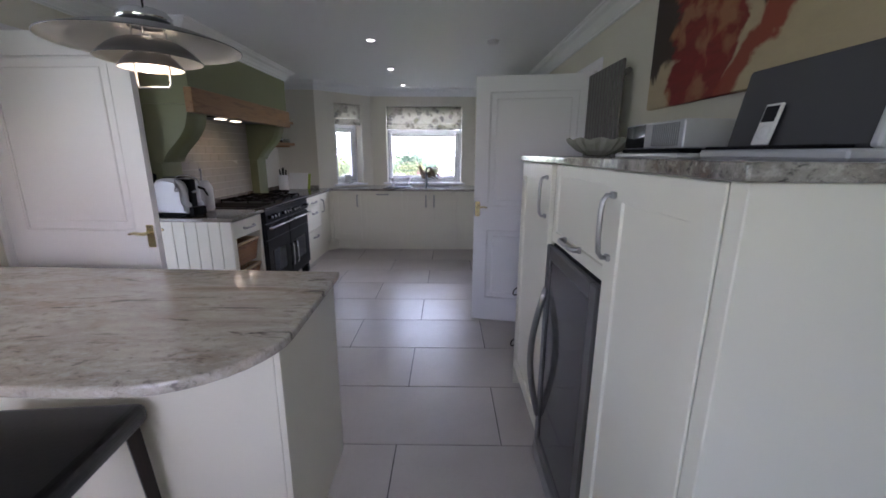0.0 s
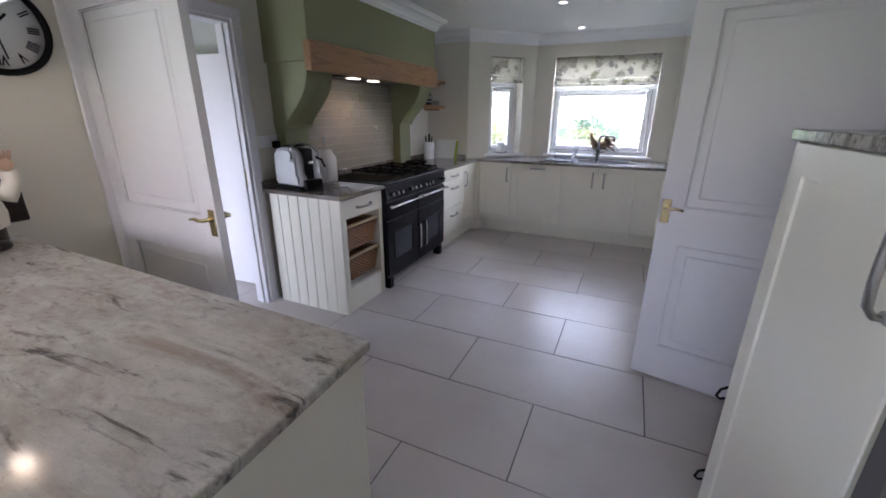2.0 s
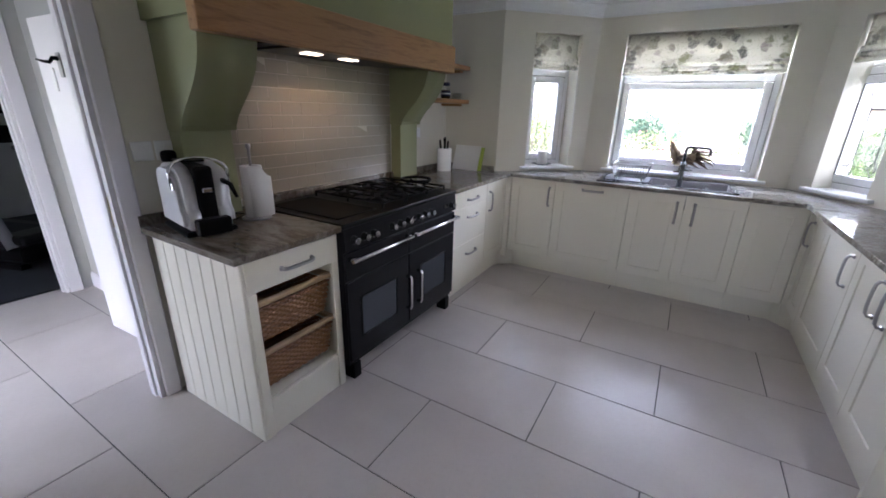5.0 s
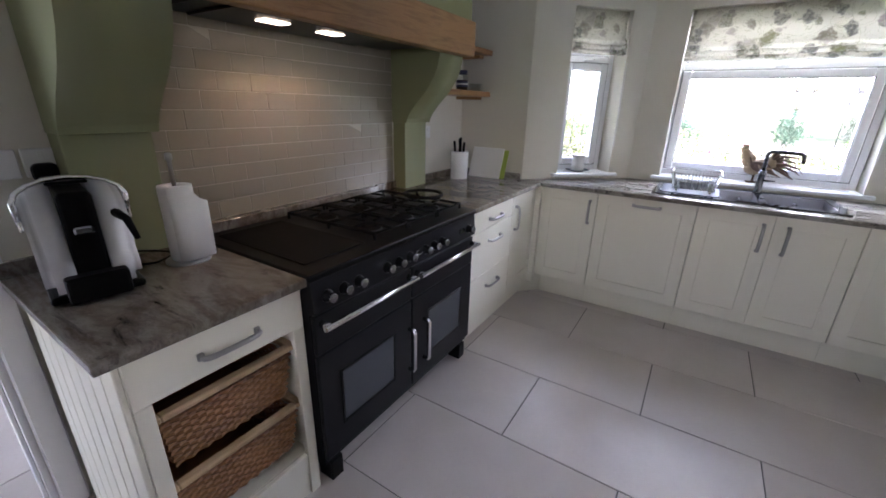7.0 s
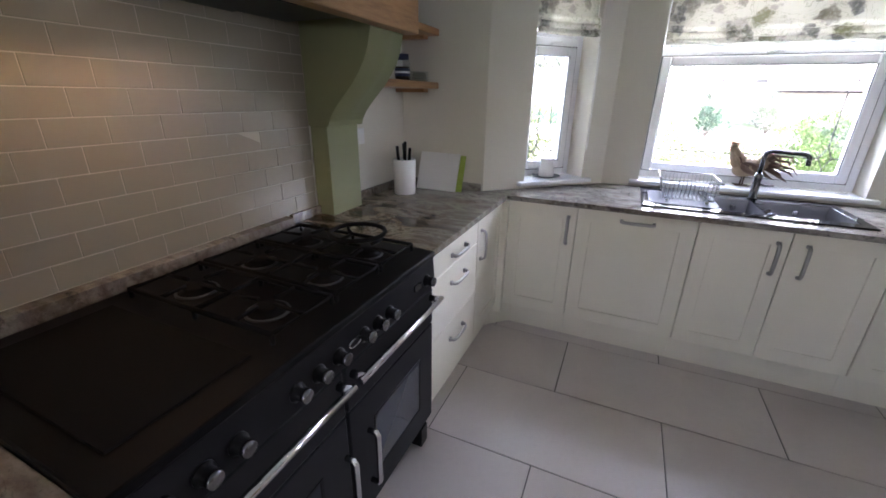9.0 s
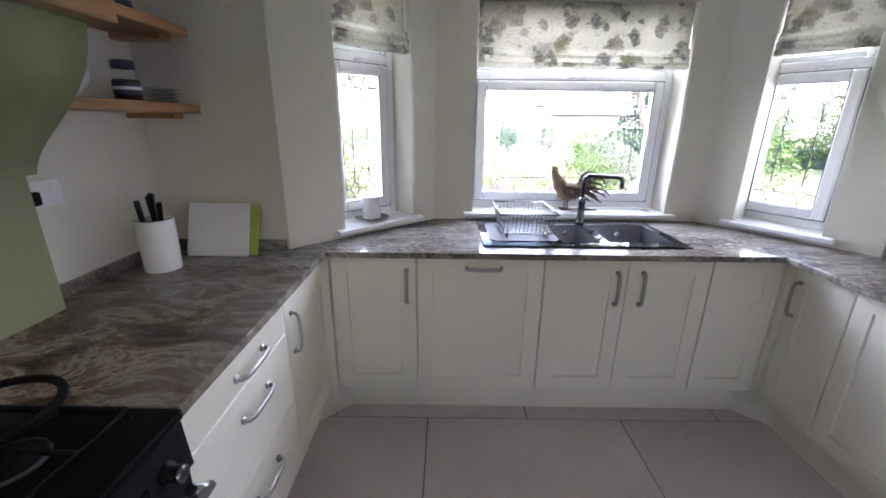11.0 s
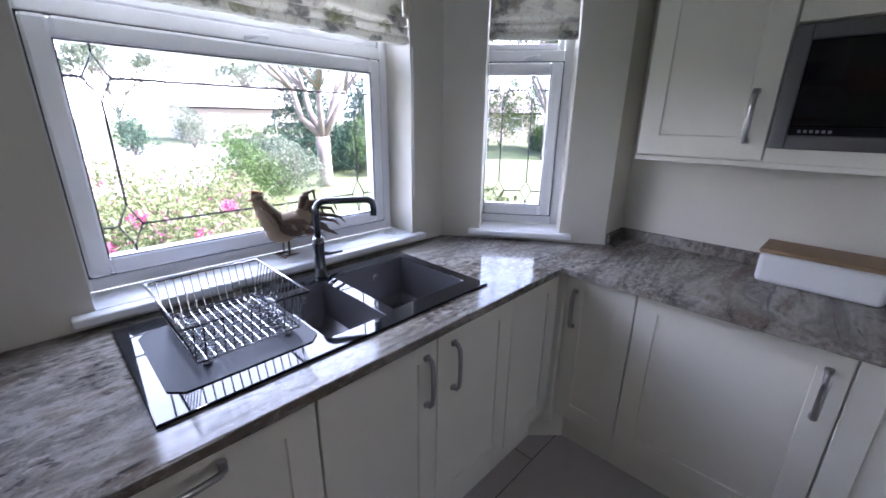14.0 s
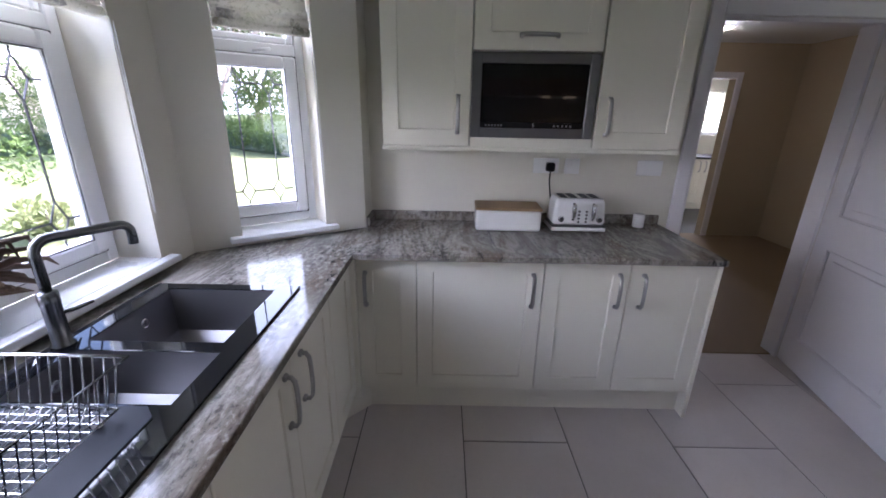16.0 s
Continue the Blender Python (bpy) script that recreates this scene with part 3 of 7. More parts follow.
# peninsula
PEN = [(W + 0.003, 3.56), (0.366, 3.50)] + [(0.387 - 0.30 + 0.30 * math.cos(a), 2.90 + 0.30 * math.sin(a) * 1.0) for a in [radians(-90 * i / 10) for i in range(11)]] + [(W + 0.003, 2.60)]
solid("peninsula_worktop", slab(PEN, 0.89, WT, (), 0.006), GRANITE_PALE, "polished pale granite breakfast bar top with a rounded corner", "worktop")
pen = thing("peninsula", pose(0, 0, 0), "cream painted breakfast bar base with plain panels", "cabinet")
part("end_panel", box((0.315, 2.91, 0.0), (0.335, 3.50, 0.889), 0.002), CREAM, pen)
part("back_panel", box((W + 0.004, 2.91, 0.02), (0.314, 2.93, 0.889), 0.002), CREAM, pen)
part("body", box((W + 0.004, 2.931, 0.02), (0.313, 3.49, 0.889)), CREAM, pen)

# canopy over the cooker
can = thing("cooker_canopy", pose(0, 0, 0), "sage green painted cooker canopy with corbels and an oak beam", "canopy")
y0, y1, xf = CANOPY
part("hood_box", box((W + 0.002, y0, 1.80), (xf, y1, H - 0.002)), SAGE, can)
part("beam", box((-1.215, y0 - 0.012, 1.735), (xf + 0.03, y1 + 0.005, 1.925), 0.006, 2), OAK, can, "oak mantel beam")


def corbel(ya, yb):
    bm = bmesh.new()
    prof = [(W + 0.002, 1.799), (W + 0.002, 1.345), (-1.478, 1.345), (-1.470, 1.37), (-1.450, 1.405), (-1.415, 1.445), (-1.375, 1.485), (-1.335, 1.525), (-1.298, 1.57), (-1.265, 1.62), (-1.245, 1.67), (-1.230, 1.735), (-1.230, 1.799)]
    a = [bm.verts.new((x, ya, z)) for x, z in prof]
    b = [bm.verts.new((x, yb, z)) for x, z in prof]
    bm.faces.new(a)
    bm.faces.new(b[::-1])
    for i in range(len(prof)):
        j = (i + 1) % len(prof)
        f = bm.faces.new((a[i], a[j], b[j], b[i]))
        f.smooth = 3 <= i <= 10
    return finish(bm)


part("corbel", corbel(y0 + 0.022, 5.392), SAGE, can)
part("corbel", corbel(6.80, y1), SAGE, can)
part("pillar", box((W + 0.002, 5.125, 0.921), (-1.50, 5.376, 1.344), 0.003), SAGE, can)
part("pillar", box((W + 0.002, 6.815, 0.921), (-1.50, 7.05, 1.344), 0.003), SAGE, can)

# ---- windows, sills, blinds ----
def frame_ring(bm, x0, x1, z0, z1, y0, y1, w, bev=0.004):
    add_box(bm, (x0, y0, z0), (x0 + w, y1, z1), bev)
    add_box(bm, (x1 - w, y0, z0), (x1, y1, z1), bev)
    add_box(bm, (x0 + w, y0, z0), (x1 - w, y1, z0 + w), bev)
    add_box(bm, (x0 + w, y0, z1 - w), (x1 - w, y1, z1), bev)
    return bm


def leading(x0, x1, z0, z1, y, inset, dx, dz, inz):
    """Lead strips: four lines with a diamond where each pair crosses."""
    bm = bmesh.new()
    r = 0.0038
    xs, zs = (x0 + inset, x1 - inset), (z0 + inz, z1 - inz)
    for cx in xs:
        for cz in zs:
            add_tube(bm, [(cx - dx, y, cz), (cx, y, cz + dz), (cx + dx, y, cz), (cx, y, cz - dz)], r, 5, closed=True)
        add_tube(bm, [(cx, y, zs[0] + dz), (cx, y, zs[1] - dz)], r, 5)
        add_tube(bm, [(cx, y, z0), (cx, y, zs[0] - dz)], r, 5)
        add_tube(bm, [(cx, y, zs[1] + dz), (cx, y, z1)], r, 5)
    for cz in zs:
        add_tube(bm, [(xs[0] + dx, y, cz), (xs[1] - dx, y, cz)], r, 5)
        add_tube(bm, [(x0, y, cz), (xs[0] - dx, y, cz)], r, 5)
        add_tube(bm, [(xs[1] + dx, y, cz), (x1, y, cz)], r, 5)
    return finish(bm)


def window(name, p, q, along, w, inset, dx, dz, label, fx0, fx1, ptop, back=0.16):
    p, q = Vector(p), Vector(q)
    d = (q - p).normalized()
    at = p + d * along
    m = pose(at.x, at.y, 0, 0, 0, math.degrees(math.atan2(d.y, d.x)))
    win = thing(name, m, label, "window", "bay windows", "structure")
    bm = frame_ring(bmesh.new(), fx0, fx1, 0.967, HEAD - 0.002, back, back + 0.07, 0.045)
    add_box(bm, (fx0 + 0.045, back, ptop + 0.06), (fx1 - 0.045, back + 0.07, ptop + 0.11), 0.004)
    part("window_frame", finish(bm), UPVC, win)
    sash = part("sash", finish(frame_ring(bmesh.new(), fx0 + 0.047, fx1 - 0.047, 1.014, ptop + 0.058, back - 0.014, back + 0.045, 0.058, 0.009)), UPVC, win)
    part("gasket", finish(frame_ring(bmesh.new(), fx0 + 0.0435, fx1 - 0.0435, 1.0105, ptop + 0.0615, back - 0.002, back + 0.002, 0.005, 0.0)), LEAD, win, "dark rubber seal")
    part("glazing_seal", finish(frame_ring(bmesh.new(), fx0 + 0.102, fx1 - 0.102, 1.069, ptop + 0.003, back - 0.016, back - 0.0125, 0.004, 0.0)), LEAD, sash, "dark rubber seal")
    x0, x1, z0, z1 = fx0 + 0.105, fx1 - 0.105, 1.072, ptop
    gl = part("pane", box((x0 - 0.004, back + 0.018, z0 - 0.004), (x1 + 0.004, back + 0.024, z1 + 0.004)), GLASS, sash, "clear leaded glass pane")
    gl.visible_shadow = False
    part("lead_strips", leading(x0, x1, z0, z1, back + 0.014, inset, dx, dz, dz * 1.35), LEAD, sash, "dark lead strips with diamond corners")
    vent = part("top_vent", moved(finish(frame_ring(bmesh.new(), fx0 + 0.047, fx1 - 0.047, 0.0, HEAD - 0.05 - ptop - 0.112, -0.014, 0.03, 0.03, 0.006)), Matrix.Translation((0, back + 0.02, ptop + 0.112))), UPVC, win)
    tp = part("pane", box((fx0 + 0.075, back + 0.03, ptop + 0.14), (fx1 - 0.075, back + 0.036, HEAD - 0.078)), GLASS, vent)
    tp.visible_shadow = False
    part("catch", finish(add_tube(bmesh.new(), [(w * 0.5 - 0.03, back - 0.012, ptop + 0.07), (w * 0.5, back - 0.03, ptop + 0.077), (w * 0.5 + 0.045, back - 0.03, ptop + 0.082)], 0.007, 6)), UPVC, win, "white window catch")
    part("window_sill", box((-0.055, -0.045, SILL + 0.0005), (w + 0.055, 0.0, 0.967), 0.006, 2), UPVC, win)
    part("window_sill", box((0.0015, 0.0005, SILL + 0.0005), (w - 0.0015, back, 0.967)), UPVC, win)
    # roman blind
    bl = thing("roman_blind", m, "cream linen roman blind with grey-green floral print, drawn up", "blind", "roman blinds")
    prof = [(0.045, 2.136), (0.043, 1.905), (0.020, 1.899), (0.016, 1.872), (0.040, 1.866), (0.012, 1.860), (0.008, 1.834), (0.038, 1.829), (0.006, 1.824), (0.002, 1.803), (0.030, 1.799)]
    if w < 0.6:  # the side blinds are drawn a little higher
        prof = prof[:1] + [(y, z + 0.045) for y, z in prof[1:]]
    bm = bmesh.new()
    n = max(3, int(w / 0.04))
    cols = []
    for i in range(n + 1):
        u = 0.006 + (w - 0.012) * i / n
        sag = 0.0014 * math.sin(i * 1.7) + 0.002 * math.sin(i * 0.63 + 1)
        cols.append([bm.verts.new((u, y + (0.002 * math.sin(i * 1.1 + k) if k else 0), z + (sag if k > 1 else 0))) for k, (y, z) in enumerate(prof)])
    for a, b in zip(cols, cols[1:]):
        for k in range(len(prof) - 1):
            f = bm.faces.new((a[k], b[k], b[k + 1], a[k + 1]))
            f.smooth = True
    cloth = part("cloth", finish(bm), FABRIC, bl)
    so = cloth.modifiers.new("thickness", "SOLIDIFY")
    so.thickness = 0.003
    part("head_rail", box((0.006, 0.046, 2.10), (w - 0.006, 0.08, 2.136)), UPVC, bl)
    part("cord", tube([(w - 0.012, -0.012, 1.80), (w - 0.008, -0.016, 1.55), (w - 0.006, -0.016, 1.20), (w - 0.004, -0.018, 1.15), (w + 0.002, -0.018, 1.2), (w, -0.014, 1.79)], 0.0022, 5), PLASTIC, bl)
    return win


window("window_1", *BAY_L, 0.30, 0.46, 0.075, 0.03, 0.045, "white upvc bay window with leaded lower pane", 0.002, 0.458, 1.735)
window("window_2", (-0.36, 8.36), (1.28, 8.36), 0.235, 1.20, 0.075, 0.032, 0.065, "wide white upvc bay window with leaded pane", -0.034, 1.196, 1.688)
window("window_3", *BAY_R, 0.20, 0.40, 0.075, 0.03, 0.05, "white upvc bay window with leaded lower pane", -0.10, 0.405, 1.71)

# window by the breakfast bar
w4 = thing("window_4", pose(W, 1.95, 0, 0, 0, 90), "white upvc window beside the breakfast bar", "window", "", "structure")
part("window_frame", finish(frame_ring(bmesh.new(), 0.002, 1.328, 1.042, 2.048, 0.05, 0.11, 0.06)), UPVC, w4)
g4 = part("pane", box((0.06, 0.075, 1.10), (1.27, 0.081, 1.99)), GLASS, w4)
g4.visible_shadow = False
part("window_sill", box((-0.04, -0.06, 1.005), (1.37, -0.001, 1.038), 0.006, 2), UPVC, w4)
w7 = thing("window_7", pose(1.15, 0.4, 0, 0, 0, 180), "white upvc window behind the breakfast area", "window", "", "structure")
part("window_frame", finish(frame_ring(bmesh.new(), 0.002, 1.698, 1.002, 2.048, 0.04, 0.10, 0.06)), UPVC, w7)
g7 = part("pane", box((0.06, 0.065, 1.06), (1.64, 0.071, 1.99)), GLASS, w7)
g7.visible_shadow = False
part("window_sill", box((-0.04, -0.06, 0.965), (1.74, -0.001, 0.998), 0.006, 2), UPVC, w7)


# ---- doors ----
def lever(parent, x, z, side, y):
    """A lever on a plate; side -1 or 1 is the face it stands on."""
    pl = part("handle", box((x - 0.021, min(y, y + side * 0.006), z - 0.062), (x + 0.021, max(y, y + side * 0.006), z + 0.062), 0.003), BRASS, parent, "polished brass lever handle on a plate")
    part("lever", tube([(x, y + side * 0.006, z + 0.02), (x, y + side * 0.045, z + 0.02), (x - 0.02, y + side * 0.052, z + 0.02), (x - 0.05, y + side * 0.052, z + 0.024), (x - 0.085, y + side * 0.05, z + 0.018)], [0.011, 0.009, 0.009, 0.008, 0.006], 8), BRASS, pl)


def door(name, m, w, label, h=2.0):
    dr = thing(name, m, label, "door", "panelled doors", "structure")
    bm = bmesh.new()
    t, s = 0.019, 0.11
    for lo, hi in (((0, -t, 0), (s, t, h)), ((w - s, -t, 0), (w, t, h)), ((s, -t, 0), (w - s, t, 0.2)), ((s, -t, 0.80), (w - s, t, 1.0)), ((s, -t, h - 0.115), (w - s, t, h))):
        add_box(bm, lo, hi)
    leaf = part("leaf", finish(bm), GLOSS, dr)
    for z0, z1 in ((0.2, 0.80), (1.0, h - 0.115)):
        bm = bmesh.new()
        add_box(bm, (s, -0.007, z0), (w - s, 0.007, z1))
        add_box(bm, (s + 0.05, -0.013, z0 + 0.05), (w - s - 0.05, 0.013, z1 - 0.05), 0.006)
        for sy in (-1, 1):
            ring = [(s + 0.006, sy * 0.013, z0 + 0.006), (w - s - 0.006, sy * 0.013, z0 + 0.006), (w - s - 0.006, sy * 0.013, z1 - 0.006), (s + 0.006, sy * 0.013, z1 - 0.006)]
            add_tube(bm, ring, 0.0065, 6, closed=True)
        part("panel", finish(bm), GLOSS, dr)
    lever(dr, w - 0.03, 0.975, -1, -t)
    lever(dr, w - 0.03, 0.975, 1, t)
    return dr


ldir = Vector((-0.722, 3.945)) - Vector((-1.588, 3.985))
door("door_1", pose(-1.588, 3.985, 0.008, 0, 0, math.degrees(math.atan2(ldir.y, ldir.x))), 0.85, "white panelled door standing open, brass lever")
rdir = Vector((1.07, 5.135)) - Vector((1.935, 4.955))
door("door_2", pose(1.935, 4.955, 0.008, 0, 0, math.degrees(math.atan2(rdir.y, rdir.x))), 0.883, "white panelled door standing open, brass lever")


def architrave(bm, x, s, y0, y1, top, w=0.075, t=0.018):
    """Boards round a doorway on the face x; s is the side they stand out to."""
    a, b = sorted((x, x + s * t))
    add_box(bm, (a, y0 - w, 0.0), (b, y0, top + w), 0.005)
    add_box(bm, (a, y1, 0.0), (b, y1 + w, top + w), 0.005)
    add_box(bm, (a, y0, top), (b, y1, top + w), 0.005)
    return bm


def lining(bm, x0, x1, y0, y1, top, t=0.02):
    add_box(bm, (x0, y0 + 0.0005, 0.0), (x1, y0 + t, top - 0.0005))
    add_box(bm, (x0, y1 - t, 0.0), (x1, y1 - 0.0005, top - 0.0005))
    add_box(bm, (x0, y0 + t, top - t), (x1, y1 - t, top - 0.0005))
    xm = (x0 + x1) / 2
    add_box(bm, (xm - 0.02, y1 - t - 0.012, 0.0), (xm + 0.02, y1 - t, top - t), 0.002)
    return bm


for nm, x, s, (a, b) in (("doorframe_1", W, 1, DOOR_W), ("doorframe_2", E, -1, DOOR_E)):
    fr = thing(nm, pose(0, 0, 0), "white gloss painted door frame", "door frame", "", "structure")
    part("lining", finish(lining(bmesh.new(), min(x, x - s * 0.12), max(x, x - s * 0.12), a, b, 2.03)), GLOSS, fr)
    part("architrave", finish(architrave(bmesh.new(), x, s, a, b, 2.03)), GLOSS, fr)
    part("architrave", finish(architrave(bmesh.new(), x - s * 0.12, -s, a, b, 2.03)), GLOSS, fr)
    hi = b - 0.02
    part("strike_plate", box((x - s * 0.045 - 0.012, hi - 0.0035, 0.93), (x - s * 0.045 + 0.012, hi - 0.0005, 1.07)), BRASS, fr)

# ---- basket unit ----
by0, by1 = 4.957, 5.458
bu = thing("basket_unit", left_m(by0), "cream base unit with one drawer and two wicker baskets", "cabinet")
bw, bd = by1 - by0, 0.66
part("side_panel", box((0.002, 0.0, 0.0), (0.022, bd, B1 - 0.001)), CREAM, bu)
part("side_panel", box((bw - 0.022, 0.0, 0.0), (bw - 0.001, bd, B1 - 0.001)), CREAM, bu)
part("back_panel", box((0.022, bd - 0.02, 0.12), (bw - 0.022, bd - 0.001, B1 - 0.001)), CREAM, bu)
part("bottom_shelf", box((0.022, 0.0, 0.175), (bw - 0.022, bd - 0.02, 0.20)), CREAM, bu)
part("drawer_box", box((0.022, 0.003, 0.745), (bw - 0.022, bd - 0.03, B1 - 0.003)), CREAM, bu)
part("front_rail", box((0.0425, -0.020, 0.105), (bw - 0.0425, -0.001, 0.198), 0.003), CREAM, bu)
part("plinth", box((0.043, -0.012, 0.0), (bw - 0.043, 0.004, 0.104)), CREAM, bu)
for xa in (0.0, bw - 0.042):
    part("face_post", box((xa, -0.022, 0.0), (xa + 0.042, -0.001, 0.737), 0.002), CREAM, bu)
df = part("drawer_front", shaker(bw, 0.138, flat=True), CREAM, bu)
df.matrix_local = pose(0, -0.001, 0.738)
put_handle(df, bw / 2, 0.068, True)
for i in range(7):
    part("board", box((-0.016, 0.004 + i * 0.0957 - 0.024, 0.0), (0.0, 0.004 + (i + 1) * 0.0957 - 0.028, B1 - 0.001), 0.0035), CREAM, bu)
WICKER = wood("wicker", (0.30, 0.14, 0.05), (0.12, 0.05, 0.02), "X", 0.55)
RIMWOOD = wood("basket_rim", (0.55, 0.40, 0.24), (0.38, 0.25, 0.13), "X", 0.5)


def weave(w, d, h):
    """Strands wound in and out of upright stakes round a tapered basket."""
    bm = bmesh.new()
    rows, pitch = int(h / 0.013), 0.021

    def corner_path(shrink):
        x0, x1, y0, y1 = shrink, w - shrink, shrink, d - shrink
        pts = []
        for (a, b), (c, e) in (((x0, y0), (x1, y0)), ((x1, y0), (x1, y1)), ((x1, y1), (x0, y1)), ((x0, y1), (x0, y0))):
            n = max(2, int(math.hypot(c - a, e - b) / pitch))
            nx, ny = (e - b), -(c - a)
            ln = math.hypot(nx, ny)
            pts += [(a + (c - a) * i / n, b + (e - b) * i / n, nx / ln, ny / ln) for i in range(n)]
        return pts

    for r in range(rows):
        z = 0.008 + r * 0.013
        path = corner_path(0.022 * (1 - z / h))
        pts = [(x + nx * 0.0042 * (-1) ** (i + r), y + ny * 0.0042 * (-1) ** (i + r), z + 0.0012 * math.sin(i * 2.3 + r)) for i, (x, y, nx, ny) in enumerate(path)]
        add_tube(bm, pts, 0.0062, 5, closed=True)
    add_box(bm, (0.025, 0.025, 0.0), (w - 0.025, d - 0.025, 0.006))
    return finish(bm)


for z in (0.475, 0.235):
    bk = thing("wicker_basket", left_m(by0) @ pose(0.05, 0.004, z), "brown woven wicker basket with pale wooden rim", "basket", "wicker baskets")
    part("weave", weave(bw - 0.10, 0.50, 0.18), WICKER, bk)
    rim = part("rim", finish(frame_ring(bmesh.new(), -0.025, bw - 0.075, 0, 0.50, 0, 0.02, 0.03)), RIMWOOD, bk)
    rim.matrix_local = pose(0, -0.012, 0.202, -90, 0, 0)
    for xa in (-0.0265, bw - 0.0785):
        part("runner", box((xa, 0.0, 0.165), (xa + 0.008, 0.52, 0.181)), RIMWOOD, bk)

# ---- range cooker ----
ck = thing("range_cooker", pose(-0.868, 5.468, 0, 0, 0, 90), "wide anthracite range cooker with gas hob and chrome rails", "cooker")
CW, CD = 1.124, 0.66
part("body", box((0.004, 0.0, 0.10), (CW - 0.004, CD, 0.899), 0.002), ANTHRACITE, ck)
bm = bmesh.new()
a = [(0.0, 0.775), (-0.028, 0.785), (-0.020, 0.898), (0.0, 0.905)]
lo = [bm.verts.new((0.002, y, z)) for y, z in a]
hi_ = [bm.verts.new((CW - 0.002, y, z)) for y, z in a]
bm.faces.new(lo), bm.faces.new(hi_[::-1])
for i in range(4):
    bm.faces.new((lo[i], lo[(i + 1) % 4], hi_[(i + 1) % 4], hi_[i]))
part("control_panel", finish(bm), ANTHRACITE, ck)
part("hob", box((-0.004, -0.026, 0.900), (CW + 0.004, CD, 0.926), 0.006, 2), BLACK, ck, "black enamel hob top")
part("badge", tube([(0.60 + 0.028 * math.cos(k), -0.030, 0.836 + 0.012 * math.sin(k)) for k in [i * math.pi / 8 for i in range(16)]], 0.002, 5, closed=True), CHROME, ck)
part("display", box((0.955, -0.031, 0.825), (1.0, -0.0245, 0.848)), DARKGLASS, ck)
knob_bm = lathe([(0, 0.0), (0.024, 0.0), (0.024, 0.006), (0.018, 0.009), (0.017, 0.03), (0.014, 0.034), (0, 0.034)], 18)
bmesh.ops.transform(knob_bm, matrix=pose(0, 0, 0, 90, 0, 0), verts=knob_bm.verts)
KNOB = mesh_of("knob", knob_bm, BLACK)
cap_bm = lathe([(0.0172, 0.026), (0.0178, 0.028), (0.0178, 0.036), (0.015, 0.0385), (0, 0.039)], 18)
bmesh.ops.transform(cap_bm, matrix=pose(0, 0, 0, 90, 0, 0), verts=cap_bm.verts)
CAP = mesh_of("knob_cap", cap_bm, painted("dark_chrome", (0.22, 0.22, 0.23), 0.22, 0.02, 0.02, 60, 1.0))
for kx in (0.065, 0.142, 0.216, 0.378, 0.452, 0.53, 0.60 + 0.045, 0.715, 0.785, 1.05):
    k = new("knob", KNOB)
    k.parent, k.matrix_local = ck, pose(kx, -0.024, 0.832)
    c = new("knob_cap", CAP)
    c.parent = k
for (xa, xb) in ((0.006, 0.545), (0.556, CW - 0.006)):
    part("grill_door", box((xa, -0.02, 0.615), (xb, -0.001, 0.770), 0.004, 2), ANTHRACITE, ck)
    od = part("oven_door", box((xa, -0.02, 0.135), (xb, -0.001, 0.609), 0.004, 2), ANTHRACITE, ck)
    wx0, wx1 = (0.112, 0.412) if xa < 0.3 else (0.69, 0.99)
    part("oven_window", box((wx0, -0.0225, 0.265), (wx1, -0.0195, 0.49), 0.001), OVENGLASS, od, "dark oven window")
    part("window_trim", finish(frame_ring(bmesh.new(), wx0 - 0.014, wx1 + 0.014, 0.251, 0.504, -0.0245, -0.0198, 0.0135, 0.002)), BLACK, od)
    hx = 0.527 if xa < 0.3 else 0.600 + 0.045
    part("door_handle", tube([(hx, -0.02, 0.25), (hx, -0.05, 0.25), (hx, -0.056, 0.262), (hx, -0.056, 0.458), (hx, -0.05, 0.47), (hx, -0.02, 0.47)], 0.0095, 8), CHROME, od, "chrome bar handle")
    rail = part("towel_rail", tube([(xa + 0.01, -0.062, 0.735), (xb - 0.004, -0.062, 0.735)], 0.0115, 10), CHROME, ck, "chrome towel rail")
    for rx in (xa + 0.03, xb - 0.02):
        part("bracket", tube([(rx, -0.02, 0.735), (rx, -0.062, 0.735)], 0.0135, 8), CHROME, rail)
for fx in (0.03, CW - 0.09):
    for fy in (0.03, CD - 0.1):
        part("foot", box((fx, fy - 0.04, 0.0), (fx + 0.06, fy + 0.04, 0.0995), 0.004), BLACK, ck)
BURNER = painted("burner_steel", (0.13, 0.13, 0.135), 0.4, 0.05, 0.1, 150, 0.9)
part("griddle", box((0.05, 0.06, 0.9262), (0.345, CD - 0.07, 0.932), 0.004), IRON, ck, "flat cast-iron griddle plate")
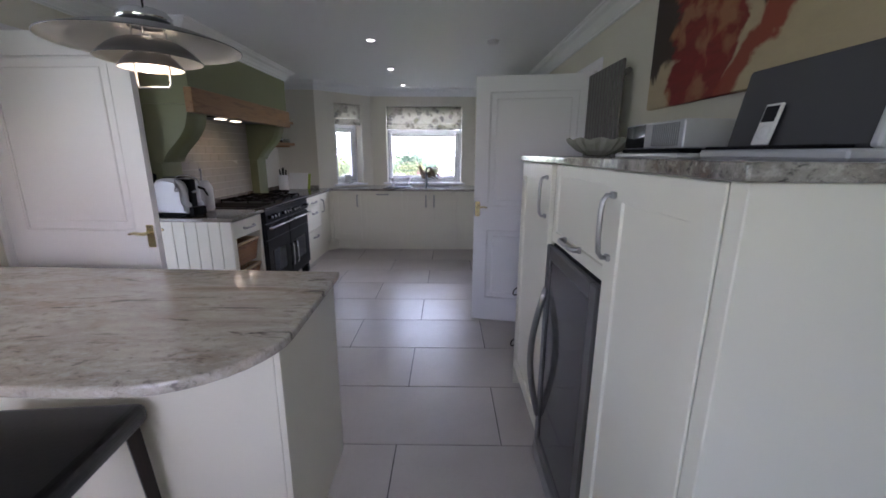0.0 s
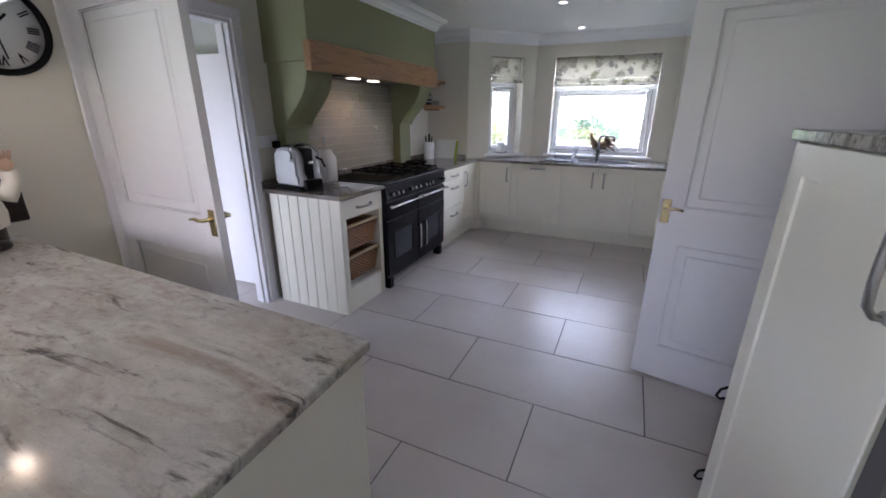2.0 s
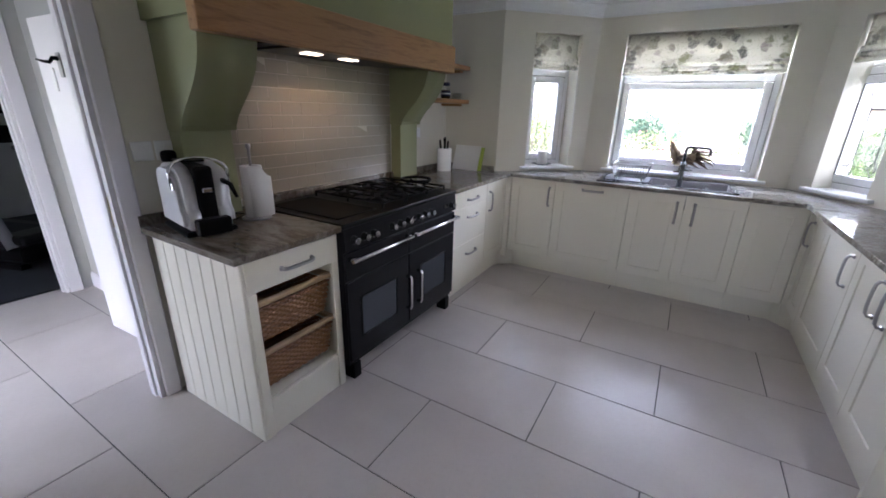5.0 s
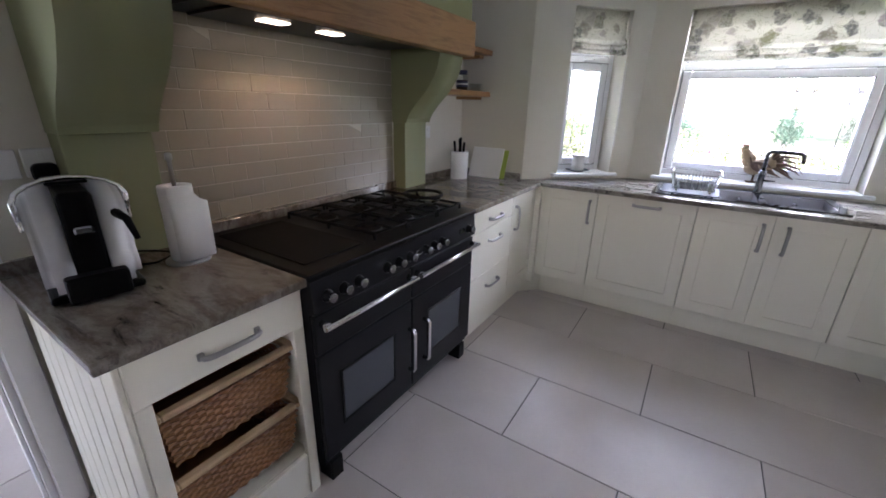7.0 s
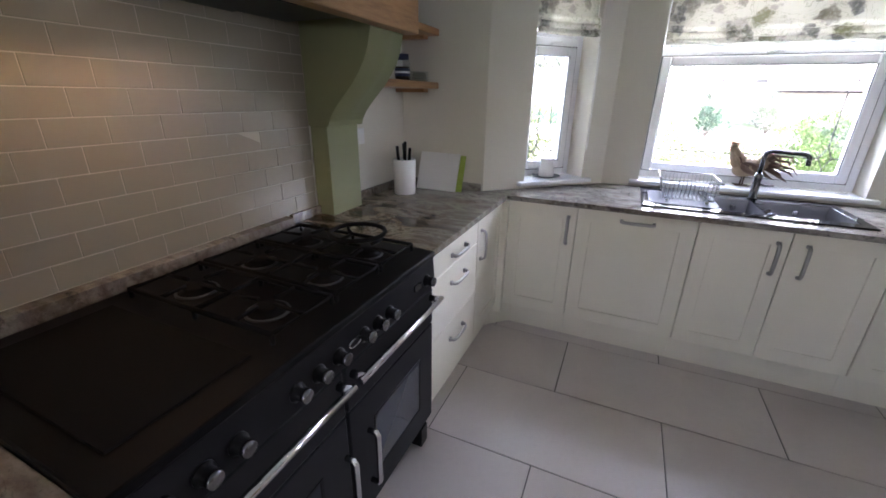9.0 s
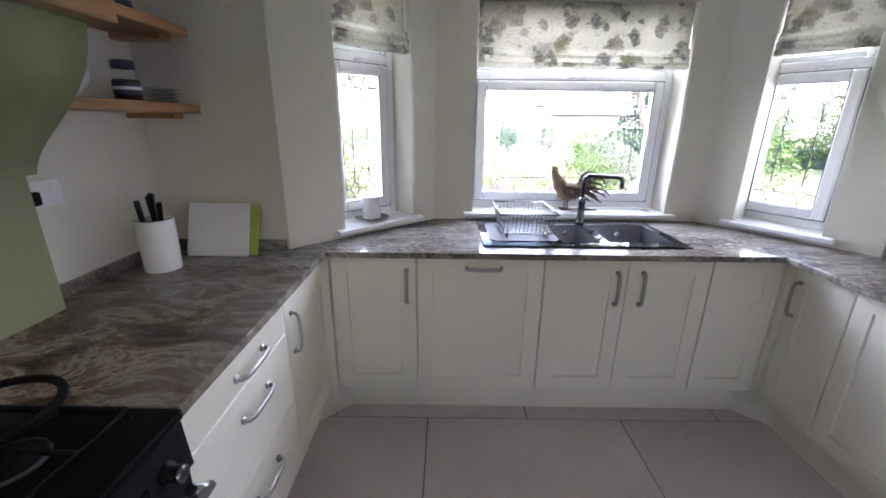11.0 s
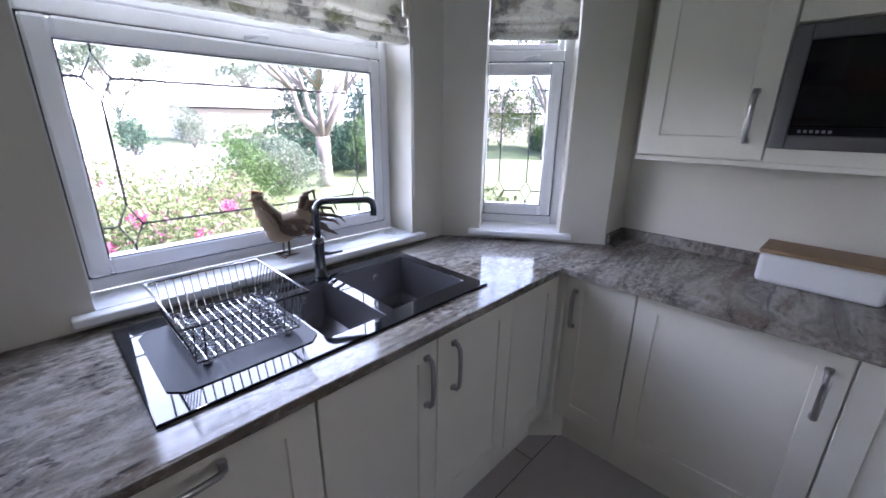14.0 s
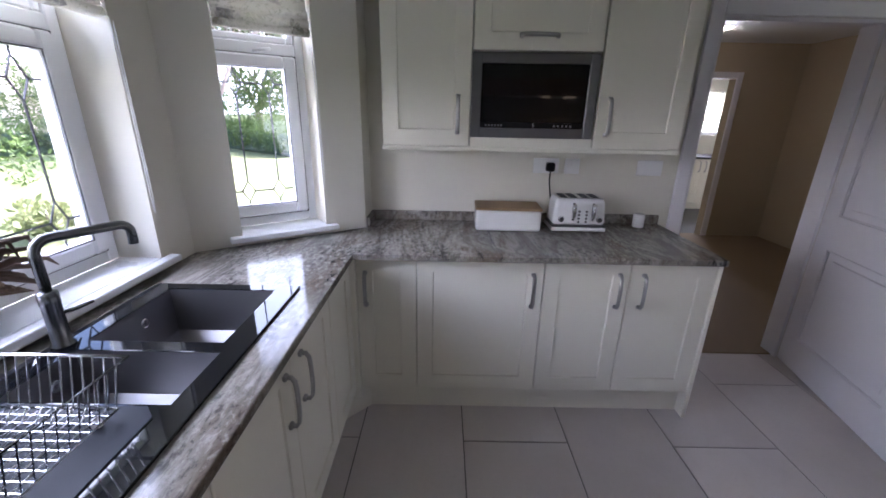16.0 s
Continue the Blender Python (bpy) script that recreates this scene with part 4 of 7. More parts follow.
for gx in (0.40, 0.635, 0.87):
    bm = bmesh.new()
    x0, x1, ya, yb, zz = gx, gx + 0.215, 0.055, CD - 0.06, 0.953
    add_tube(bm, [(x0, ya, zz), (x1, ya, zz), (x1, yb, zz), (x0, yb, zz)], 0.0075, 6, closed=True)
    rack = part("pan_support", finish(bm), IRON, ck, "black cast-iron pan support")
    for cy in (ya + 0.13, yb - 0.13):
        for dx_, dy_ in ((1, 0), (-1, 0), (0, 1), (0, -1)):
            ex, ey = (x0 + x1) / 2 + dx_ * 0.107, cy + dy_ * 0.13
            part("bar", tube([(ex, ey, zz), ((x0 + x1) / 2 + dx_ * 0.03, cy + dy_ * 0.03, zz + 0.004)], 0.006, 6), IRON, rack)
    part("bar", tube([(x0, (ya + yb) / 2, zz), (x1, (ya + yb) / 2, zz)], 0.007, 6), IRON, rack)
    for lx in (x0, x1):
        for ly in (ya, (ya + yb) / 2, yb):
            part("leg", tube([(lx, ly, 0.926), (lx, ly, zz)], 0.0065, 6), IRON, rack)
    for cy in (ya + 0.13, yb - 0.13):
        bm = lathe([(0, 0.926), (0.052, 0.926), (0.050, 0.934), (0.036, 0.936), (0.036, 0.944), (0.030, 0.947), (0, 0.948)], 20)
        part("burner", moved(bm, Matrix.Translation(((x0 + x1) / 2, cy, 0))), IRON, ck)
        part("burner_ring", moved(lathe([(0.053, 0.9265), (0.060, 0.9265), (0.058, 0.932), (0.053, 0.932)], 20), Matrix.Translation(((x0 + x1) / 2, cy, 0))), BURNER, ck)
ring = thing("wok_ring", pose(-1.13, 6.50, 0.9585), "black cast-iron wok ring on the hob", "wok ring")
part("ring", tube([(0.105 * math.cos(k), 0.105 * math.sin(k), 0.028) for k in [i * math.pi / 16 for i in range(32)]], 0.009, 8, closed=True), IRON, ring)
for i in range(3):
    k = i * 2.094 + 0.5
    part("leg", tube([(0.105 * math.cos(k), 0.105 * math.sin(k), 0.027), (0.09 * math.cos(k), 0.09 * math.sin(k), 0.010), (0.06 * math.cos(k), 0.06 * math.sin(k), 0.004)], 0.007, 6), IRON, ring)

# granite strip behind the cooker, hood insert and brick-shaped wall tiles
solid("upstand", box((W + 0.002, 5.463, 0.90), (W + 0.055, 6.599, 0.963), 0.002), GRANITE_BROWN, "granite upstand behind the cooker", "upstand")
hood = thing("extractor_hood", pose(-1.56, 5.50, 1.74), "dark grey built-in extractor with two lit lamps", "extractor hood")
part("housing", box((0.0, 0.0, 0.012), (0.345, 1.2, 0.058)), ANTHRACITE, hood)
part("grille", box((0.03, 0.08, 0.0), (0.325, 0.92, 0.0115), 0.004), ANTHRACITE, hood)
HOODLAMP = glow("hood_lamp", (1.0, 0.78, 0.5), 1.1)
for ly in (0.30, 0.585):
    part("lamp", box((0.19, ly - 0.055, -0.004), (0.255, ly + 0.055, -0.0005), 0.0015), HOODLAMP, hood, "warm lit lamp lens")
WALLTILE = painted("wall_tile_glaze", (0.292, 0.258, 0.194), 0.3, 0.07, 0.5, 16)
TGROUT = painted("tile_grout", (0.50, 0.45, 0.36), 0.9, 0.05, 0.3, 200)
splash = solid("splashback", box((W + 0.001, 5.378, 0.9635), (W + 0.0085, 6.799, 1.798)), TGROUT, "taupe glazed brick-bond wall tiles behind the cooker", "splashback", "structure")

# ---- sink ----
BLACKGLASS = painted("black_sink_glass", (0.006, 0.007, 0.009), 0.04, 0.05, 0.0)
sk = thing("sink", pose(-0.105, 7.765, WT), "black glass inset sink with two steel bowls", "sink")
SW, SD = 1.024, 0.51
holes = [[(0.405, 0.06), (0.600, 0.06), (0.600, 0.435), (0.405, 0.435)], [(0.645, 0.075), (0.980, 0.075), (0.980, 0.44), (0.645, 0.44)]]
part("surround", slab([(0, 0), (SW, 0), (SW, SD), (0, SD)], 0.0005, 0.009, holes, 0.002), BLACKGLASS, sk, "glossy black glass surround")
DRAINER = matt("drainer_glass", (0.020, 0.024, 0.032), 0.34, 0.05, 0.05, 150)
part("drainer", slab([(0.07, 0.07), (0.365, 0.07), (0.395, 0.10), (0.395, 0.40), (0.365, 0.43), (0.07, 0.43), (0.04, 0.40), (0.04, 0.10)], 0.0092, 0.0125), DRAINER, sk, "satin blue-black draining surface")
BOWL = painted("bowl_steel", (0.30, 0.295, 0.305), 0.42, 0.05, 0.1, 180, 1.0)
for hl, depth in ((holes[0], 0.15), (holes[1], 0.18)):
    (xa, ya), (xb, yb) = hl[0], hl[2]
    bm = bmesh.new()
    top = [(xa, ya), (xb, ya), (xb, yb), (xa, yb)]
    t_ = [bm.verts.new((x, y, 0.006)) for x, y in top]
    m_ = [bm.verts.new((x, y, -depth + 0.03)) for x, y in ((xa + 0.006, ya + 0.006), (xb - 0.006, ya + 0.006), (xb - 0.006, yb - 0.006), (xa + 0.006, yb - 0.006))]
    b_ = [bm.verts.new((x, y, -depth)) for x, y in ((xa + 0.035, ya + 0.035), (xb - 0.035, ya + 0.035), (xb - 0.035, yb - 0.035), (xa + 0.035, yb - 0.035))]
    for r, s in ((t_, m_), (m_, b_)):
        for i in range(4):
            bm.faces.new((r[i], r[(i + 1) % 4], s[(i + 1) % 4], s[i]))
    bm.faces.new(b_)
    bmesh.ops.recalc_face_normals(bm, faces=bm.faces)
    bmesh.ops.reverse_faces(bm, faces=bm.faces)
    bowl = part("bowl", bm, BOWL, sk, "brushed stainless steel bowl")
    sm = bowl.modifiers.new("thickness", "SOLIDIFY")
    sm.thickness = 0.002
    cx, cy = (xa + xb) / 2, (ya + yb) / 2
    part("drain", moved(lathe([(0.0, 0.002), (0.02, 0.003), (0.038, 0.005), (0.042, 0.002), (0.042, 0.0)], 20), Matrix.Translation((cx, cy, -depth + 0.001))), CHROME, bowl)
    part("overflow", moved(lathe([(0.006, 0.004), (0.014, 0.005), (0.016, 0.002), (0.016, 0)], 16), Matrix.Translation((cx + 0.02, yb - 0.0065, -0.045)) @ pose(0, 0, 0, 90, 0, 0)), CHROME, bowl)
GUN = painted("gunmetal", (0.16, 0.165, 0.17), 0.26, 0.04, 0.05, 150, 1.0)
tp_ = thing("mixer_tap", pose(0.515, 8.245, WT + 0.009), "gunmetal mixer tap with a square swan neck", "tap")
part("base", lathe([(0, 0), (0.027, 0), (0.027, 0.006), (0.021, 0.012), (0.0205, 0.115), (0.022, 0.12), (0.022, 0.15), (0.015, 0.155), (0, 0.155)], 20), GUN, tp_)
neck = [(0, 0, 0.15), (0, 0, 0.25)] + [(0.035 * (1 - math.cos(a_)) * 0.86, -0.035 * (1 - math.cos(a_)) * 0.5, 0.25 + 0.035 * math.sin(a_)) for a_ in [radians(18 * i) for i in range(1, 6)]]
neck += [(0.155, -0.09, 0.285)] + [(0.155 + 0.027 * math.sin(a_) * 0.86, -0.09 - 0.027 * math.sin(a_) * 0.5, 0.285 - 0.027 * (1 - math.cos(a_))) for a_ in [radians(18 * i) for i in range(1, 6)]] + [(0.178, -0.103, 0.225)]
part("spout", tube(neck, 0.0125, 12), GUN, tp_)
part("lever", tube([(0.02, 0.0, 0.085), (0.045, -0.02, 0.087), (0.075, -0.04, 0.092)], [0.008, 0.006, 0.004], 8), GUN, tp_)

rk = thing("dish_rack", pose(-0.018, 7.872, WT + 0.0125), "open chrome wire dish rack on the drainer", "dish rack")
RW, RD, RH = 0.30, 0.35, 0.125
WIRE = painted("wire_chrome", (0.55, 0.56, 0.58), 0.18, 0.02, 0.0, 60, 1.0)
part("top_rim", tube([(0, 0, RH), (RW, 0, RH), (RW, RD, RH), (0, RD, RH)], 0.0042, 8, closed=True), WIRE, rk)
part("bottom_rim", tube([(0.025, 0.025, 0.02), (RW - 0.025, 0.025, 0.02), (RW - 0.025, RD - 0.025, 0.02), (0.025, RD - 0.025, 0.02)], 0.003, 6, closed=True), WIRE, rk)
for i in range(13):
    u = 0.025 + (RW - 0.05) * i / 12
    part("wire", tube([(u * 1.0, 0.002, RH), (u, 0.027, 0.02), (u, RD - 0.027, 0.02), (u, RD - 0.002, RH)], 0.0017, 5), WIRE, rk)
for i in range(15):
    v_ = 0.025 + (RD - 0.05) * i / 14
    part("wire", tube([(0.002, v_, RH), (0.027, v_, 0.02), (RW - 0.027, v_, 0.02), (RW - 0.002, v_, RH)], 0.0017, 5), WIRE, rk)
for fx in (0.05, RW - 0.05):
    for fy in (0.05, RD - 0.05):
        part("foot", moved(lathe([(0, 0), (0.009, 0.0), (0.009, 0.012), (0.005, 0.018), (0, 0.018)], 10), Matrix.Translation((fx, fy, 0))), PLASTIC, rk)
    for i in range(9):
        yy = 0.06 + i * 0.028
        part("plate_prong", tube([(fx - 0.02, yy, 0.02), (fx, yy, 0.045), (fx + 0.02, yy, 0.02)], 0.0016, 5), WIRE, rk)

# ---- wall cabinets and microwave ----
WX = 1.627 + 0.022
WC0, WC1 = 1.352, 2.16
for y_, w_, hx in ((7.56, 0.424, 0.364), (6.532, 0.43, 0.055)):
    cb = cabinet("wall_cabinet", pose(WX, y_, 0, 0, 0, -90), w_, E - WX - 0.003, 1.372, WC1, [(0, w_, 1.374, WC1, (hx, 1.522, False))], "cream shaker wall cabinet beside the microwave", False, "wall cabinets")
mc = thing("microwave_cabinet", pose(WX, 7.134, 0, 0, 0, -90), "cream wall cabinet housing the built-in microwave", "cabinet")
part("body", box((0.001, 0.0, 1.803), (0.599, E - WX - 0.003, WC1)), CREAM, mc)
part("bottom_board", box((0.001, -0.02, 1.372), (0.599, E - WX - 0.003, 1.418)), CREAM, mc)
part("side", box((0.001, 0.0, 1.419), (0.004, E - WX - 0.003, 1.802)), CREAM, mc)
part("side", box((0.596, 0.0, 1.419), (0.599, E - WX - 0.003, 1.802)), CREAM, mc)
fp = part("flap", shaker(0.594, WC1 - 1.806), CREAM, mc)
fp.matrix_local = pose(0.003, -0.001, 1.804)
put_handle(fp, 0.297, 0.063, True)
solid("pelmet", box((WX - 0.024, 6.10, WC0), (WX - 0.004, 7.562, 1.371), 0.002), CREAM, "cream light pelmet under the wall cabinets", "pelmet")
mw = thing("microwave", pose(WX, 7.133, 1.4185, 0, 0, -90), "built-in stainless steel microwave with a black door", "microwave")
part("body", box((0.002, 0.0, 0.001), (0.588, 0.29, 0.374)), BLACK, mw)
part("frame", finish(frame_ring(bmesh.new(), 0.0, 0.592, 0.0, 0.378, -0.026, -0.001, 0.045, 0.003)), painted("microwave_steel", (0.24, 0.24, 0.245), 0.36, 0.04, 0.1, 180, 0.9), mw, "brushed steel trim frame")
part("door", box((0.046, -0.020, 0.072), (0.546, -0.0015, 0.332), 0.003), DARKGLASS, mw, "black glass door")
ctl = part("control_strip", box((0.046, -0.021, 0.046), (0.544, -0.0015, 0.071), 0.001), ANTHRACITE, mw)
for i, bx in enumerate((0.07, 0.085, 0.10, 0.115, 0.13, 0.145, 0.30, 0.40, 0.42, 0.44, 0.46, 0.48)):
    part("button", box((bx, -0.0225, 0.053), (bx + 0.009, -0.0208, 0.062)), STEEL, ctl)
part("handle", tube([(0.30, -0.021, 0.05), (0.30, -0.03, 0.05), (0.30, -0.03, 0.068), (0.30, -0.021, 0.068)], 0.003, 6), CHROME, mw)

# ---- drinks fridge ----
DKSTEEL = painted("dark_steel", (0.17, 0.165, 0.17), 0.34, 0.04, 0.06, 150, 0.8)
SMOKE = painted("smoked_glass", (0.045, 0.043, 0.047), 0.08, 0.05, 0.0)
df_ = thing("drinks_fridge", pose(TX, 3.470, 0, 0, 0, -90), "stainless steel drinks fridge with dark glass and a curved handle", "fridge")
part("body", box((0.003, 0.002, 0.02), (0.566, 0.58, 1.062)), ANTHRACITE, df_)
part("door_frame", finish(frame_ring(bmesh.new(), 0.0, 0.57, 0.10, 1.058, -0.026, 0.0, 0.055, 0.004)), DKSTEEL, df_, "brushed grey steel door frame")
part("glass", box((0.0555, -0.020, 0.1555), (0.5145, -0.004, 1.0025), 0.001), SMOKE, df_, "smoked glass")
part("kick_plate", box((0.0, -0.03, 0.021), (0.57, 0.0, 0.094), 0.003), STEEL, df_)
hpts = [(0.03, -0.026 - 0.050 * math.sin(math.pi * i / 12), 0.25 + 0.62 * i / 12) for i in range(13)]
part("handle", tube(hpts, 0.014, 10, flat=0.6), NICKEL, df_, "bowed steel bar handle")

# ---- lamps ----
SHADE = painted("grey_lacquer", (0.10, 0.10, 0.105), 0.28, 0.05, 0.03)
SHADE_IN = painted("shade_inside", (0.80, 0.76, 0.68), 0.5, 0.02, 0.03)
BULB = glow("pendant_bulb", (1.0, 0.80, 0.52), 0.8)
SPOTGLOW = glow("downlight_lamp", (1.0, 0.93, 0.82), 2.0)


def shade(rim, top, z0, z1, bulge):
    """A spun metal shade, dark outside and pale inside."""
    bm = bmesh.new()
    out = [(top + (rim - top) * t, z1 + (z0 - z1) * (t ** bulge)) for t in [i / 8 for i in range(9)]]
    add_lathe(bm, out, 40, (0, 0, 0), 0)
    add_lathe(bm, [(r * 0.995, z - 0.0025) for r, z in out], 40, (0, 0, 0), 1)
    add_lathe(bm, [(out[-1][0], out[-1][1]), (out[-1][0] + 0.002, out[-1][1] - 0.001), (out[-1][0] * 0.995, out[-1][1] - 0.0025)], 40, (0, 0, 0), 0)
    bmesh.ops.remove_doubles(bm, verts=bm.verts, dist=0.0001)
    return bm


pl = thing("pendant_lamp", pose(-0.112, 3.19, 0.0), "grey tiered metal pendant lamp, lit warm", "pendant lamp", "pendants over the breakfast bar")
part("shade", shade(0.266, 0.05, 1.755, 1.812, 1.6), [SHADE, SHADE_IN], pl, "wide shallow grey shade")
part("shade", shade(0.146, 0.05, 1.714, 1.774, 1.9), [SHADE, SHADE_IN], pl)
part("shade", shade(0.090, 0.033, 1.690, 1.736, 2.0), [SHADE, SHADE_IN], pl)
part("cap", lathe([(0, 1.858), (0.062, 1.854), (0.076, 1.839), (0.076, 1.823), (0.055, 1.812), (0, 1.812)], 28), CHROME, pl)
part("bulb", lathe([(0, 1.676), (0.03, 1.680), (0.042, 1.699), (0.036, 1.724), (0.02, 1.744), (0, 1.744)], 20), BULB, pl, "warm glowing bulb")
part("bail", tube([(-0.055, 0, 1.724), (-0.055, 0, 1.642), (-0.048, 0, 1.632), (0.048, 0, 1.632), (0.055, 0, 1.642), (0.055, 0, 1.724)], 0.0032, 6), STEEL, pl, "thin steel bail under the lamp")
for k in range(3):
    a_ = k * 2.094 + 0.3
    part("strut", tube([(0.05 * math.cos(a_), 0.05 * math.sin(a_), 1.85), (0.055 * math.cos(a_), 0.055 * math.sin(a_), 1.724)], 0.003, 6), CHROME, pl)
part("cord", tube([(0, 0, 1.858), (0, 0, H - 0.02)], 0.003, 6), BLACK, pl)
part("ceiling_rose", lathe([(0, H - 0.001), (0.05, H - 0.001), (0.048, H - 0.02), (0.01, H - 0.03), (0, H - 0.03)], 20), CHROME, pl)
copy_thing(pl, pose(-1.06, 3.19, 0.0, 0, 0, 40))
for px in (-0.112, -1.06):
    d_ = bpy.data.lights.new("pendant_light", "POINT")
    d_.energy, d_.color, d_.shadow_soft_size = 0.08, (1.0, 0.80, 0.56), 0.03
    new("pendant_light", d_).location = (px, 3.19, 1.655)

dl = thing("downlight", pose(0.155, 5.66, H), "small white recessed ceiling downlight, lit", "downlight", "ceiling downlights")
part("bezel", lathe([(0.030, -0.001), (0.030, -0.004), (0.042, -0.006), (0.044, -0.001)], 24), WHITE, dl)
part("lamp", lathe([(0, -0.0015), (0.030, -0.0015), (0.030, -0.0006), (0, -0.0006)], 20), SPOTGLOW, dl)
copy_thing(dl, pose(0.165, 6.89, H))
copy_thing(dl, pose(0.19, 8.05, H))
for dx_, dy_ in ((0.155, 5.66), (0.165, 6.89), (0.19, 8.05)):
    spot("downlight_beam", (dx_, dy_, H - 0.012), (dx_, dy_, 0), 0.28, 120, (1.0, 0.92, 0.80), 0.03)
for ly in (5.80, 6.085):
    spot("hood_beam", (-1.335, ly, 1.732), (-1.50, ly, 0.9), 0.34, 120, (1.0, 0.62, 0.29), 0.025)
al = thing("smoke_alarm", pose(1.24, 5.66, H), "white round ceiling smoke alarm", "smoke alarm")
part("base", lathe([(0, -0.001), (0.055, -0.001), (0.055, -0.012), (0, -0.012)], 28), PLASTIC, al)
part("cover", lathe([(0.05, -0.0122), (0.05, -0.026), (0.038, -0.036), (0, -0.038)], 28), PLASTIC, al)


# ---- writing ----
def text_bm(s, size, depth=0.0006, bold=0.0):
    cu = bpy.data.curves.new("writing", "FONT")
    cu.body, cu.size, cu.extrude, cu.offset, cu.align_x, cu.align_y = s, size, depth, bold, "CENTER", "CENTER"
    ob = bpy.data.objects.new("writing", cu)
    scene.collection.objects.link(ob)
    bpy.context.view_layer.update()
    me = bpy.data.meshes.new_from_object(ob)
    bm = bmesh.new()
    bm.from_mesh(me)
    bpy.data.objects.remove(ob)
    bpy.data.meshes.remove(me)
    return bm


# ---- clock ----
CLOCKFACE = painted("clock_face", (0.72, 0.73, 0.73), 0.6, 0.03, 0.03)
ck_ = thing("wall_clock", pose(W, 3.692, 1.79, 0, 0, 90), "round station-style wall clock with black rim and roman numerals", "clock")
part("rim", moved(lathe([(0.165, 0.002), (0.190, 0.002), (0.192, 0.02), (0.186, 0.034), (0.175, 0.038), (0.166, 0.03), (0.164, 0.02)], 48), pose(0, 0, 0, 90, 0, 0)), BLACK, ck_, "black metal rim")
part("face", moved(lathe([(0, 0.012), (0.166, 0.012), (0.166, 0.004), (0, 0.004)], 48), pose(0, 0, 0, 90, 0, 0)), CLOCKFACE, ck_)
for i, s in enumerate(("XII", "I", "II", "III", "IIII", "V", "VI", "VII", "VIII", "IX", "X", "XI")):
    a_ = -i * 30
    bm = text_bm(s, 0.046, bold=0.0011)
    bmesh.ops.scale(bm, vec=(0.8, 1.25, 1), verts=bm.verts)
    part("numeral", moved(bm, pose(0, -0.0135, 0, 90, 0, 0) @ pose(0, 0, 0, 0, 0, a_) @ pose(0, 0.128, 0)), BLACK, ck_)
for nm, ln, wd, ang in (("hour_pointer", 0.075, 0.010, -44), ("minute_pointer", 0.125, 0.006, -172)):
    bm = box((-wd / 2, -0.02, 0), (wd / 2, ln, 0.0015))
    part(nm, moved(bm, pose(0, -0.015 - (0.002 if ln > 0.1 else 0), 0, 90, 0, 0) @ pose(0, 0, 0, 0, 0, ang)), BLACK, ck_)
part("boss", moved(lathe([(0, 0.02), (0.008, 0.02), (0.009, 0.012), (0, 0.012)], 14), pose(0, 0, 0, 90, 0, 0)), BLACK, ck_)
part("crown", moved(lathe([(0, 0), (0.014, 0), (0.014, 0.02), (0.018, 0.024), (0.014, 0.03), (0, 0.03)], 14), Matrix.Translation((0, -0.018, 0.188))), BLACK, ck_)
part("hanging_ring", tube([(0.03 * math.cos(k), -0.018, 0.236 + 0.03 * math.sin(k)) for k in [i * math.pi / 10 for i in range(20)]], 0.004, 6, closed=True), BLACK, ck_)


# ---- figures ----
def add_ball(bm, c, r, mat=0, turn=(0, 0, 0), seg=16):
    m = pose(*c, *turn) @ Matrix.Diagonal((*r, 1))
    got = bmesh.ops.create_uvsphere(bm, u_segments=seg, v_segments=seg * 2 // 3, radius=1.0, matrix=m)
    for f in {f for v in got["verts"] for f in v.link_faces}:
        f.smooth, f.material_index = True, mat
    return bm


def tube_mat(bm, pts, r, mat, seg=8):
    n = len(bm.faces)
    add_tube(bm, pts, r, seg)
    bm.faces.ensure_lookup_table()
    for f in bm.faces[n:]:
        f.material_index = mat
    return bm


def lathe_mat(bm, prof, at, mat, seg=20):
    add_lathe(bm, prof, seg, at, mat)
    return bm


SKIN = painted("figure_tan", (0.60, 0.39, 0.27), 0.45, 0.05, 0.05)
FWHITE = painted("figure_white", (0.74, 0.71, 0.62), 0.4, 0.05, 0.08)
FRED = painted("figure_red", (0.25, 0.05, 0.035), 0.45, 0.06, 0.1)
FBROWN = painted("figure_brown", (0.03, 0.018, 0.013), 0.4, 0.1, 0.1)
bm = bmesh.new()
for sx in (-0.055, 0.055):
    add_ball(bm, (sx, -0.03, 0.022), (0.048, 0.075, 0.024), 3)
    lathe_mat(bm, [(0.05, 0.0), (0.056, 0.02), (0.058, 0.11)], (sx, 0.0, 0.012), 3, 14)
lathe_mat(bm, [(0.095, 0.085), (0.125, 0.10), (0.13, 0.15), (0.118, 0.21), (0.09, 0.25), (0.055, 0.27), (0, 0.272)], (0, 0, 0), 1, 24)
add_ball(bm, (0, -0.035, 0.155), (0.11, 0.105, 0.075), 1)
lathe_mat(bm, [(0.0, 0.252), (0.07, 0.256), (0.076, 0.268), (0.066, 0.282), (0.0, 0.285)], (0, 0, 0), 2, 20)
add_ball(bm, (0, -0.005, 0.325), (0.066, 0.064, 0.062), 0)
add_ball(bm, (0, -0.070, 0.322), (0.018, 0.018, 0.016), 0, seg=10)
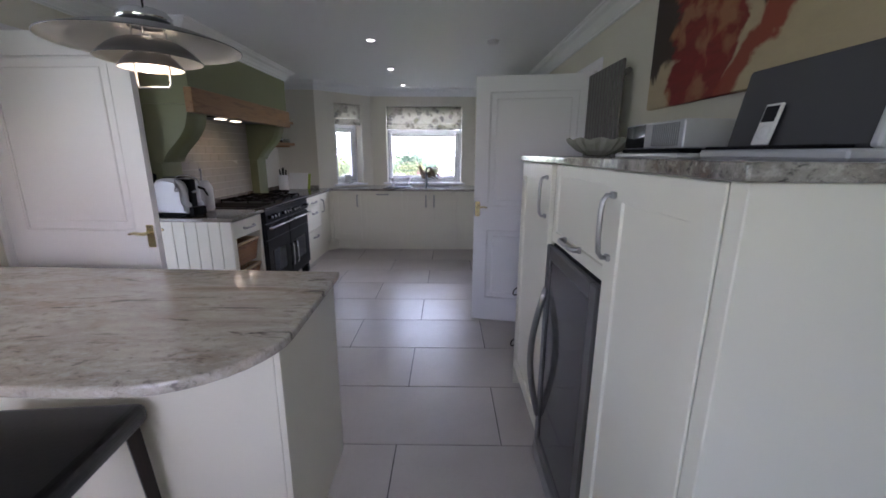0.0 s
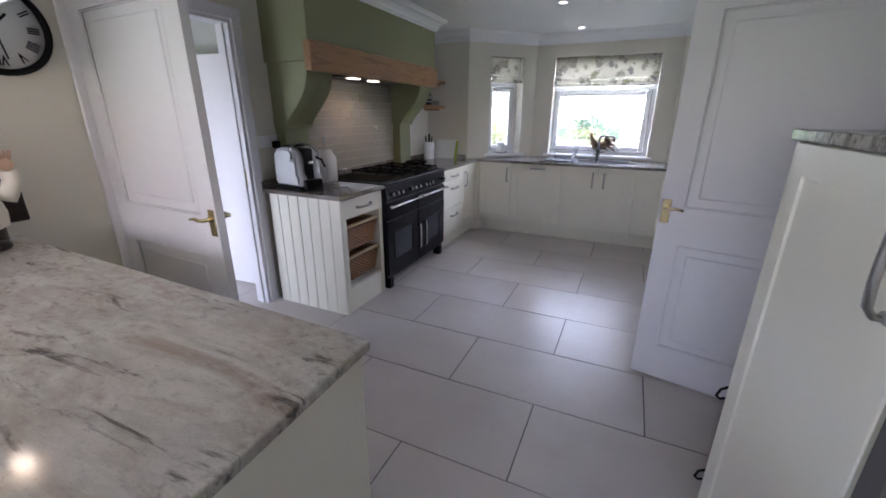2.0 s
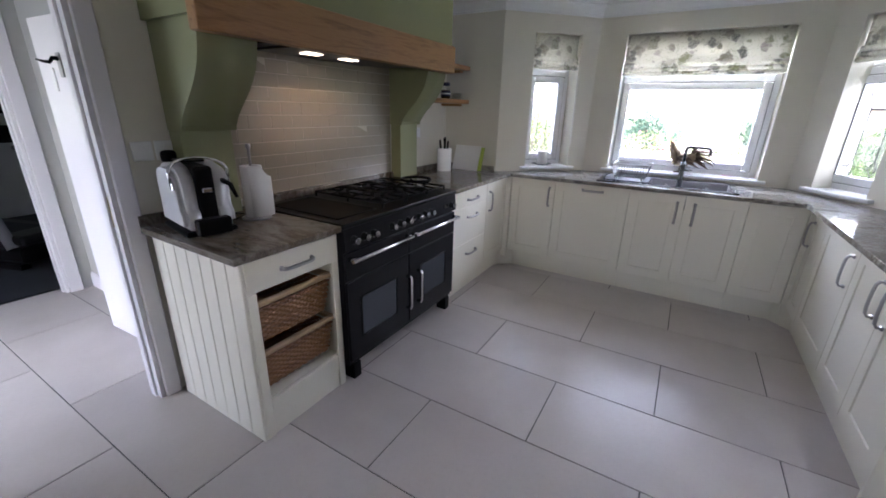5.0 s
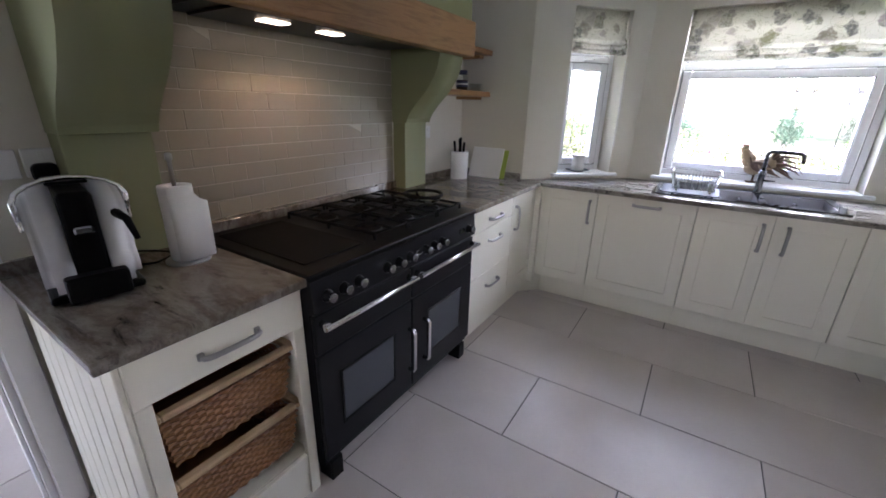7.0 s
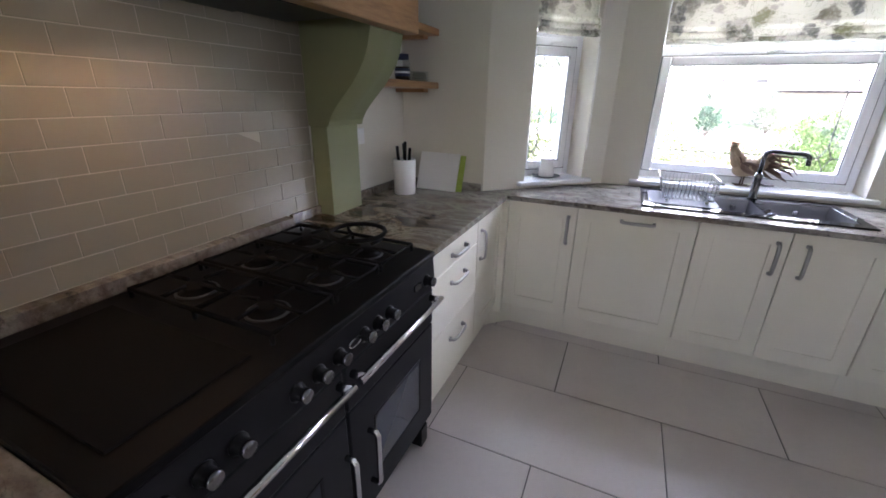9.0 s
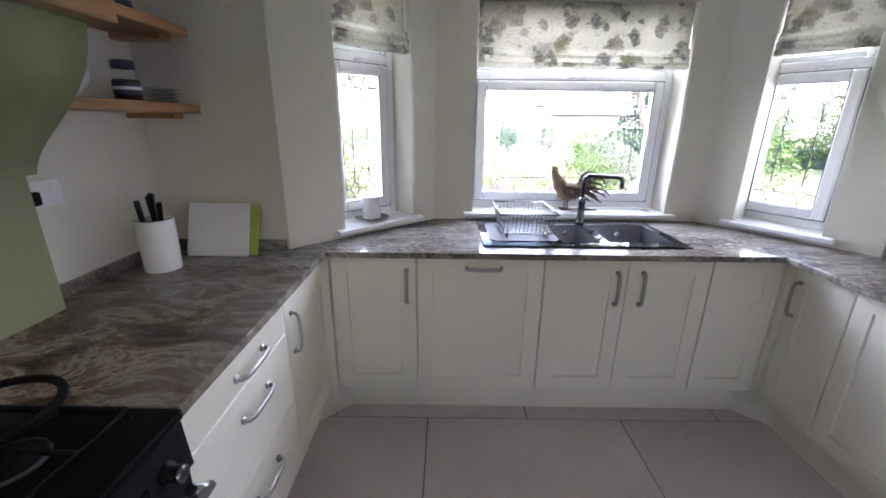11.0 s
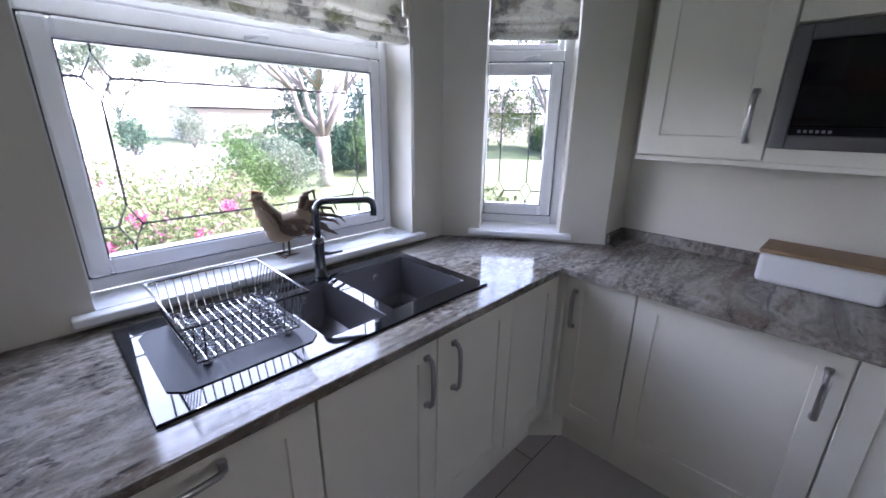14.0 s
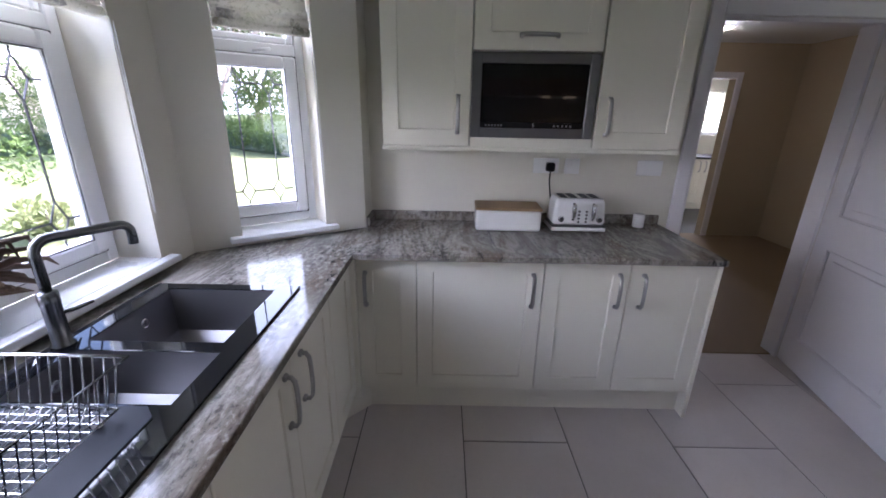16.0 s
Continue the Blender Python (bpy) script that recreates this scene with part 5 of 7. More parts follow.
for sx in (-1, 1):
    tube_mat(bm, [(sx * 0.004, -0.068, 0.305), (sx * 0.03, -0.070, 0.302), (sx * 0.05, -0.058, 0.312)], [0.011, 0.009, 0.003], 3)
    add_ball(bm, (sx * 0.058, 0.005, 0.345), (0.016, 0.04, 0.024), 3, seg=10)
    add_ball(bm, (sx * 0.03, -0.128, 0.19), (0.007, 0.007, 0.007), 3, seg=8)
    add_ball(bm, (sx * 0.03, -0.135, 0.15), (0.007, 0.007, 0.007), 3, seg=8)
lathe_mat(bm, [(0.062, 0.365), (0.064, 0.40), (0.07, 0.41), (0.085, 0.43), (0.08, 0.452), (0.05, 0.465), (0, 0.468)], (0, 0.0, 0), 1, 18)
for k in range(7):
    add_ball(bm, (0.06 * math.cos(k * 0.9), 0.06 * math.sin(k * 0.9), 0.437), (0.032, 0.032, 0.026), 1, seg=10)
tube_mat(bm, [(-0.10, 0.0, 0.235), (-0.145, -0.03, 0.19), (-0.12, -0.10, 0.155), (-0.06, -0.135, 0.155)], [0.042, 0.044, 0.036, 0.028], 1, 12)
add_ball(bm, (-0.045, -0.14, 0.155), (0.032, 0.022, 0.022), 0, seg=10)
tube_mat(bm, [(0.10, 0.0, 0.235), (0.15, -0.02, 0.215), (0.165, -0.04, 0.27), (0.16, -0.045, 0.31)], [0.042, 0.042, 0.032, 0.026], 1, 12)
add_ball(bm, (0.158, -0.047, 0.335), (0.026, 0.02, 0.028), 0, seg=10)
for k in range(3):
    tube_mat(bm, [(0.15 + k * 0.01, -0.05, 0.35), (0.148 + k * 0.016, -0.055, 0.388)], [0.008, 0.005], 0, 6)
add_box(bm, (0.10, -0.035, 0.10), (0.185, -0.01, 0.28), 0.004)
for f in bm.faces:
    c = f.calc_center_median()
    if 0.095 < c.x and -0.04 < c.y < -0.005 and 0.095 < c.z < 0.285 and len(f.verts) == 4 and not f.smooth:
        f.material_index = 3
chef = solid("chef_figurine", bm, [SKIN, FWHITE, FRED, FBROWN], "painted chef figurine in white hat and jacket on the bar", "figurine", m=pose(-1.41, 3.36, WT, 0, 0, 92))

CREAMF = painted("rooster_cream", (0.42, 0.31, 0.19), 0.8, 0.4, 1.0, 70)
DARKF = painted("rooster_brown", (0.13, 0.08, 0.05), 0.7, 0.2, 0.6, 45)
REDF = painted("rooster_red", (0.42, 0.16, 0.09), 0.6, 0.08, 0.2)
bm = bmesh.new()
add_ball(bm, (0.02, 0, 0.115), (0.082, 0.05, 0.058), 0, (0, -18, 0))
add_ball(bm, (-0.035, 0, 0.15), (0.044, 0.038, 0.055), 0, (0, -30, 0))
tube_mat(bm, [(-0.03, 0, 0.155), (-0.058, 0, 0.195), (-0.072, 0, 0.225), (-0.075, 0, 0.24)], [0.042, 0.034, 0.024, 0.019], 0, 12)
add_ball(bm, (-0.078, 0, 0.243), (0.024, 0.018, 0.02), 0, seg=12)
tube_mat(bm, [(-0.098, 0, 0.241), (-0.116, 0, 0.236)], [0.007, 0.0015], 2, 6)
for k in range(4):
    add_ball(bm, (-0.092 + k * 0.010, 0, 0.263 - k * 0.002), (0.007, 0.004, 0.012), 2, seg=8)
add_ball(bm, (-0.093, 0, 0.222), (0.006, 0.006, 0.013), 2, seg=8)
for sy in (-1, 1):
    add_ball(bm, (0.03, sy * 0.044, 0.118), (0.062, 0.012, 0.036), 1, (0, 20, 0))
    for k in range(5):
        tube_mat(bm, [(0.0 + k * 0.012, sy * 0.05, 0.125 - k * 0.006), (0.07 + k * 0.008, sy * 0.046, 0.085 - k * 0.002)], [0.011, 0.004], 1, 6)
    tube_mat(bm, [(0.015, sy * 0.022, 0.075), (0.012, sy * 0.024, 0.004)], 0.0042, 1, 6)
    for ta in (-30, 0, 30, 180):
        tube_mat(bm, [(0.012, sy * 0.024, 0.004), (0.012 - 0.042 * math.cos(radians(ta)), sy * 0.024 + 0.042 * math.sin(radians(ta)), 0.003)], [0.004, 0.002], 1, 5)
for k in range(11):
    a_ = radians(78 - k * 11)
    ln = 0.15 + 0.03 * math.sin(k * 1.9)
    y_ = 0.014 * math.sin(k * 2.4)
    tube_mat(bm, [(0.075, y_ * 0.3, 0.135), (0.075 + ln * 0.5 * math.cos(a_) + 0.01, y_, 0.135 + ln * 0.55 * math.sin(a_) + 0.01), (0.075 + ln * 0.95 * math.cos(a_) + 0.02, y_ * 1.6, 0.135 + ln * 0.75 * math.sin(a_) - 0.015), (0.075 + ln * 1.1 * math.cos(a_) + 0.02, y_ * 2, 0.12 + ln * 0.55 * math.sin(a_) - 0.03)], [0.012, 0.011, 0.007, 0.002], 1, 6)
add_ball(bm, (0.09, 0, 0.14), (0.045, 0.03, 0.045), 0, seg=12)
frng = random.Random(8)
for k in range(46):  # hackles down the neck and breast
    a_, f_ = k * 2.4, k / 46
    cx_, cz_ = -0.075 + 0.055 * f_, 0.225 - 0.085 * f_
    rr_ = 0.021 + 0.026 * f_
    px_, py_ = cx_ + rr_ * 0.8 * math.cos(a_), rr_ * math.sin(a_)
    tube_mat(bm, [(px_, py_, cz_), (px_ + 0.012, py_ * 1.16, cz_ - 0.02), (px_ + 0.02, py_ * 1.1, cz_ - 0.04)], [0.007, 0.006, 0.001], 0 if frng.random() < 0.8 else 1, 5)
for sy in (-1, 1):  # wing coverts in rows, long quills behind
    for r_ in range(3):
        for k in range(6):
            px_, pz_ = -0.012 + k * 0.014 + r_ * 0.018, 0.142 - r_ * 0.014 - k * 0.004
            tube_mat(bm, [(px_, sy * (0.049 - r_ * 0.001), pz_), (px_ + 0.022, sy * 0.055, pz_ - 0.012), (px_ + 0.046 + 0.012 * r_, sy * 0.049, pz_ - 0.030 - 0.004 * r_)], [0.006, 0.009, 0.001], 1 if frng.random() < 0.75 else 0, 5)
for k in range(26):  # ragged rump and thigh plumage
    a_ = k * 2.4
    px_, py_, pz_ = 0.055 + 0.03 * math.cos(a_), 0.036 * math.sin(a_), 0.115 + 0.03 * frng.uniform(-1, 1)
    tube_mat(bm, [(px_, py_, pz_), (px_ + 0.025, py_ * 1.2, pz_ - 0.008), (px_ + 0.05, py_ * 1.25, pz_ - 0.028)], [0.009, 0.008, 0.001], 0 if frng.random() < 0.6 else 1, 5)
solid("rooster_ornament", bm, [CREAMF, DARKF, REDF], "feathered cream and brown rooster ornament on the window sill", "ornament", m=pose(0.475, 8.46, 0.967, 0, 0, 2))

# ---- west worktop things ----
SILVER = painted("silver_plastic", (0.60, 0.60, 0.62), 0.42, 0.02, 0.02, 60, 0.35)
cm = thing("coffee_machine", pose(-1.235, 4.945, WT, 0, 0, 80), "silver and black capsule coffee machine with a chrome lever", "coffee machine")
cm.scale = (1.22, 1.12, 1.04)
part("base", box((0.0, 0.0, 0.0), (0.175, 0.27, 0.022), 0.008, 2), BLACK, cm)


def side_shell(outer):
    """One rounded half of the body, with a forward foot; outer is the x of its outside face."""
    bm = bmesh.new()
    prof = [(0.0, 0.03), (0.0, 0.098), (0.012, 0.106), (0.018, 0.115), (0.018, 0.215), (0.03, 0.25), (0.06, 0.277), (0.11, 0.290), (0.17, 0.292), (0.22, 0.280), (0.248, 0.255), (0.26, 0.215), (0.262, 0.03)]
    lo = [bm.verts.new((0, y, z)) for y, z in prof]
    hi = [bm.verts.new((0.056, y, z)) for y, z in prof]
    bm.faces.new(lo), bm.faces.new(hi[::-1])
    for i in range(len(prof)):
        k = (i + 1) % len(prof)
        bm.faces.new((lo[i], lo[k], hi[k], hi[i]))
    finish(bm)
    bmesh.ops.bevel(bm, geom=[e for e in bm.edges if all(abs(v.co.x - outer) < 1e-5 for v in e.verts)], offset=0.017, segments=4, affect="EDGES", clamp_overlap=True)
    for f in bm.faces:
        f.smooth = len(f.verts) < 6
    return bm


part("side", side_shell(0.0), SILVER, cm, "silver side shell")
part("side", moved(side_shell(0.056), Matrix.Translation((0.119, 0, 0))), SILVER, cm, "silver side shell")
part("front", box((0.0565, 0.004, 0.023), (0.1185, 0.258, 0.286), 0.014, 3), BLACK, cm, "black gloss centre band")
part("top_lid", box((0.05, 0.09, 0.2935), (0.125, 0.21, 0.302), 0.004, 2), BLACK, cm)
for mx in (-0.008, 0.1755):
    part("lever_mount", box((mx, 0.035, 0.195), (mx + 0.0075, 0.065, 0.225), 0.003, 2), CHROME, cm)
part("cup_tray", box((0.03, -0.035, 0.006), (0.145, 0.02, 0.075), 0.008, 2), BLACK, cm)
part("spout", box((0.07, -0.012, 0.18), (0.105, 0.0035, 0.20), 0.004), CHROME, cm)
part("lever", tube([(-0.004, 0.05, 0.21)] + [(0.0875 + 0.094 * math.cos(math.pi * (1 - i / 8)), 0.05 + 0.03 * math.sin(math.pi * i / 8), 0.265 + 0.05 * math.sin(math.pi * i / 8)) for i in range(9)] + [(0.179, 0.05, 0.21)], 0.0065, 8), CHROME, cm, "chrome lever bar")
part("steam_arm", tube([(0.15, 0.03, 0.22), (0.165, -0.01, 0.205), (0.175, -0.03, 0.15)], [0.012, 0.009, 0.006], 8), BLACK, cm)
solid("power_cable", tube([(-1.47, 5.12, 0.927), (-1.38, 5.21, 0.925), (-1.36, 5.25, 0.925), (-1.40, 5.34, 0.926), (-1.485, 5.30, 0.926), (-1.49, 5.17, 0.96), (-1.562, 5.089, 1.185)], 0.0042, 6), BLACK, "black power cable from the coffee machine", "cable")
rl = thing("kitchen_roll", pose(-1.314, 5.333, WT), "white kitchen roll on a steel holder", "kitchen roll")
part("holder_base", lathe([(0, 0), (0.07, 0), (0.07, 0.006), (0.06, 0.01), (0, 0.01)], 28), STEEL, rl)
part("pole", lathe([(0.0065, 0.01), (0.0065, 0.345), (0.011, 0.348), (0.011, 0.366), (0.006, 0.370), (0, 0.370)], 12), STEEL, rl)
PAPER = painted("paper", (0.80, 0.79, 0.78), 0.9, 0.02, 0.5, 120)
bm = bmesh.new()
add_lathe(bm, [(0.02, 0.012), (0.050, 0.012), (0.051, 0.02), (0.051, 0.257), (0.050, 0.265), (0.02, 0.265), (0.02, 0.012)], 32)
part("roll", finish(bm), PAPER, rl)
bm = bmesh.new()
pts = [(0.0515 * math.cos(a_), 0.0515 * math.sin(a_)) for a_ in (-0.9, -0.5, -0.1)] + [(0.053, 0.02), (0.052, 0.045), (0.047, 0.072)]
lo = [bm.verts.new((x * 1.02, y * 1.02, 0.012)) for x, y in pts]
hi = [bm.verts.new((x * 1.02, y * 1.02, 0.262 - (0.055 if i > 4 else 0.04 if i > 3 else 0.008 if i > 2 else 0))) for i, (x, y) in enumerate(pts)]
for i in range(len(pts) - 1):
    bm.faces.new((lo[i], lo[i + 1], hi[i + 1], hi[i])).smooth = True
sheet = part("loose_sheet", finish(bm), PAPER, rl)
sheet.modifiers.new("thickness", "SOLIDIFY").thickness = 0.0015


def socket_plate(m, w, label, plug=None, rockers=1):
    s = thing("wall_socket", m, label, "socket")
    part("plate", box((0, -0.010, 0), (w, -0.0005, 0.086), 0.003), PLASTIC, s)
    for i in range(rockers):
        part("switch", box((w * (i + 0.5) / rockers - 0.007, -0.0135, 0.052), (w * (i + 0.5) / rockers + 0.007, -0.0102, 0.074), 0.001), PLASTIC, s)
    return s


socket_plate(pose(W, 4.955, 1.215, 0, 0, 90), 0.086, "white wall switch plate")
socket_plate(pose(W, 5.05, 1.215, 0, 0, 90), 0.086, "white single wall socket")
solid("plug", finish(add_box(add_box(bmesh.new(), (-0.008, -0.055, -0.004), (0.056, -0.0105, 0.054), 0.018, 3), (0.016, -0.05, -0.026), (0.032, -0.03, -0.002), 0.004)), BLACK, "black mains plug in the wall socket", "plug", m=pose(W, 5.065, 1.205, 0, 0, 90))
socket_plate(pose(W, 7.09, 1.225, 0, 0, 90), 0.146, "white double wall socket", rockers=2)
solid("plug", finish(add_box(bmesh.new(), (0.0, -0.03, 0.0), (0.045, -0.0105, 0.045), 0.008, 2)), BLACK, "black mains plug in the wall socket", "plug", m=pose(W, 7.10, 1.235, 0, 0, 90))
kb = thing("knife_block", pose(-1.44, 7.42, WT), "white cylindrical knife block holding black-handled knives", "knife block")
part("cylinder", lathe([(0, 0), (0.064, 0), (0.066, 0.006), (0.068, 0.203), (0.065, 0.208), (0.061, 0.203), (0.0, 0.200)], 28), WHITE, kb)
for kx, ky, tx, ty, hh in ((-0.02, 0.01, -5, 3, 0.30), (0.008, 0.02, 3, -4, 0.30), (0.022, -0.012, 6, 4, 0.28), (-0.008, -0.022, -3, -5, 0.285), (0.0, 0.0, 2, 1, 0.31)):
    bm = finish(add_box(bmesh.new(), (-0.009, -0.013, 0.19), (0.009, 0.013, hh), 0.004, 2))
    kn = part("knife_handle", moved(bm, pose(kx, ky, 0, tx, ty, 30)), BLACK, kb)
    part("rivet", moved(finish(add_box(bmesh.new(), (-0.0088, -0.004, hh - 0.05), (0.0088, 0.004, hh - 0.04))), pose(kx, ky, 0, tx, ty, 30)), STEEL, kn)
GREENP = painted("lime_plastic", (0.32, 0.42, 0.06), 0.4, 0.03, 0.03)
solid("chopping_board", box((0, 0, 0), (0.275, 0.008, 0.24), 0.005, 2), PLASTIC, "white chopping board leaning on the wall", "chopping board", m=pose(-1.445, 7.575, WT + 0.002, -20, 0, 0))
solid("chopping_board", box((0, 0, 0), (0.28, 0.008, 0.225), 0.005, 2), GREENP, "lime green chopping board leaning on the wall", "chopping board", m=pose(-1.415, 7.592, WT + 0.002, -18, 0, 0))
# shelves with jars
for z in (1.525, 1.815):
    sh = thing("wall_shelf", pose(W, 0, z), "thick oak floating wall shelf", "shelf", "oak shelves")
    part("board", box((0.002, 7.064, 0), (0.255, 7.697, 0.036), 0.003), OAK, sh)
    part("bracket", box((0.002, 7.60, -0.022), (0.20, 7.66, -0.0005), 0.003), OAK, sh)
JARGLASS = glass("jar_glass", (0.93, 0.95, 0.95), 0.03)
NAVY = painted("navy_lid", (0.02, 0.025, 0.07), 0.35, 0.05, 0.05)
COFFEE = painted("ground_coffee", (0.05, 0.025, 0.012), 0.95, 0.2, 0.6, 200)


def jar(x, y, z, r, h, lid, fill, label):
    j = thing("storage_jar", pose(x, y, z), label, "jar")
    part("glass", lathe([(0, 0.0), (r, 0.0), (r, h * 0.8), (r * 0.8, h * 0.92), (r * 0.78, h)], 20), JARGLASS, j)
    part("contents", lathe([(0, 0.003), (r * 0.93, 0.003), (r * 0.93, h * 0.62), (0, h * 0.63)], 18), fill, j)
    part("lid", lathe([(0, h + 0.02), (r * 0.82, h + 0.02), (r * 0.86, h + 0.015), (r * 0.86, h - 0.008), (r * 0.79, h - 0.008)], 20), lid, j)
    lb = part("label", lathe([(r * 1.01, h * 0.2), (r * 1.01, h * 0.55)], 20), NAVY, j, "dark blue paper label")
    part("label_band", lathe([(r * 1.03, h * 0.33), (r * 1.03, h * 0.42)], 20), WHITE, lb, "pale printed band")


jar(-1.47, 7.47, 1.5615, 0.044, 0.12, NAVY, COFFEE, "glass coffee jar with dark blue lid")
solid("bowl", lathe([(0, 0.0), (0.035, 0.0), (0.075, 0.05), (0.085, 0.085), (0.08, 0.085), (0.07, 0.05), (0.03, 0.006), (0, 0.006)], 28), WHITE, "white ceramic bowl on the shelf", "bowl", m=pose(-1.49, 7.22, 1.5615))
for i in range(4):
    solid("glass_dish", lathe([(0, 0.0), (0.03, 0.0), (0.062, 0.012), (0.064, 0.012), (0.032, 0.003), (0, 0.003)], 24), JARGLASS, "clear glass dish in a stack on the shelf", "dish", m=pose(-1.43, 7.60, 1.5615 + i * 0.014))
jar(-1.45, 7.28, 1.8515, 0.045, 0.13, BLACK, COFFEE, "dark glass storage jar with black lid")
jar(-1.45, 7.48, 1.8515, 0.045, 0.13, BLACK, COFFEE, "dark glass storage jar with black lid")

# ---- bay sills ----
ob_ = thing("oil_burner", pose(-0.715, 8.125, 0.967), "white ceramic oil burner standing on a saucer", "oil burner")
SAUCER = painted("blue_grey_glaze", (0.30, 0.33, 0.36), 0.2, 0.05, 0.03)
part("saucer", lathe([(0, 0.002), (0.05, 0.0), (0.095, 0.012), (0.098, 0.015), (0.06, 0.0065), (0, 0.0065)], 28), SAUCER, ob_, "blue-grey glazed saucer")
part("body", lathe([(0.043, 0.007), (0.054, 0.011), (0.049, 0.06), (0.038, 0.10), (0.052, 0.124), (0.061, 0.134), (0.058, 0.135), (0.035, 0.118), (0, 0.116)], 24), WHITE, ob_)
# ---- east worktop things ----
bb = thing("bread_bin", pose(1.705, 7.08, WT, 0, 0, -92), "white bread bin with a wooden lid", "bread bin")
part("box", box((0.0, 0.0, 0.0), (0.355, 0.19, 0.115), 0.018, 3), WHITE, bb)
LIDWOOD = wood("lid_wood", (0.33, 0.22, 0.12), (0.2, 0.12, 0.06), "X", 0.5)
part("lid", box((-0.003, -0.003, 0.1155), (0.358, 0.193, 0.132), 0.006, 2), LIDWOOD, bb, "brown wooden lid")
ts = thing("toaster", pose(1.70, 6.665, WT, 0, 0, -91), "cream and chrome four-slice toaster", "toaster")
TDARK = painted("toaster_trim", (0.05, 0.05, 0.052), 0.3, 0.03, 0.03)
part("skirt", box((-0.004, -0.004, 0.008), (0.294, 0.174, 0.032), 0.010, 2), WHITE, ts)
part("band", box((-0.001, -0.001, 0.0322), (0.291, 0.171, 0.042), 0.003), TDARK, ts, "dark band round the foot")
bm = finish(add_box(bmesh.new(), (0.0, 0.0, 0.0422), (0.29, 0.17, 0.186), 0.024, 4))
for v in bm.verts:  # the sides lean in towards the top
    k = 1 - 0.10 * (v.co.z - 0.04) / 0.15
    v.co.x, v.co.y = 0.145 + (v.co.x - 0.145) * k, 0.085 + (v.co.y - 0.085) * k
part("body", bm, WHITE, ts)
part("top_plate", box((0.026, 0.020, 0.1855), (0.264, 0.150, 0.1905), 0.002), CHROME, ts)
for i in range(4):
    x_ = 0.040 + i * 0.052 + (0.012 if i > 1 else 0.0)
    part("slot", box((x_, 0.028, 0.1907), (x_ + 0.036, 0.142, 0.1922), 0.0005), BLACK, ts)
for x_ in (0.108, 0.212):
    lv = part("lever_slot", box((x_ - 0.005, -0.0005, 0.075), (x_ + 0.005, 0.006, 0.165), 0.001), BLACK, ts)
    part("lever", tube([(x_, -0.004, 0.075), (x_, -0.016, 0.10), (x_, -0.020, 0.14), (x_, -0.012, 0.162)], [0.008, 0.010, 0.011, 0.009], 8), CHROME, lv)
for x_ in (0.140, 0.180):
    for k in range(4):
        part("button", box((x_ - 0.006, -0.003, 0.058 + k * 0.019), (x_ + 0.006, 0.008, 0.068 + k * 0.019), 0.002), TDARK, ts)
for x_ in (0.045, 0.250):
    dial = part("dial", moved(lathe([(0, 0), (0.017, 0), (0.016, 0.010), (0, 0.011)], 16), Matrix.Translation((x_, 0.003, 0.078)) @ pose(0, 0, 0, 90, 0, 0)), CHROME, ts)
    part("dial_face", moved(lathe([(0, 0.0112), (0.011, 0.0112), (0.010, 0.0145), (0, 0.015)], 14), Matrix.Translation((x_, 0.003, 0.078)) @ pose(0, 0, 0, 90, 0, 0)), TDARK, dial)
for x_ in (0.03, 0.26):
    for y_ in (0.03, 0.14):
        part("foot", moved(lathe([(0, 0), (0.01, 0), (0.01, 0.0078), (0, 0.0078)], 10), Matrix.Translation((x_, y_, 0))), BLACK, ts)
socket_plate(pose(E, 6.74, 1.208, 0, 0, -90), 0.146, "white double wall socket", rockers=2)
socket_plate(pose(E, 6.56, 1.208, 0, 0, -90), 0.086, "white wall switch plate")
socket_plate(pose(E, 6.14, 1.205, 0, 0, -90), 0.146, "white double light switch", rockers=2)
solid("plug", finish(add_box(bmesh.new(), (0.0, -0.05, 0.0), (0.05, -0.0105, 0.05), 0.010, 2)), BLACK, "black mains plug in the wall socket", "plug", m=pose(E, 6.672, 1.222, 0, 0, -90))
solid("power_cable", tube([(E - 0.04, 6.647, 1.225), (E - 0.045, 6.65, 1.17), (E - 0.04, 6.63, 1.06), (1.88, 6.60, 0.97), (1.873, 6.58, 0.95)], 0.004, 6), BLACK, "black power cable of the toaster", "cable")
solid("pot", lathe([(0, 0), (0.03, 0), (0.032, 0.005), (0.032, 0.07), (0.028, 0.075), (0, 0.075)], 20), WHITE, "small white pot on the worktop", "pot", m=pose(1.86, 6.12, WT))

# ---- on the tall units ----
CUTGLASS = painted("cut_glass", (0.72, 0.71, 0.62), 0.12, 0.12, 0.5, 50)
CUTGLASS.node_tree.nodes["Principled BSDF"].inputs["Transmission Weight"].default_value = 0.5
bm = bmesh.new()
seg, prof = 40, [(0.03, 0.0), (0.05, 0.004), (0.10, 0.025), (0.14, 0.06), (0.15, 0.078), (0.143, 0.078), (0.10, 0.032), (0.05, 0.010), (0.0, 0.008)]
rings = []
for i, (r, z) in enumerate(prof):
    w_ = 0.12 * min(1, r / 0.1)
    rings.append([bm.verts.new((r * (1 + (0.03 if k % 2 else -0.03) * w_ * 8) * math.cos(2 * math.pi * k / seg), r * (1 + (0.03 if k % 2 else -0.03) * w_ * 8) * math.sin(2 * math.pi * k / seg), z + (0.006 * math.cos(k * math.pi / 2) if 2 < i < 6 else 0))) for k in range(seg)])
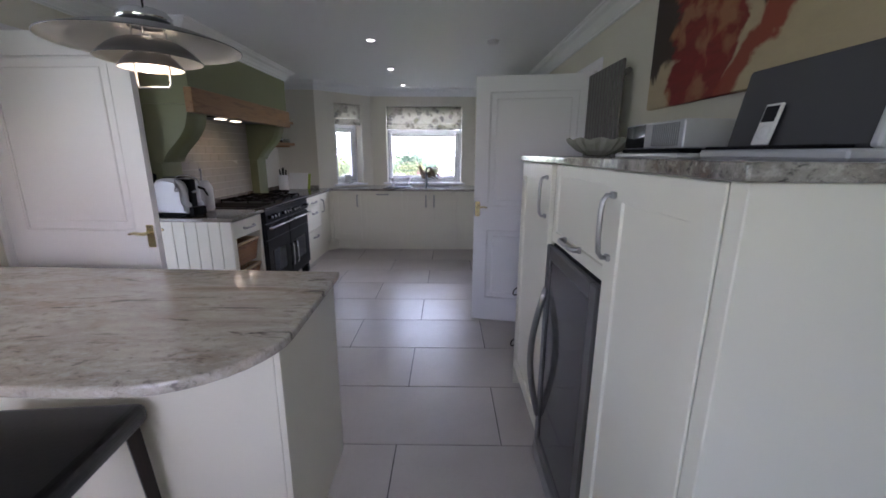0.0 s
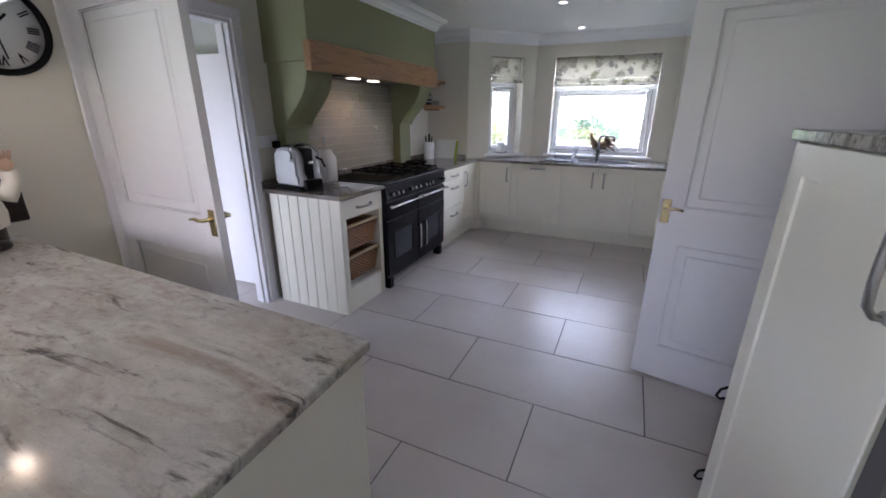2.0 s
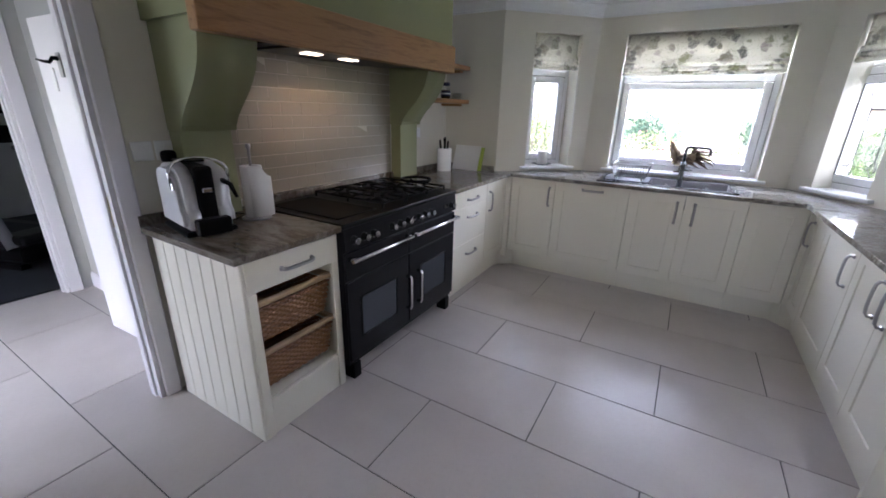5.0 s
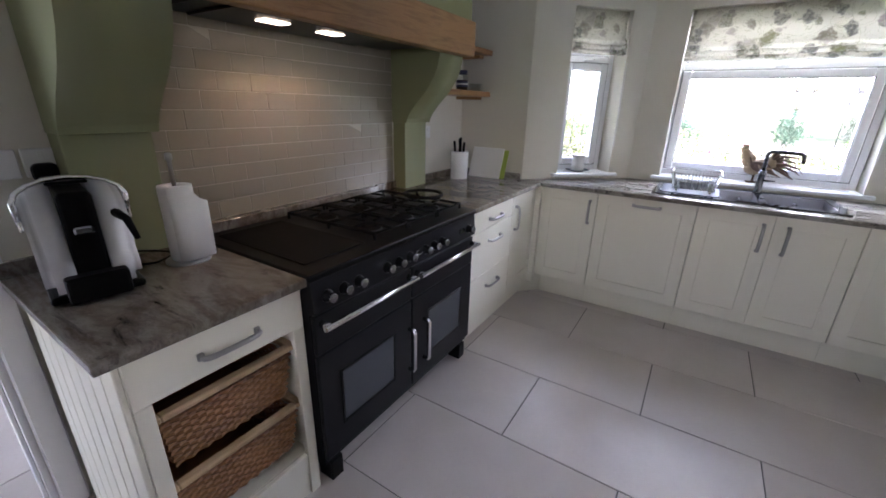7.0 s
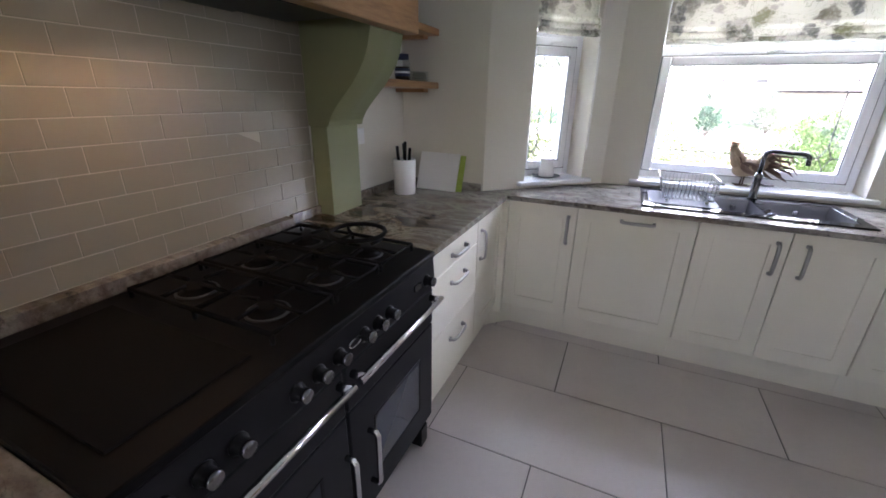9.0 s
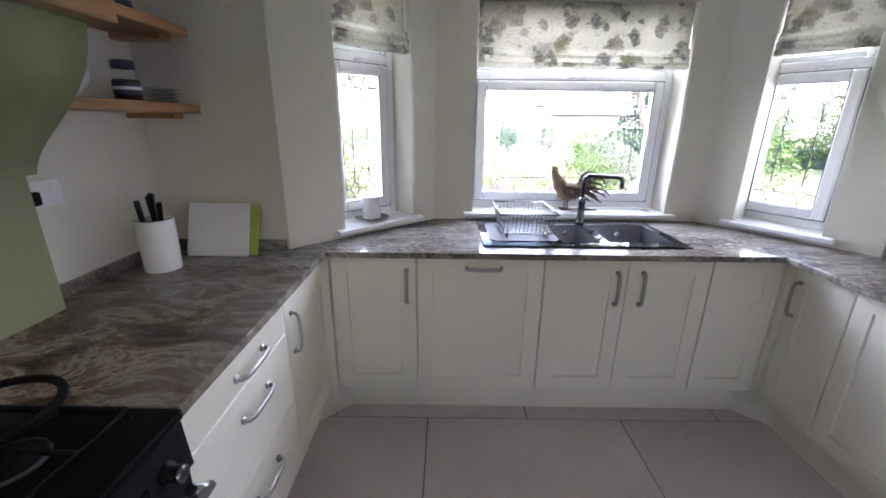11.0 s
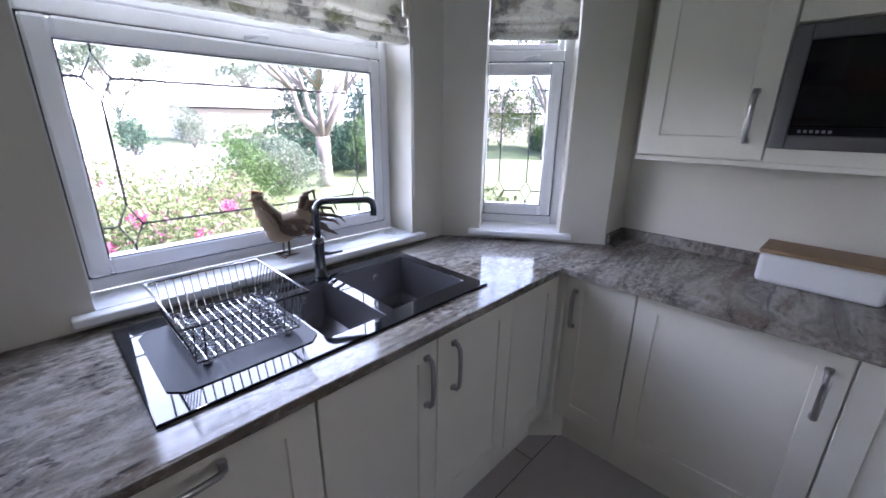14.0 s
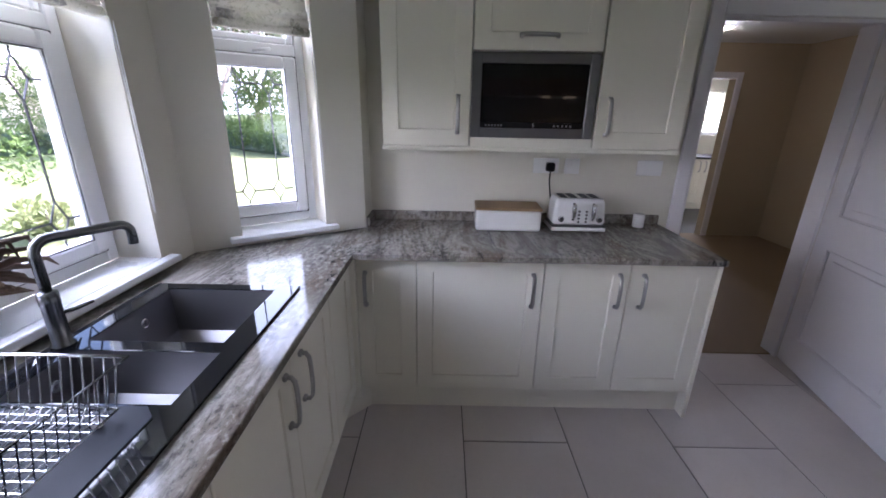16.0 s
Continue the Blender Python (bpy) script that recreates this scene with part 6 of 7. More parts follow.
for a, b in zip(rings, rings[1:]):
    for k in range(seg):
        bm.faces.new((a[k], a[(k + 1) % seg], b[(k + 1) % seg], b[k]))
bmesh.ops.remove_doubles(bm, verts=bm.verts, dist=0.0001)
solid("glass_bowl", finish(bm), CUTGLASS, "shallow pressed glass bowl with scalloped rim", "bowl", m=pose(1.56, 3.78, 1.420))
md = thing("music_system", pose(1.60, 3.60, 1.420, 0, 0, -90), "silver and black compact music system", "stereo")
part("base", box((-0.03, -0.02, 0.0), (0.45, 0.25, 0.014), 0.003), WHITE, md)
part("tray", box((-0.01, 0.0, 0.0142), (0.43, 0.25, 0.03), 0.004), BLACK, md)
part("body", box((0.0, 0.01, 0.0302), (0.42, 0.24, 0.125), 0.006, 2), SILVER, md)
part("display", box((0.0, 0.0085, 0.034), (0.16, 0.0098, 0.12)), DARKGLASS, md)
GRILLE = painted("grille_grey", (0.26, 0.26, 0.27), 0.5, 0.03, 0.03)
for k in range(14):
    part("grille_bar", box((0.22 + k * 0.013, 0.007, 0.038), (0.225 + k * 0.013, 0.0098, 0.116)), GRILLE, md)
GREYC = painted("grey_cloth", (0.07, 0.068, 0.072), 0.8, 0.05, 0.4, 300)
sp = thing("speaker_dock", pose(1.60, 2.985, 1.420, 0, 0, -90), "grey speaker dock with silver ends", "speaker")
part("foot", box((0.0, -0.05, 0.0), (0.43, 0.12, 0.022), 0.005), SILVER, sp)
part("front", moved(box((0.0, 0.0, 0.0), (0.40, 0.06, 0.21), 0.01, 2), pose(0, 0.02, 0.022, -10, 0, 0)), GREYC, sp, "dark grey cloth front")
part("end_cap", moved(box((0.4005, -0.012, 0.0), (0.425, 0.07, 0.215), 0.008, 2), pose(0, 0.02, 0.022, -10, 0, 0)), SILVER, sp)
part("ledge", box((0.02, -0.05, 0.0222), (0.38, 0.012, 0.03), 0.003), BLACK, sp)
mp = thing("music_player", pose(1.612, 2.865, 1.451, -14, 0, -90), "small white portable music player in the dock", "music player")
part("body", box((0.0, -0.012, 0.0), (0.052, -0.004, 0.10), 0.003, 2), WHITE, mp)
part("screen", box((0.006, -0.0135, 0.055), (0.046, -0.0122, 0.093)), ANTHRACITE, mp)
part("wheel", moved(lathe([(0.007, 0.0005), (0.017, 0.0008), (0.017, 0)], 24), Matrix.Translation((0.026, -0.0122, 0.03)) @ pose(0, 0, 0, 90, 0, 0)), PLASTIC, mp)


def canvas():
    """Red and ochre flower shapes over a dark brown and cream ground."""
    m, nt, b = material("painted_canvas", (0.2, 0.06, 0.03), 0.7)
    v = coords(nt)
    sep = nt.nodes.new("ShaderNodeSeparateXYZ")
    nt.links.new(v, sep.inputs[0])

    def calc(op, a, c):
        n = nt.nodes.new("ShaderNodeMath")
        n.operation = op
        for k, val in enumerate((a, c)):
            if isinstance(val, float):
                n.inputs[k].default_value = val
            else:
                nt.links.new(val, n.inputs[k])
        return n.outputs[0]

    big, fine = noise_tex(nt, v, 4.5, 5, 0.55, 0.6), noise_tex(nt, coords(nt, (1.0, 1.0, 3.0), (0, 35, 0)), 9, 6, 0.65, 0.8)
    lobes = noise_tex(nt, v, 7.5, 3, 0.45, 0.3)
    x, z = sep.outputs[0], sep.outputs[2]
    wob = calc("MULTIPLY", calc("SUBTRACT", big, 0.5), 0.55)
    high = calc("ADD", calc("SUBTRACT", z, calc("MULTIPLY", x, 0.22)), wob)
    c = mix(nt, (0.42, 0.33, 0.22), (0.52, 0.44, 0.27), fine)
    c = mix(nt, c, (0.035, 0.022, 0.018), ramp(nt, high, [(0.13, (0, 0, 0)), (0.17, (0.95, 0.95, 0.95))]))
    mid = calc("ABSOLUTE", calc("SUBTRACT", calc("ADD", x, wob), 0.42), 0.0)
    red = mix(nt, (0.30, 0.035, 0.03), (0.12, 0.02, 0.015), fine)
    red = mix(nt, red, (0.36, 0.17, 0.08), ramp(nt, calc("ADD", lobes, calc("MULTIPLY", z, 0.35)), [(0.58, (0, 0, 0)), (0.70, (0.9, 0.9, 0.9))]))
    c = mix(nt, c, red, ramp(nt, mid, [(0.20, (1, 1, 1)), (0.235, (0, 0, 0))]))
    sweep = calc("ABSOLUTE", calc("SUBTRACT", calc("ADD", calc("SUBTRACT", x, calc("MULTIPLY", z, 0.9)), calc("MULTIPLY", wob, 0.5)), 0.62), 0.0)
    c = mix(nt, c, (0.26, 0.045, 0.025), ramp(nt, sweep, [(0.055, (0.95, 0.95, 0.95)), (0.085, (0, 0, 0))]))
    nt.links.new(c, b.inputs["Base Color"])
    bump(nt, b, noise_tex(nt, v, 400, 2), 0.3, 0.0006)
    return m


solid("canvas_painting", box((0, -0.035, 0), (1.75, -0.002, 0.62), 0.004), canvas(), "red, brown and cream canvas painting of flowers", "painting", m=pose(E, 4.10, 1.66, 0, 0, -90))
rd = thing("radiator", pose(1.885, 4.92, 0.35, 0, 0, -90), "tall anthracite vertical column radiator", "radiator")
RADP = painted("radiator_grey", (0.13, 0.12, 0.115), 0.35, 0.04, 0.05, 60, 0.3)
for i in range(11):
    bm = finish(add_box(bmesh.new(), (i * 0.053, -0.02, 0.0), (i * 0.053 + 0.047, 0.0, 1.63), 0.008, 2))
    part("column", bm, RADP, rd)
for z in (0.06, 1.56):
    part("header", tube([(0.0, 0.02, z), (0.58, 0.02, z)], 0.018, 10), RADP, rd)
    part("bracket", tube([(0.05, 0.02, z), (0.05, 0.063, z)], 0.012, 8), RADP, rd)

# ---- bar stool ----
LEATHER = painted("black_leather", (0.012, 0.011, 0.012), 0.38, 0.2, 0.5, 90)
DARKWOOD = wood("dark_stained_wood", (0.03, 0.022, 0.018), (0.012, 0.009, 0.008), "Z", 0.4)
bs = thing("bar_stool", pose(-0.25, 2.66, 0, 0, 0, 6), "black leather bar stool with dark wooden legs", "bar stool")
part("seat", box((-0.21, -0.2, 0.63), (0.21, 0.2, 0.70), 0.03, 4), LEATHER, bs)
for sx in (-1, 1):
    for sy in (-1, 1):
        part("leg", tube([(sx * 0.17, sy * 0.16, 0.632), (sx * 0.20, sy * 0.20, 0.0)], [0.026, 0.019], 4), DARKWOOD, bs)
    part("stretcher", tube([(sx * 0.188, -0.185, 0.24), (sx * 0.188, 0.185, 0.24)], 0.013, 6), DARKWOOD, bs)
for sy in (-1, 1):
    part("footrest", tube([(-0.186, sy * 0.187, 0.28), (0.186, sy * 0.187, 0.28)], 0.013, 6), DARKWOOD, bs)

# ---- hall and gym to the west ----
HALLX = -3.55
HALLP = painted("hall_grey_paint", (0.50, 0.50, 0.47), 0.75, 0.02, 0.1)
wall("wall_hall_north", (HALLX, 5.25), (W - 0.12, 5.25), 0.12, H, (), HALLP, "pale grey painted hall wall")
wall("wall_hall_west", (HALLX, 3.4), (HALLX, 5.25), 0.12, H, [(0.86, 1.68, 0.0, 2.02)], HALLP, "pale grey painted hall wall")
wall("wall_hall_south", (W - 0.12, 3.4), (HALLX, 3.4), 0.12, H, [(0.35, 1.45, 0.10, 2.05)])
solid("ceiling_hall", box((HALLX - 0.12, 3.28, H), (W - 0.2, 5.37, H + 0.1)), CEIL, "white painted hall ceiling", "ceiling", "structure")
w5 = thing("window_5", pose(HALLX + 0.38, 3.4, 0), "glazed white garden door lighting the hall", "window", "", "structure")
part("window_frame", finish(frame_ring(bmesh.new(), 0.0, 1.10, 0.10, 2.05, -0.09, -0.03, 0.08)), UPVC, w5)
g5 = part("pane", box((0.08, -0.065, 0.18), (1.02, -0.06, 1.97)), GLASS, w5)
g5.visible_shadow = False
fr = thing("doorframe_3", pose(0, 0, 0), "white gloss painted door frame to the gym", "door frame", "", "structure")
part("lining", finish(lining(bmesh.new(), HALLX - 0.12, HALLX, 4.26, 5.08, 2.02)), GLOSS, fr)
part("architrave", finish(architrave(bmesh.new(), HALLX, 1, 4.26, 5.08, 2.02, 0.085, 0.022)), GLOSS, fr)
solid("baseboard", sweep_inside([(W - 0.12, 5.25), (HALLX, 5.25)], SKIRT, False), GLOSS, "white painted skirting board", "skirting", "structure")
cd = thing("door_3", pose(-1.84, 5.06, 0.012, 0, 0, 182.5), "flat white cupboard door standing open by the hall wall", "door", "", "structure")
part("leaf", box((0, -0.035, 0.0), (0.80, 0.0, 1.865), 0.003), GLOSS, cd)
hk = part("coat_hook", tube([(0.53, 0.0, 1.66), (0.53, 0.03, 1.66), (0.53, 0.045, 1.64), (0.58, 0.055, 1.645), (0.63, 0.06, 1.655)], [0.012, 0.01, 0.009, 0.007, 0.005], 8), BLACK, cd, "black metal coat hook")
part("hook_plate", box((0.51, 0.0005, 1.57), (0.55, 0.008, 1.69), 0.004), STEEL, hk)
part("latch_plate", box((0.62, 0.0005, 1.50), (0.66, 0.008, 1.62), 0.003), PLASTIC, cd)
sw5 = socket_plate(pose(-2.80, 5.25, 0.20), 0.086, "white wall socket above the hall skirting")
MAT = painted("doormat_fibre", (0.05, 0.048, 0.05), 0.95, 0.2, 0.8, 300)
dm = thing("doormat", pose(-3.2, 3.56, 0.0005), "dark grey ribbed doormat on the tiled floor", "doormat")
part("backing", box((0, 0, 0), (0.60, 0.88, 0.006), 0.002), MAT, dm)
MATL = painted("doormat_rib", (0.14, 0.135, 0.135), 0.95, 0.2, 0.8, 300)
for i in range(17):
    part("rib", box((0.03 + i * 0.033, 0.03, 0.0062), (0.048 + i * 0.033, 0.85, 0.011), 0.003), MATL, dm)
GREYW = painted("gym_wall_paint", (0.45, 0.45, 0.45), 0.8, 0.02, 0.1)
wall("wall_gym_west", (-6.9, 2.9), (-6.9, 6.7), 0.12, H, [(0.3, 1.2, 1.0, 2.0)], GREYW, "pale grey gym wall")
wall("wall_gym_north", (-6.9, 6.7), (HALLX - 0.12, 6.7), 0.12, H, (), GREYW, "pale grey gym wall")
wall("wall_gym_east", (HALLX - 0.12, 6.7), (HALLX - 0.12, 5.38), 0.10, H, (), GREYW, "pale grey gym wall")
wall("wall_gym_south", (HALLX - 0.12, 2.9), (-6.9, 2.9), 0.12, H, (), GREYW, "pale grey gym wall")
solid("ceiling_gym", box((-7.0, 2.8, H), (HALLX - 0.125, 6.8, H + 0.1)), CEIL, "white painted gym ceiling", "ceiling", "structure")
RUBBER = painted("gym_rubber", (0.018, 0.018, 0.02), 0.8, 0.1, 0.4, 150)
solid("gym_mat", box((-6.88, 2.92, 0.0), (HALLX - 0.16, 6.68, 0.012)), RUBBER, "black rubber gym floor matting", "floor mat")
tv = thing("television", pose(-6.895, 5.55, 1.30, 0, 0, 90), "black flat television on the gym wall", "television")
part("casing", box((0, -0.05, 0), (0.75, -0.002, 0.45), 0.006), BLACK, tv)
part("screen", box((0.02, -0.0525, 0.025), (0.73, -0.0505, 0.43)), DARKGLASS, tv)
GREYM = painted("treadmill_grey", (0.35, 0.36, 0.38), 0.4, 0.04, 0.05)
tm = thing("treadmill", pose(-5.2, 5.15, 0.012, 0, 0, 20), "black and grey folding treadmill", "treadmill")
part("deck", box((-0.9, -0.38, 0.05), (0.75, 0.38, 0.20), 0.03, 2), BLACK, tm)
part("belt", box((-0.85, -0.25, 0.2005), (0.55, 0.25, 0.206)), RUBBER, tm)
part("motor_cover", box((0.45, -0.36, 0.2065), (0.75, 0.36, 0.30), 0.05, 3), ANTHRACITE, tm)
for sy in (-0.36, 0.36):
    part("upright", tube([(0.62, sy, 0.19), (0.30, sy, 1.10)], [0.045, 0.035], 8), GREYM, tm)
    part("handrail", tube([(0.30, sy, 1.08), (0.02, sy, 1.06), (-0.12, sy, 0.98)], 0.024, 8), BLACK, tm)
    part("foot", box((-0.8, sy - 0.04, 0.0), (0.7, sy + 0.04, 0.05)), BLACK, tm)
part("console", moved(box((-0.10, -0.38, -0.02), (0.10, 0.38, 0.06), 0.02, 2), pose(0.30, 0, 1.13, 0, -35, 0)), BLACK, tm)
part("screen", moved(box((-0.08, -0.15, 0.0605), (0.08, 0.15, 0.064)), pose(0.30, 0, 1.13, 0, -35, 0)), DARKGLASS, tm)

# ---- hall and utility to the east ----
CARPET = painted("beige_carpet", (0.26, 0.19, 0.11), 0.95, 0.1, 0.8, 300)
BEIGE = painted("hall_beige_paint", (0.45, 0.37, 0.25), 0.8, 0.03, 0.1)
X0 = E + 0.12
wall("wall_east_hall_north", (X0, 6.2), (4.9, 6.2), 0.12, H, (), BEIGE, "beige painted hall wall")
wall("wall_east_hall_east", (4.9, 6.2), (4.9, 2.9), 0.12, H, [(1.75, 2.5, 0.0, 2.0)], BEIGE, "beige painted hall wall")
wall("wall_east_hall_south", (4.9, 2.9), (X0, 2.9), 0.12, H, (), BEIGE, "beige painted hall wall")
solid("ceiling_east_hall", box((X0 + 0.005, 1.55, H), (7.35, 6.4, H + 0.1)), CEIL, "white painted hall ceiling", "ceiling", "structure")
solid("carpet", box((E + 0.03, 2.91, -0.0035), (4.99, 6.19, 0.006)), CARPET, "brown hall carpet", "carpet", "structure")
hall_door = thing("door_4", pose(3.3, 2.905, 0.008), "white hall door, closed", "door", "", "structure")
part("leaf", box((0, 0.0, 0), (0.80, 0.03, 1.98), 0.003), GLOSS, hall_door)
part("architrave", finish(frame_ring(bmesh.new(), -0.08, 0.88, -0.006, 2.06, 0.0, 0.02, 0.075)), GLOSS, hall_door)
hl = thing("ceiling_lamp", pose(4.0, 4.6, H), "flush white ceiling lamp in the hall, lit", "ceiling lamp")
part("base", lathe([(0, -0.001), (0.15, -0.001), (0.15, -0.014), (0, -0.014)], 32), WHITE, hl)
part("diffuser", lathe([(0.14, -0.0142), (0.135, -0.03), (0.09, -0.045), (0, -0.05)], 32), glow("lamp_diffuser", (1.0, 0.9, 0.74), 0.35), hl, "glowing opal diffuser")
hall_bulb = bpy.data.lights.new("hall_bulb", "POINT")
hall_bulb.energy, hall_bulb.color, hall_bulb.shadow_soft_size = 0.8, (1.0, 0.9, 0.74), 0.06
new("hall_bulb", hall_bulb).location = (4.0, 4.6, H - 0.12)
fr = thing("doorframe_4", pose(0, 0, 0), "white gloss painted door frame", "door frame", "", "structure")
part("architrave", finish(architrave(bmesh.new(), 4.9, -1, 3.70, 4.45, 2.0)), GLOSS, fr)
wall("wall_utility_north", (5.02, 5.2), (7.2, 5.2), 0.12, H)
wall("wall_utility_east", (7.2, 5.2), (7.2, 1.7), 0.12, H, [(2.0, 3.0, 1.25, 2.0)])
wall("wall_utility_south", (7.2, 1.7), (5.02, 1.7), 0.12, H)
wall("wall_utility_west", (5.02, 1.7), (5.02, 2.78), 0.12, H)
w6 = thing("window_6", pose(7.2, 3.2, 0, 0, 0, -90), "white utility room window with a half-drawn blind", "window", "", "structure")
part("window_frame", finish(frame_ring(bmesh.new(), 0.0, 1.0, 1.25, 2.0, 0.04, 0.1, 0.06)), UPVC, w6)
part("blind", box((0.01, 0.0, 1.60), (0.99, 0.03, 1.995), 0.01), FABRIC, w6)
cabinet("base_cabinet", pose(6.6, 3.3, 0, 0, 0, -90), 1.0, 0.59, 0.12, 0.88, [(0, 0.5, 0.12, 0.88, (0.45, 0.75, False)), (0.5, 1.0, 0.12, 0.88, (0.55, 0.75, False))], "white utility room base cabinet", group="utility cabinets")
solid("worktop", box((6.56, 2.28, 0.881), (7.195, 3.32, 0.915), 0.004), ANTHRACITE, "dark utility room worktop", "worktop")

# unseen slab added over the house; its south overhang blocks the sun
solid("roof", box((-7.4, -1.7, 2.53), (7.6, 8.8, 2.68), 0.01), GREYW, "unseen flat grey roof slab, added to keep sun off hall and south windows", "roof", "structure")

# ---- garden ----
def grass_mat():
    m, nt, b = material("lawn", (0.09, 0.13, 0.035), 0.95)
    v = coords(nt)
    a, f = noise_tex(nt, v, 0.35, 5), noise_tex(nt, v, 22, 5, 0.7)
    c = ramp(nt, a, [(0.3, (0.12, 0.16, 0.06)), (0.7, (0.22, 0.235, 0.11))])
    c = mix(nt, c, (0.09, 0.12, 0.045), f)
    nt.links.new(c, b.inputs["Base Color"])
    bump(nt, b, f, 0.6, 0.02)
    return m


def leaf_mat(name, a, b_):
    m, nt, b = material(name, a, 0.55)
    g = nt.nodes.new("ShaderNodeNewGeometry")
    c = ramp(nt, g.outputs["Random Per Island"], [(0.0, a), (0.6, tuple((x + y) / 2 for x, y in zip(a, b_))), (1.0, b_)])
    nt.links.new(c, b.inputs["Base Color"])
    tr, mx = nt.nodes.new("ShaderNodeBsdfTranslucent"), nt.nodes.new("ShaderNodeMixShader")
    nt.links.new(c, tr.inputs[0])
    mx.inputs[0].default_value = 0.4
    nt.links.new(b.outputs[0], mx.inputs[1])
    nt.links.new(tr.outputs[0], mx.inputs[2])
    nt.links.new(mx.outputs[0], nt.nodes["Material Output"].inputs[0])
    return m


LAWN = grass_mat()
GROUND = -0.32
solid("ground", slab([(-400, 8.9), (400, 8.9), (400, 420), (-400, 420)], GROUND - 0.3, GROUND), LAWN, "mown garden lawn running to the distance", "lawn", "structure")
solid("ground", slab([(-400, -400), (400, -400), (400, 8.9), (-400, 8.9)], GROUND - 0.3, GROUND - 0.002), LAWN, "lawn around the house", "lawn", "structure")
GRAVEL = painted("pale_gravel", (0.55, 0.51, 0.46), 0.95, 0.25, 0.8, 30)
solid("drive", slab([(-14, 18.0), (2.0, 18.6), (4.6, 20.5), (7.2, 25.5), (24, 26.5), (24, 38), (4, 39), (-24, 36)], GROUND + 0.001, GROUND + 0.03), GRAVEL, "pale gravel drive across the garden", "drive", "structure")
solid("drive", slab([(9.5, 9.2), (22, 14), (30, 20), (32, 16), (24, 10), (14, 6)], GROUND + 0.001, GROUND + 0.03), GRAVEL, "pale gravel drive beside the house", "drive", "structure")
LEAF = leaf_mat("leaf_green", (0.05, 0.095, 0.025), (0.13, 0.20, 0.055))
LEAF_L = leaf_mat("leaf_lime", (0.13, 0.17, 0.06), (0.30, 0.32, 0.16))
LEAF_D = leaf_mat("conifer_green", (0.022, 0.055, 0.035), (0.07, 0.13, 0.085))
LEAF_G = leaf_mat("leaf_grey_green", (0.10, 0.13, 0.085), (0.24, 0.27, 0.20))
PETAL = leaf_mat("pink_petal", (0.45, 0.08, 0.22), (0.70, 0.25, 0.42))
BARK = wood("bark", (0.24, 0.205, 0.18), (0.10, 0.085, 0.072), "Z", 0.9)
rng = np.random.default_rng(5)


def leaf_mesh(name, blobs, n, size, mats, share=None):
    """Small folded leaves scattered in lumpy clouds; blobs: (x, y, z, rx, ry, rz)."""
    verts, faces, idx = [], [], []
    wts = np.array([b[3] * b[4] + b[3] * b[5] for b in blobs])
    wts = wts / wts.sum()
    pick = rng.choice(len(blobs), n, p=wts)
    for k in range(n):
        x, y, z, rx, ry, rz = blobs[pick[k]]
        d = rng.normal(size=3)
        d /= np.linalg.norm(d)
        rr = rng.uniform(0.55, 1.05) ** 0.6
        c = np.array([x, y, z]) + d * rr * np.array([rx, ry, rz])
        u = rng.normal(size=3)
        u /= np.linalg.norm(u)
        v = np.cross(u, rng.normal(size=3))
        v /= np.linalg.norm(v) + 1e-9
        s = size * rng.uniform(0.6, 1.4)
        b0 = len(verts)
        lift = np.cross(u, v) * s * 0.22
        verts += [tuple(c - u * s), tuple(c + v * s * 0.45 + lift), tuple(c + u * s), tuple(c - v * s * 0.45 + lift)]
        faces += [(b0, b0 + 1, b0 + 2), (b0, b0 + 2, b0 + 3)]
        if share is not None:
            idx += [1 if rng.random() < share else 0] * 2
    me = bpy.data.meshes.new(name)
    me.from_pydata(verts, [], faces)
    for m in mats:
        me.materials.append(m)
    if share is not None:
        me.polygons.foreach_set("material_index", idx)
    return me


def shrub(x, y, r, h, n, size, mats, label, share=None, name="shrub"):
    s = thing(name, pose(x, y, GROUND), label, "shrub")
    blobs = [(r * 0.6 * math.cos(k * 2.4) * (k % 3) / 2, r * 0.6 * math.sin(k * 2.4) * (k % 3) / 2, h * (0.35 + 0.12 * (k % 5)), r * 0.55, r * 0.55, h * 0.33) for k in range(7)]
    lv = new("leaves", leaf_mesh("leaves", blobs, n, size, mats, share))
    lv.parent = s
    bm = bmesh.new()
    for k in range(5):
        a_ = k * 1.3
        add_tube(bm, [(0, 0, 0), (r * 0.3 * math.cos(a_), r * 0.3 * math.sin(a_), h * 0.4), (r * 0.5 * math.cos(a_), r * 0.5 * math.sin(a_), h * 0.8)], [0.03, 0.02, 0.008], 5)
    part("stems", finish(bm), BARK, s)
    return s


shrub(0.35, 11.6, 1.15, 1.35, 9000, 0.028, [LEAF_L, PETAL], "flowering shrub with lime leaves and pink blooms", 0.05)
blooming = bpy.data.objects["shrub"]
blooms = new("blooms", leaf_mesh("blooms", [(-0.95 + 0.24 * k, -0.75 + 0.3 * abs(math.sin(k * 1.7)), 0.75 + 0.30 * math.sin(k * 2.1), 0.07, 0.07, 0.05) for k in range(9)], 900, 0.026, [PETAL]))
blooms.parent = blooming
tagged(blooms, "round clusters of pink petals")
shrub(1.5, 12.9, 1.0, 1.15, 7000, 0.028, [LEAF_L, PETAL], "flowering shrub with lime leaves and pink blooms", 0.04)
shrub(4.25, 16.9, 1.05, 1.3, 6500, 0.032, [LEAF_G], "grey-green rounded garden shrub")
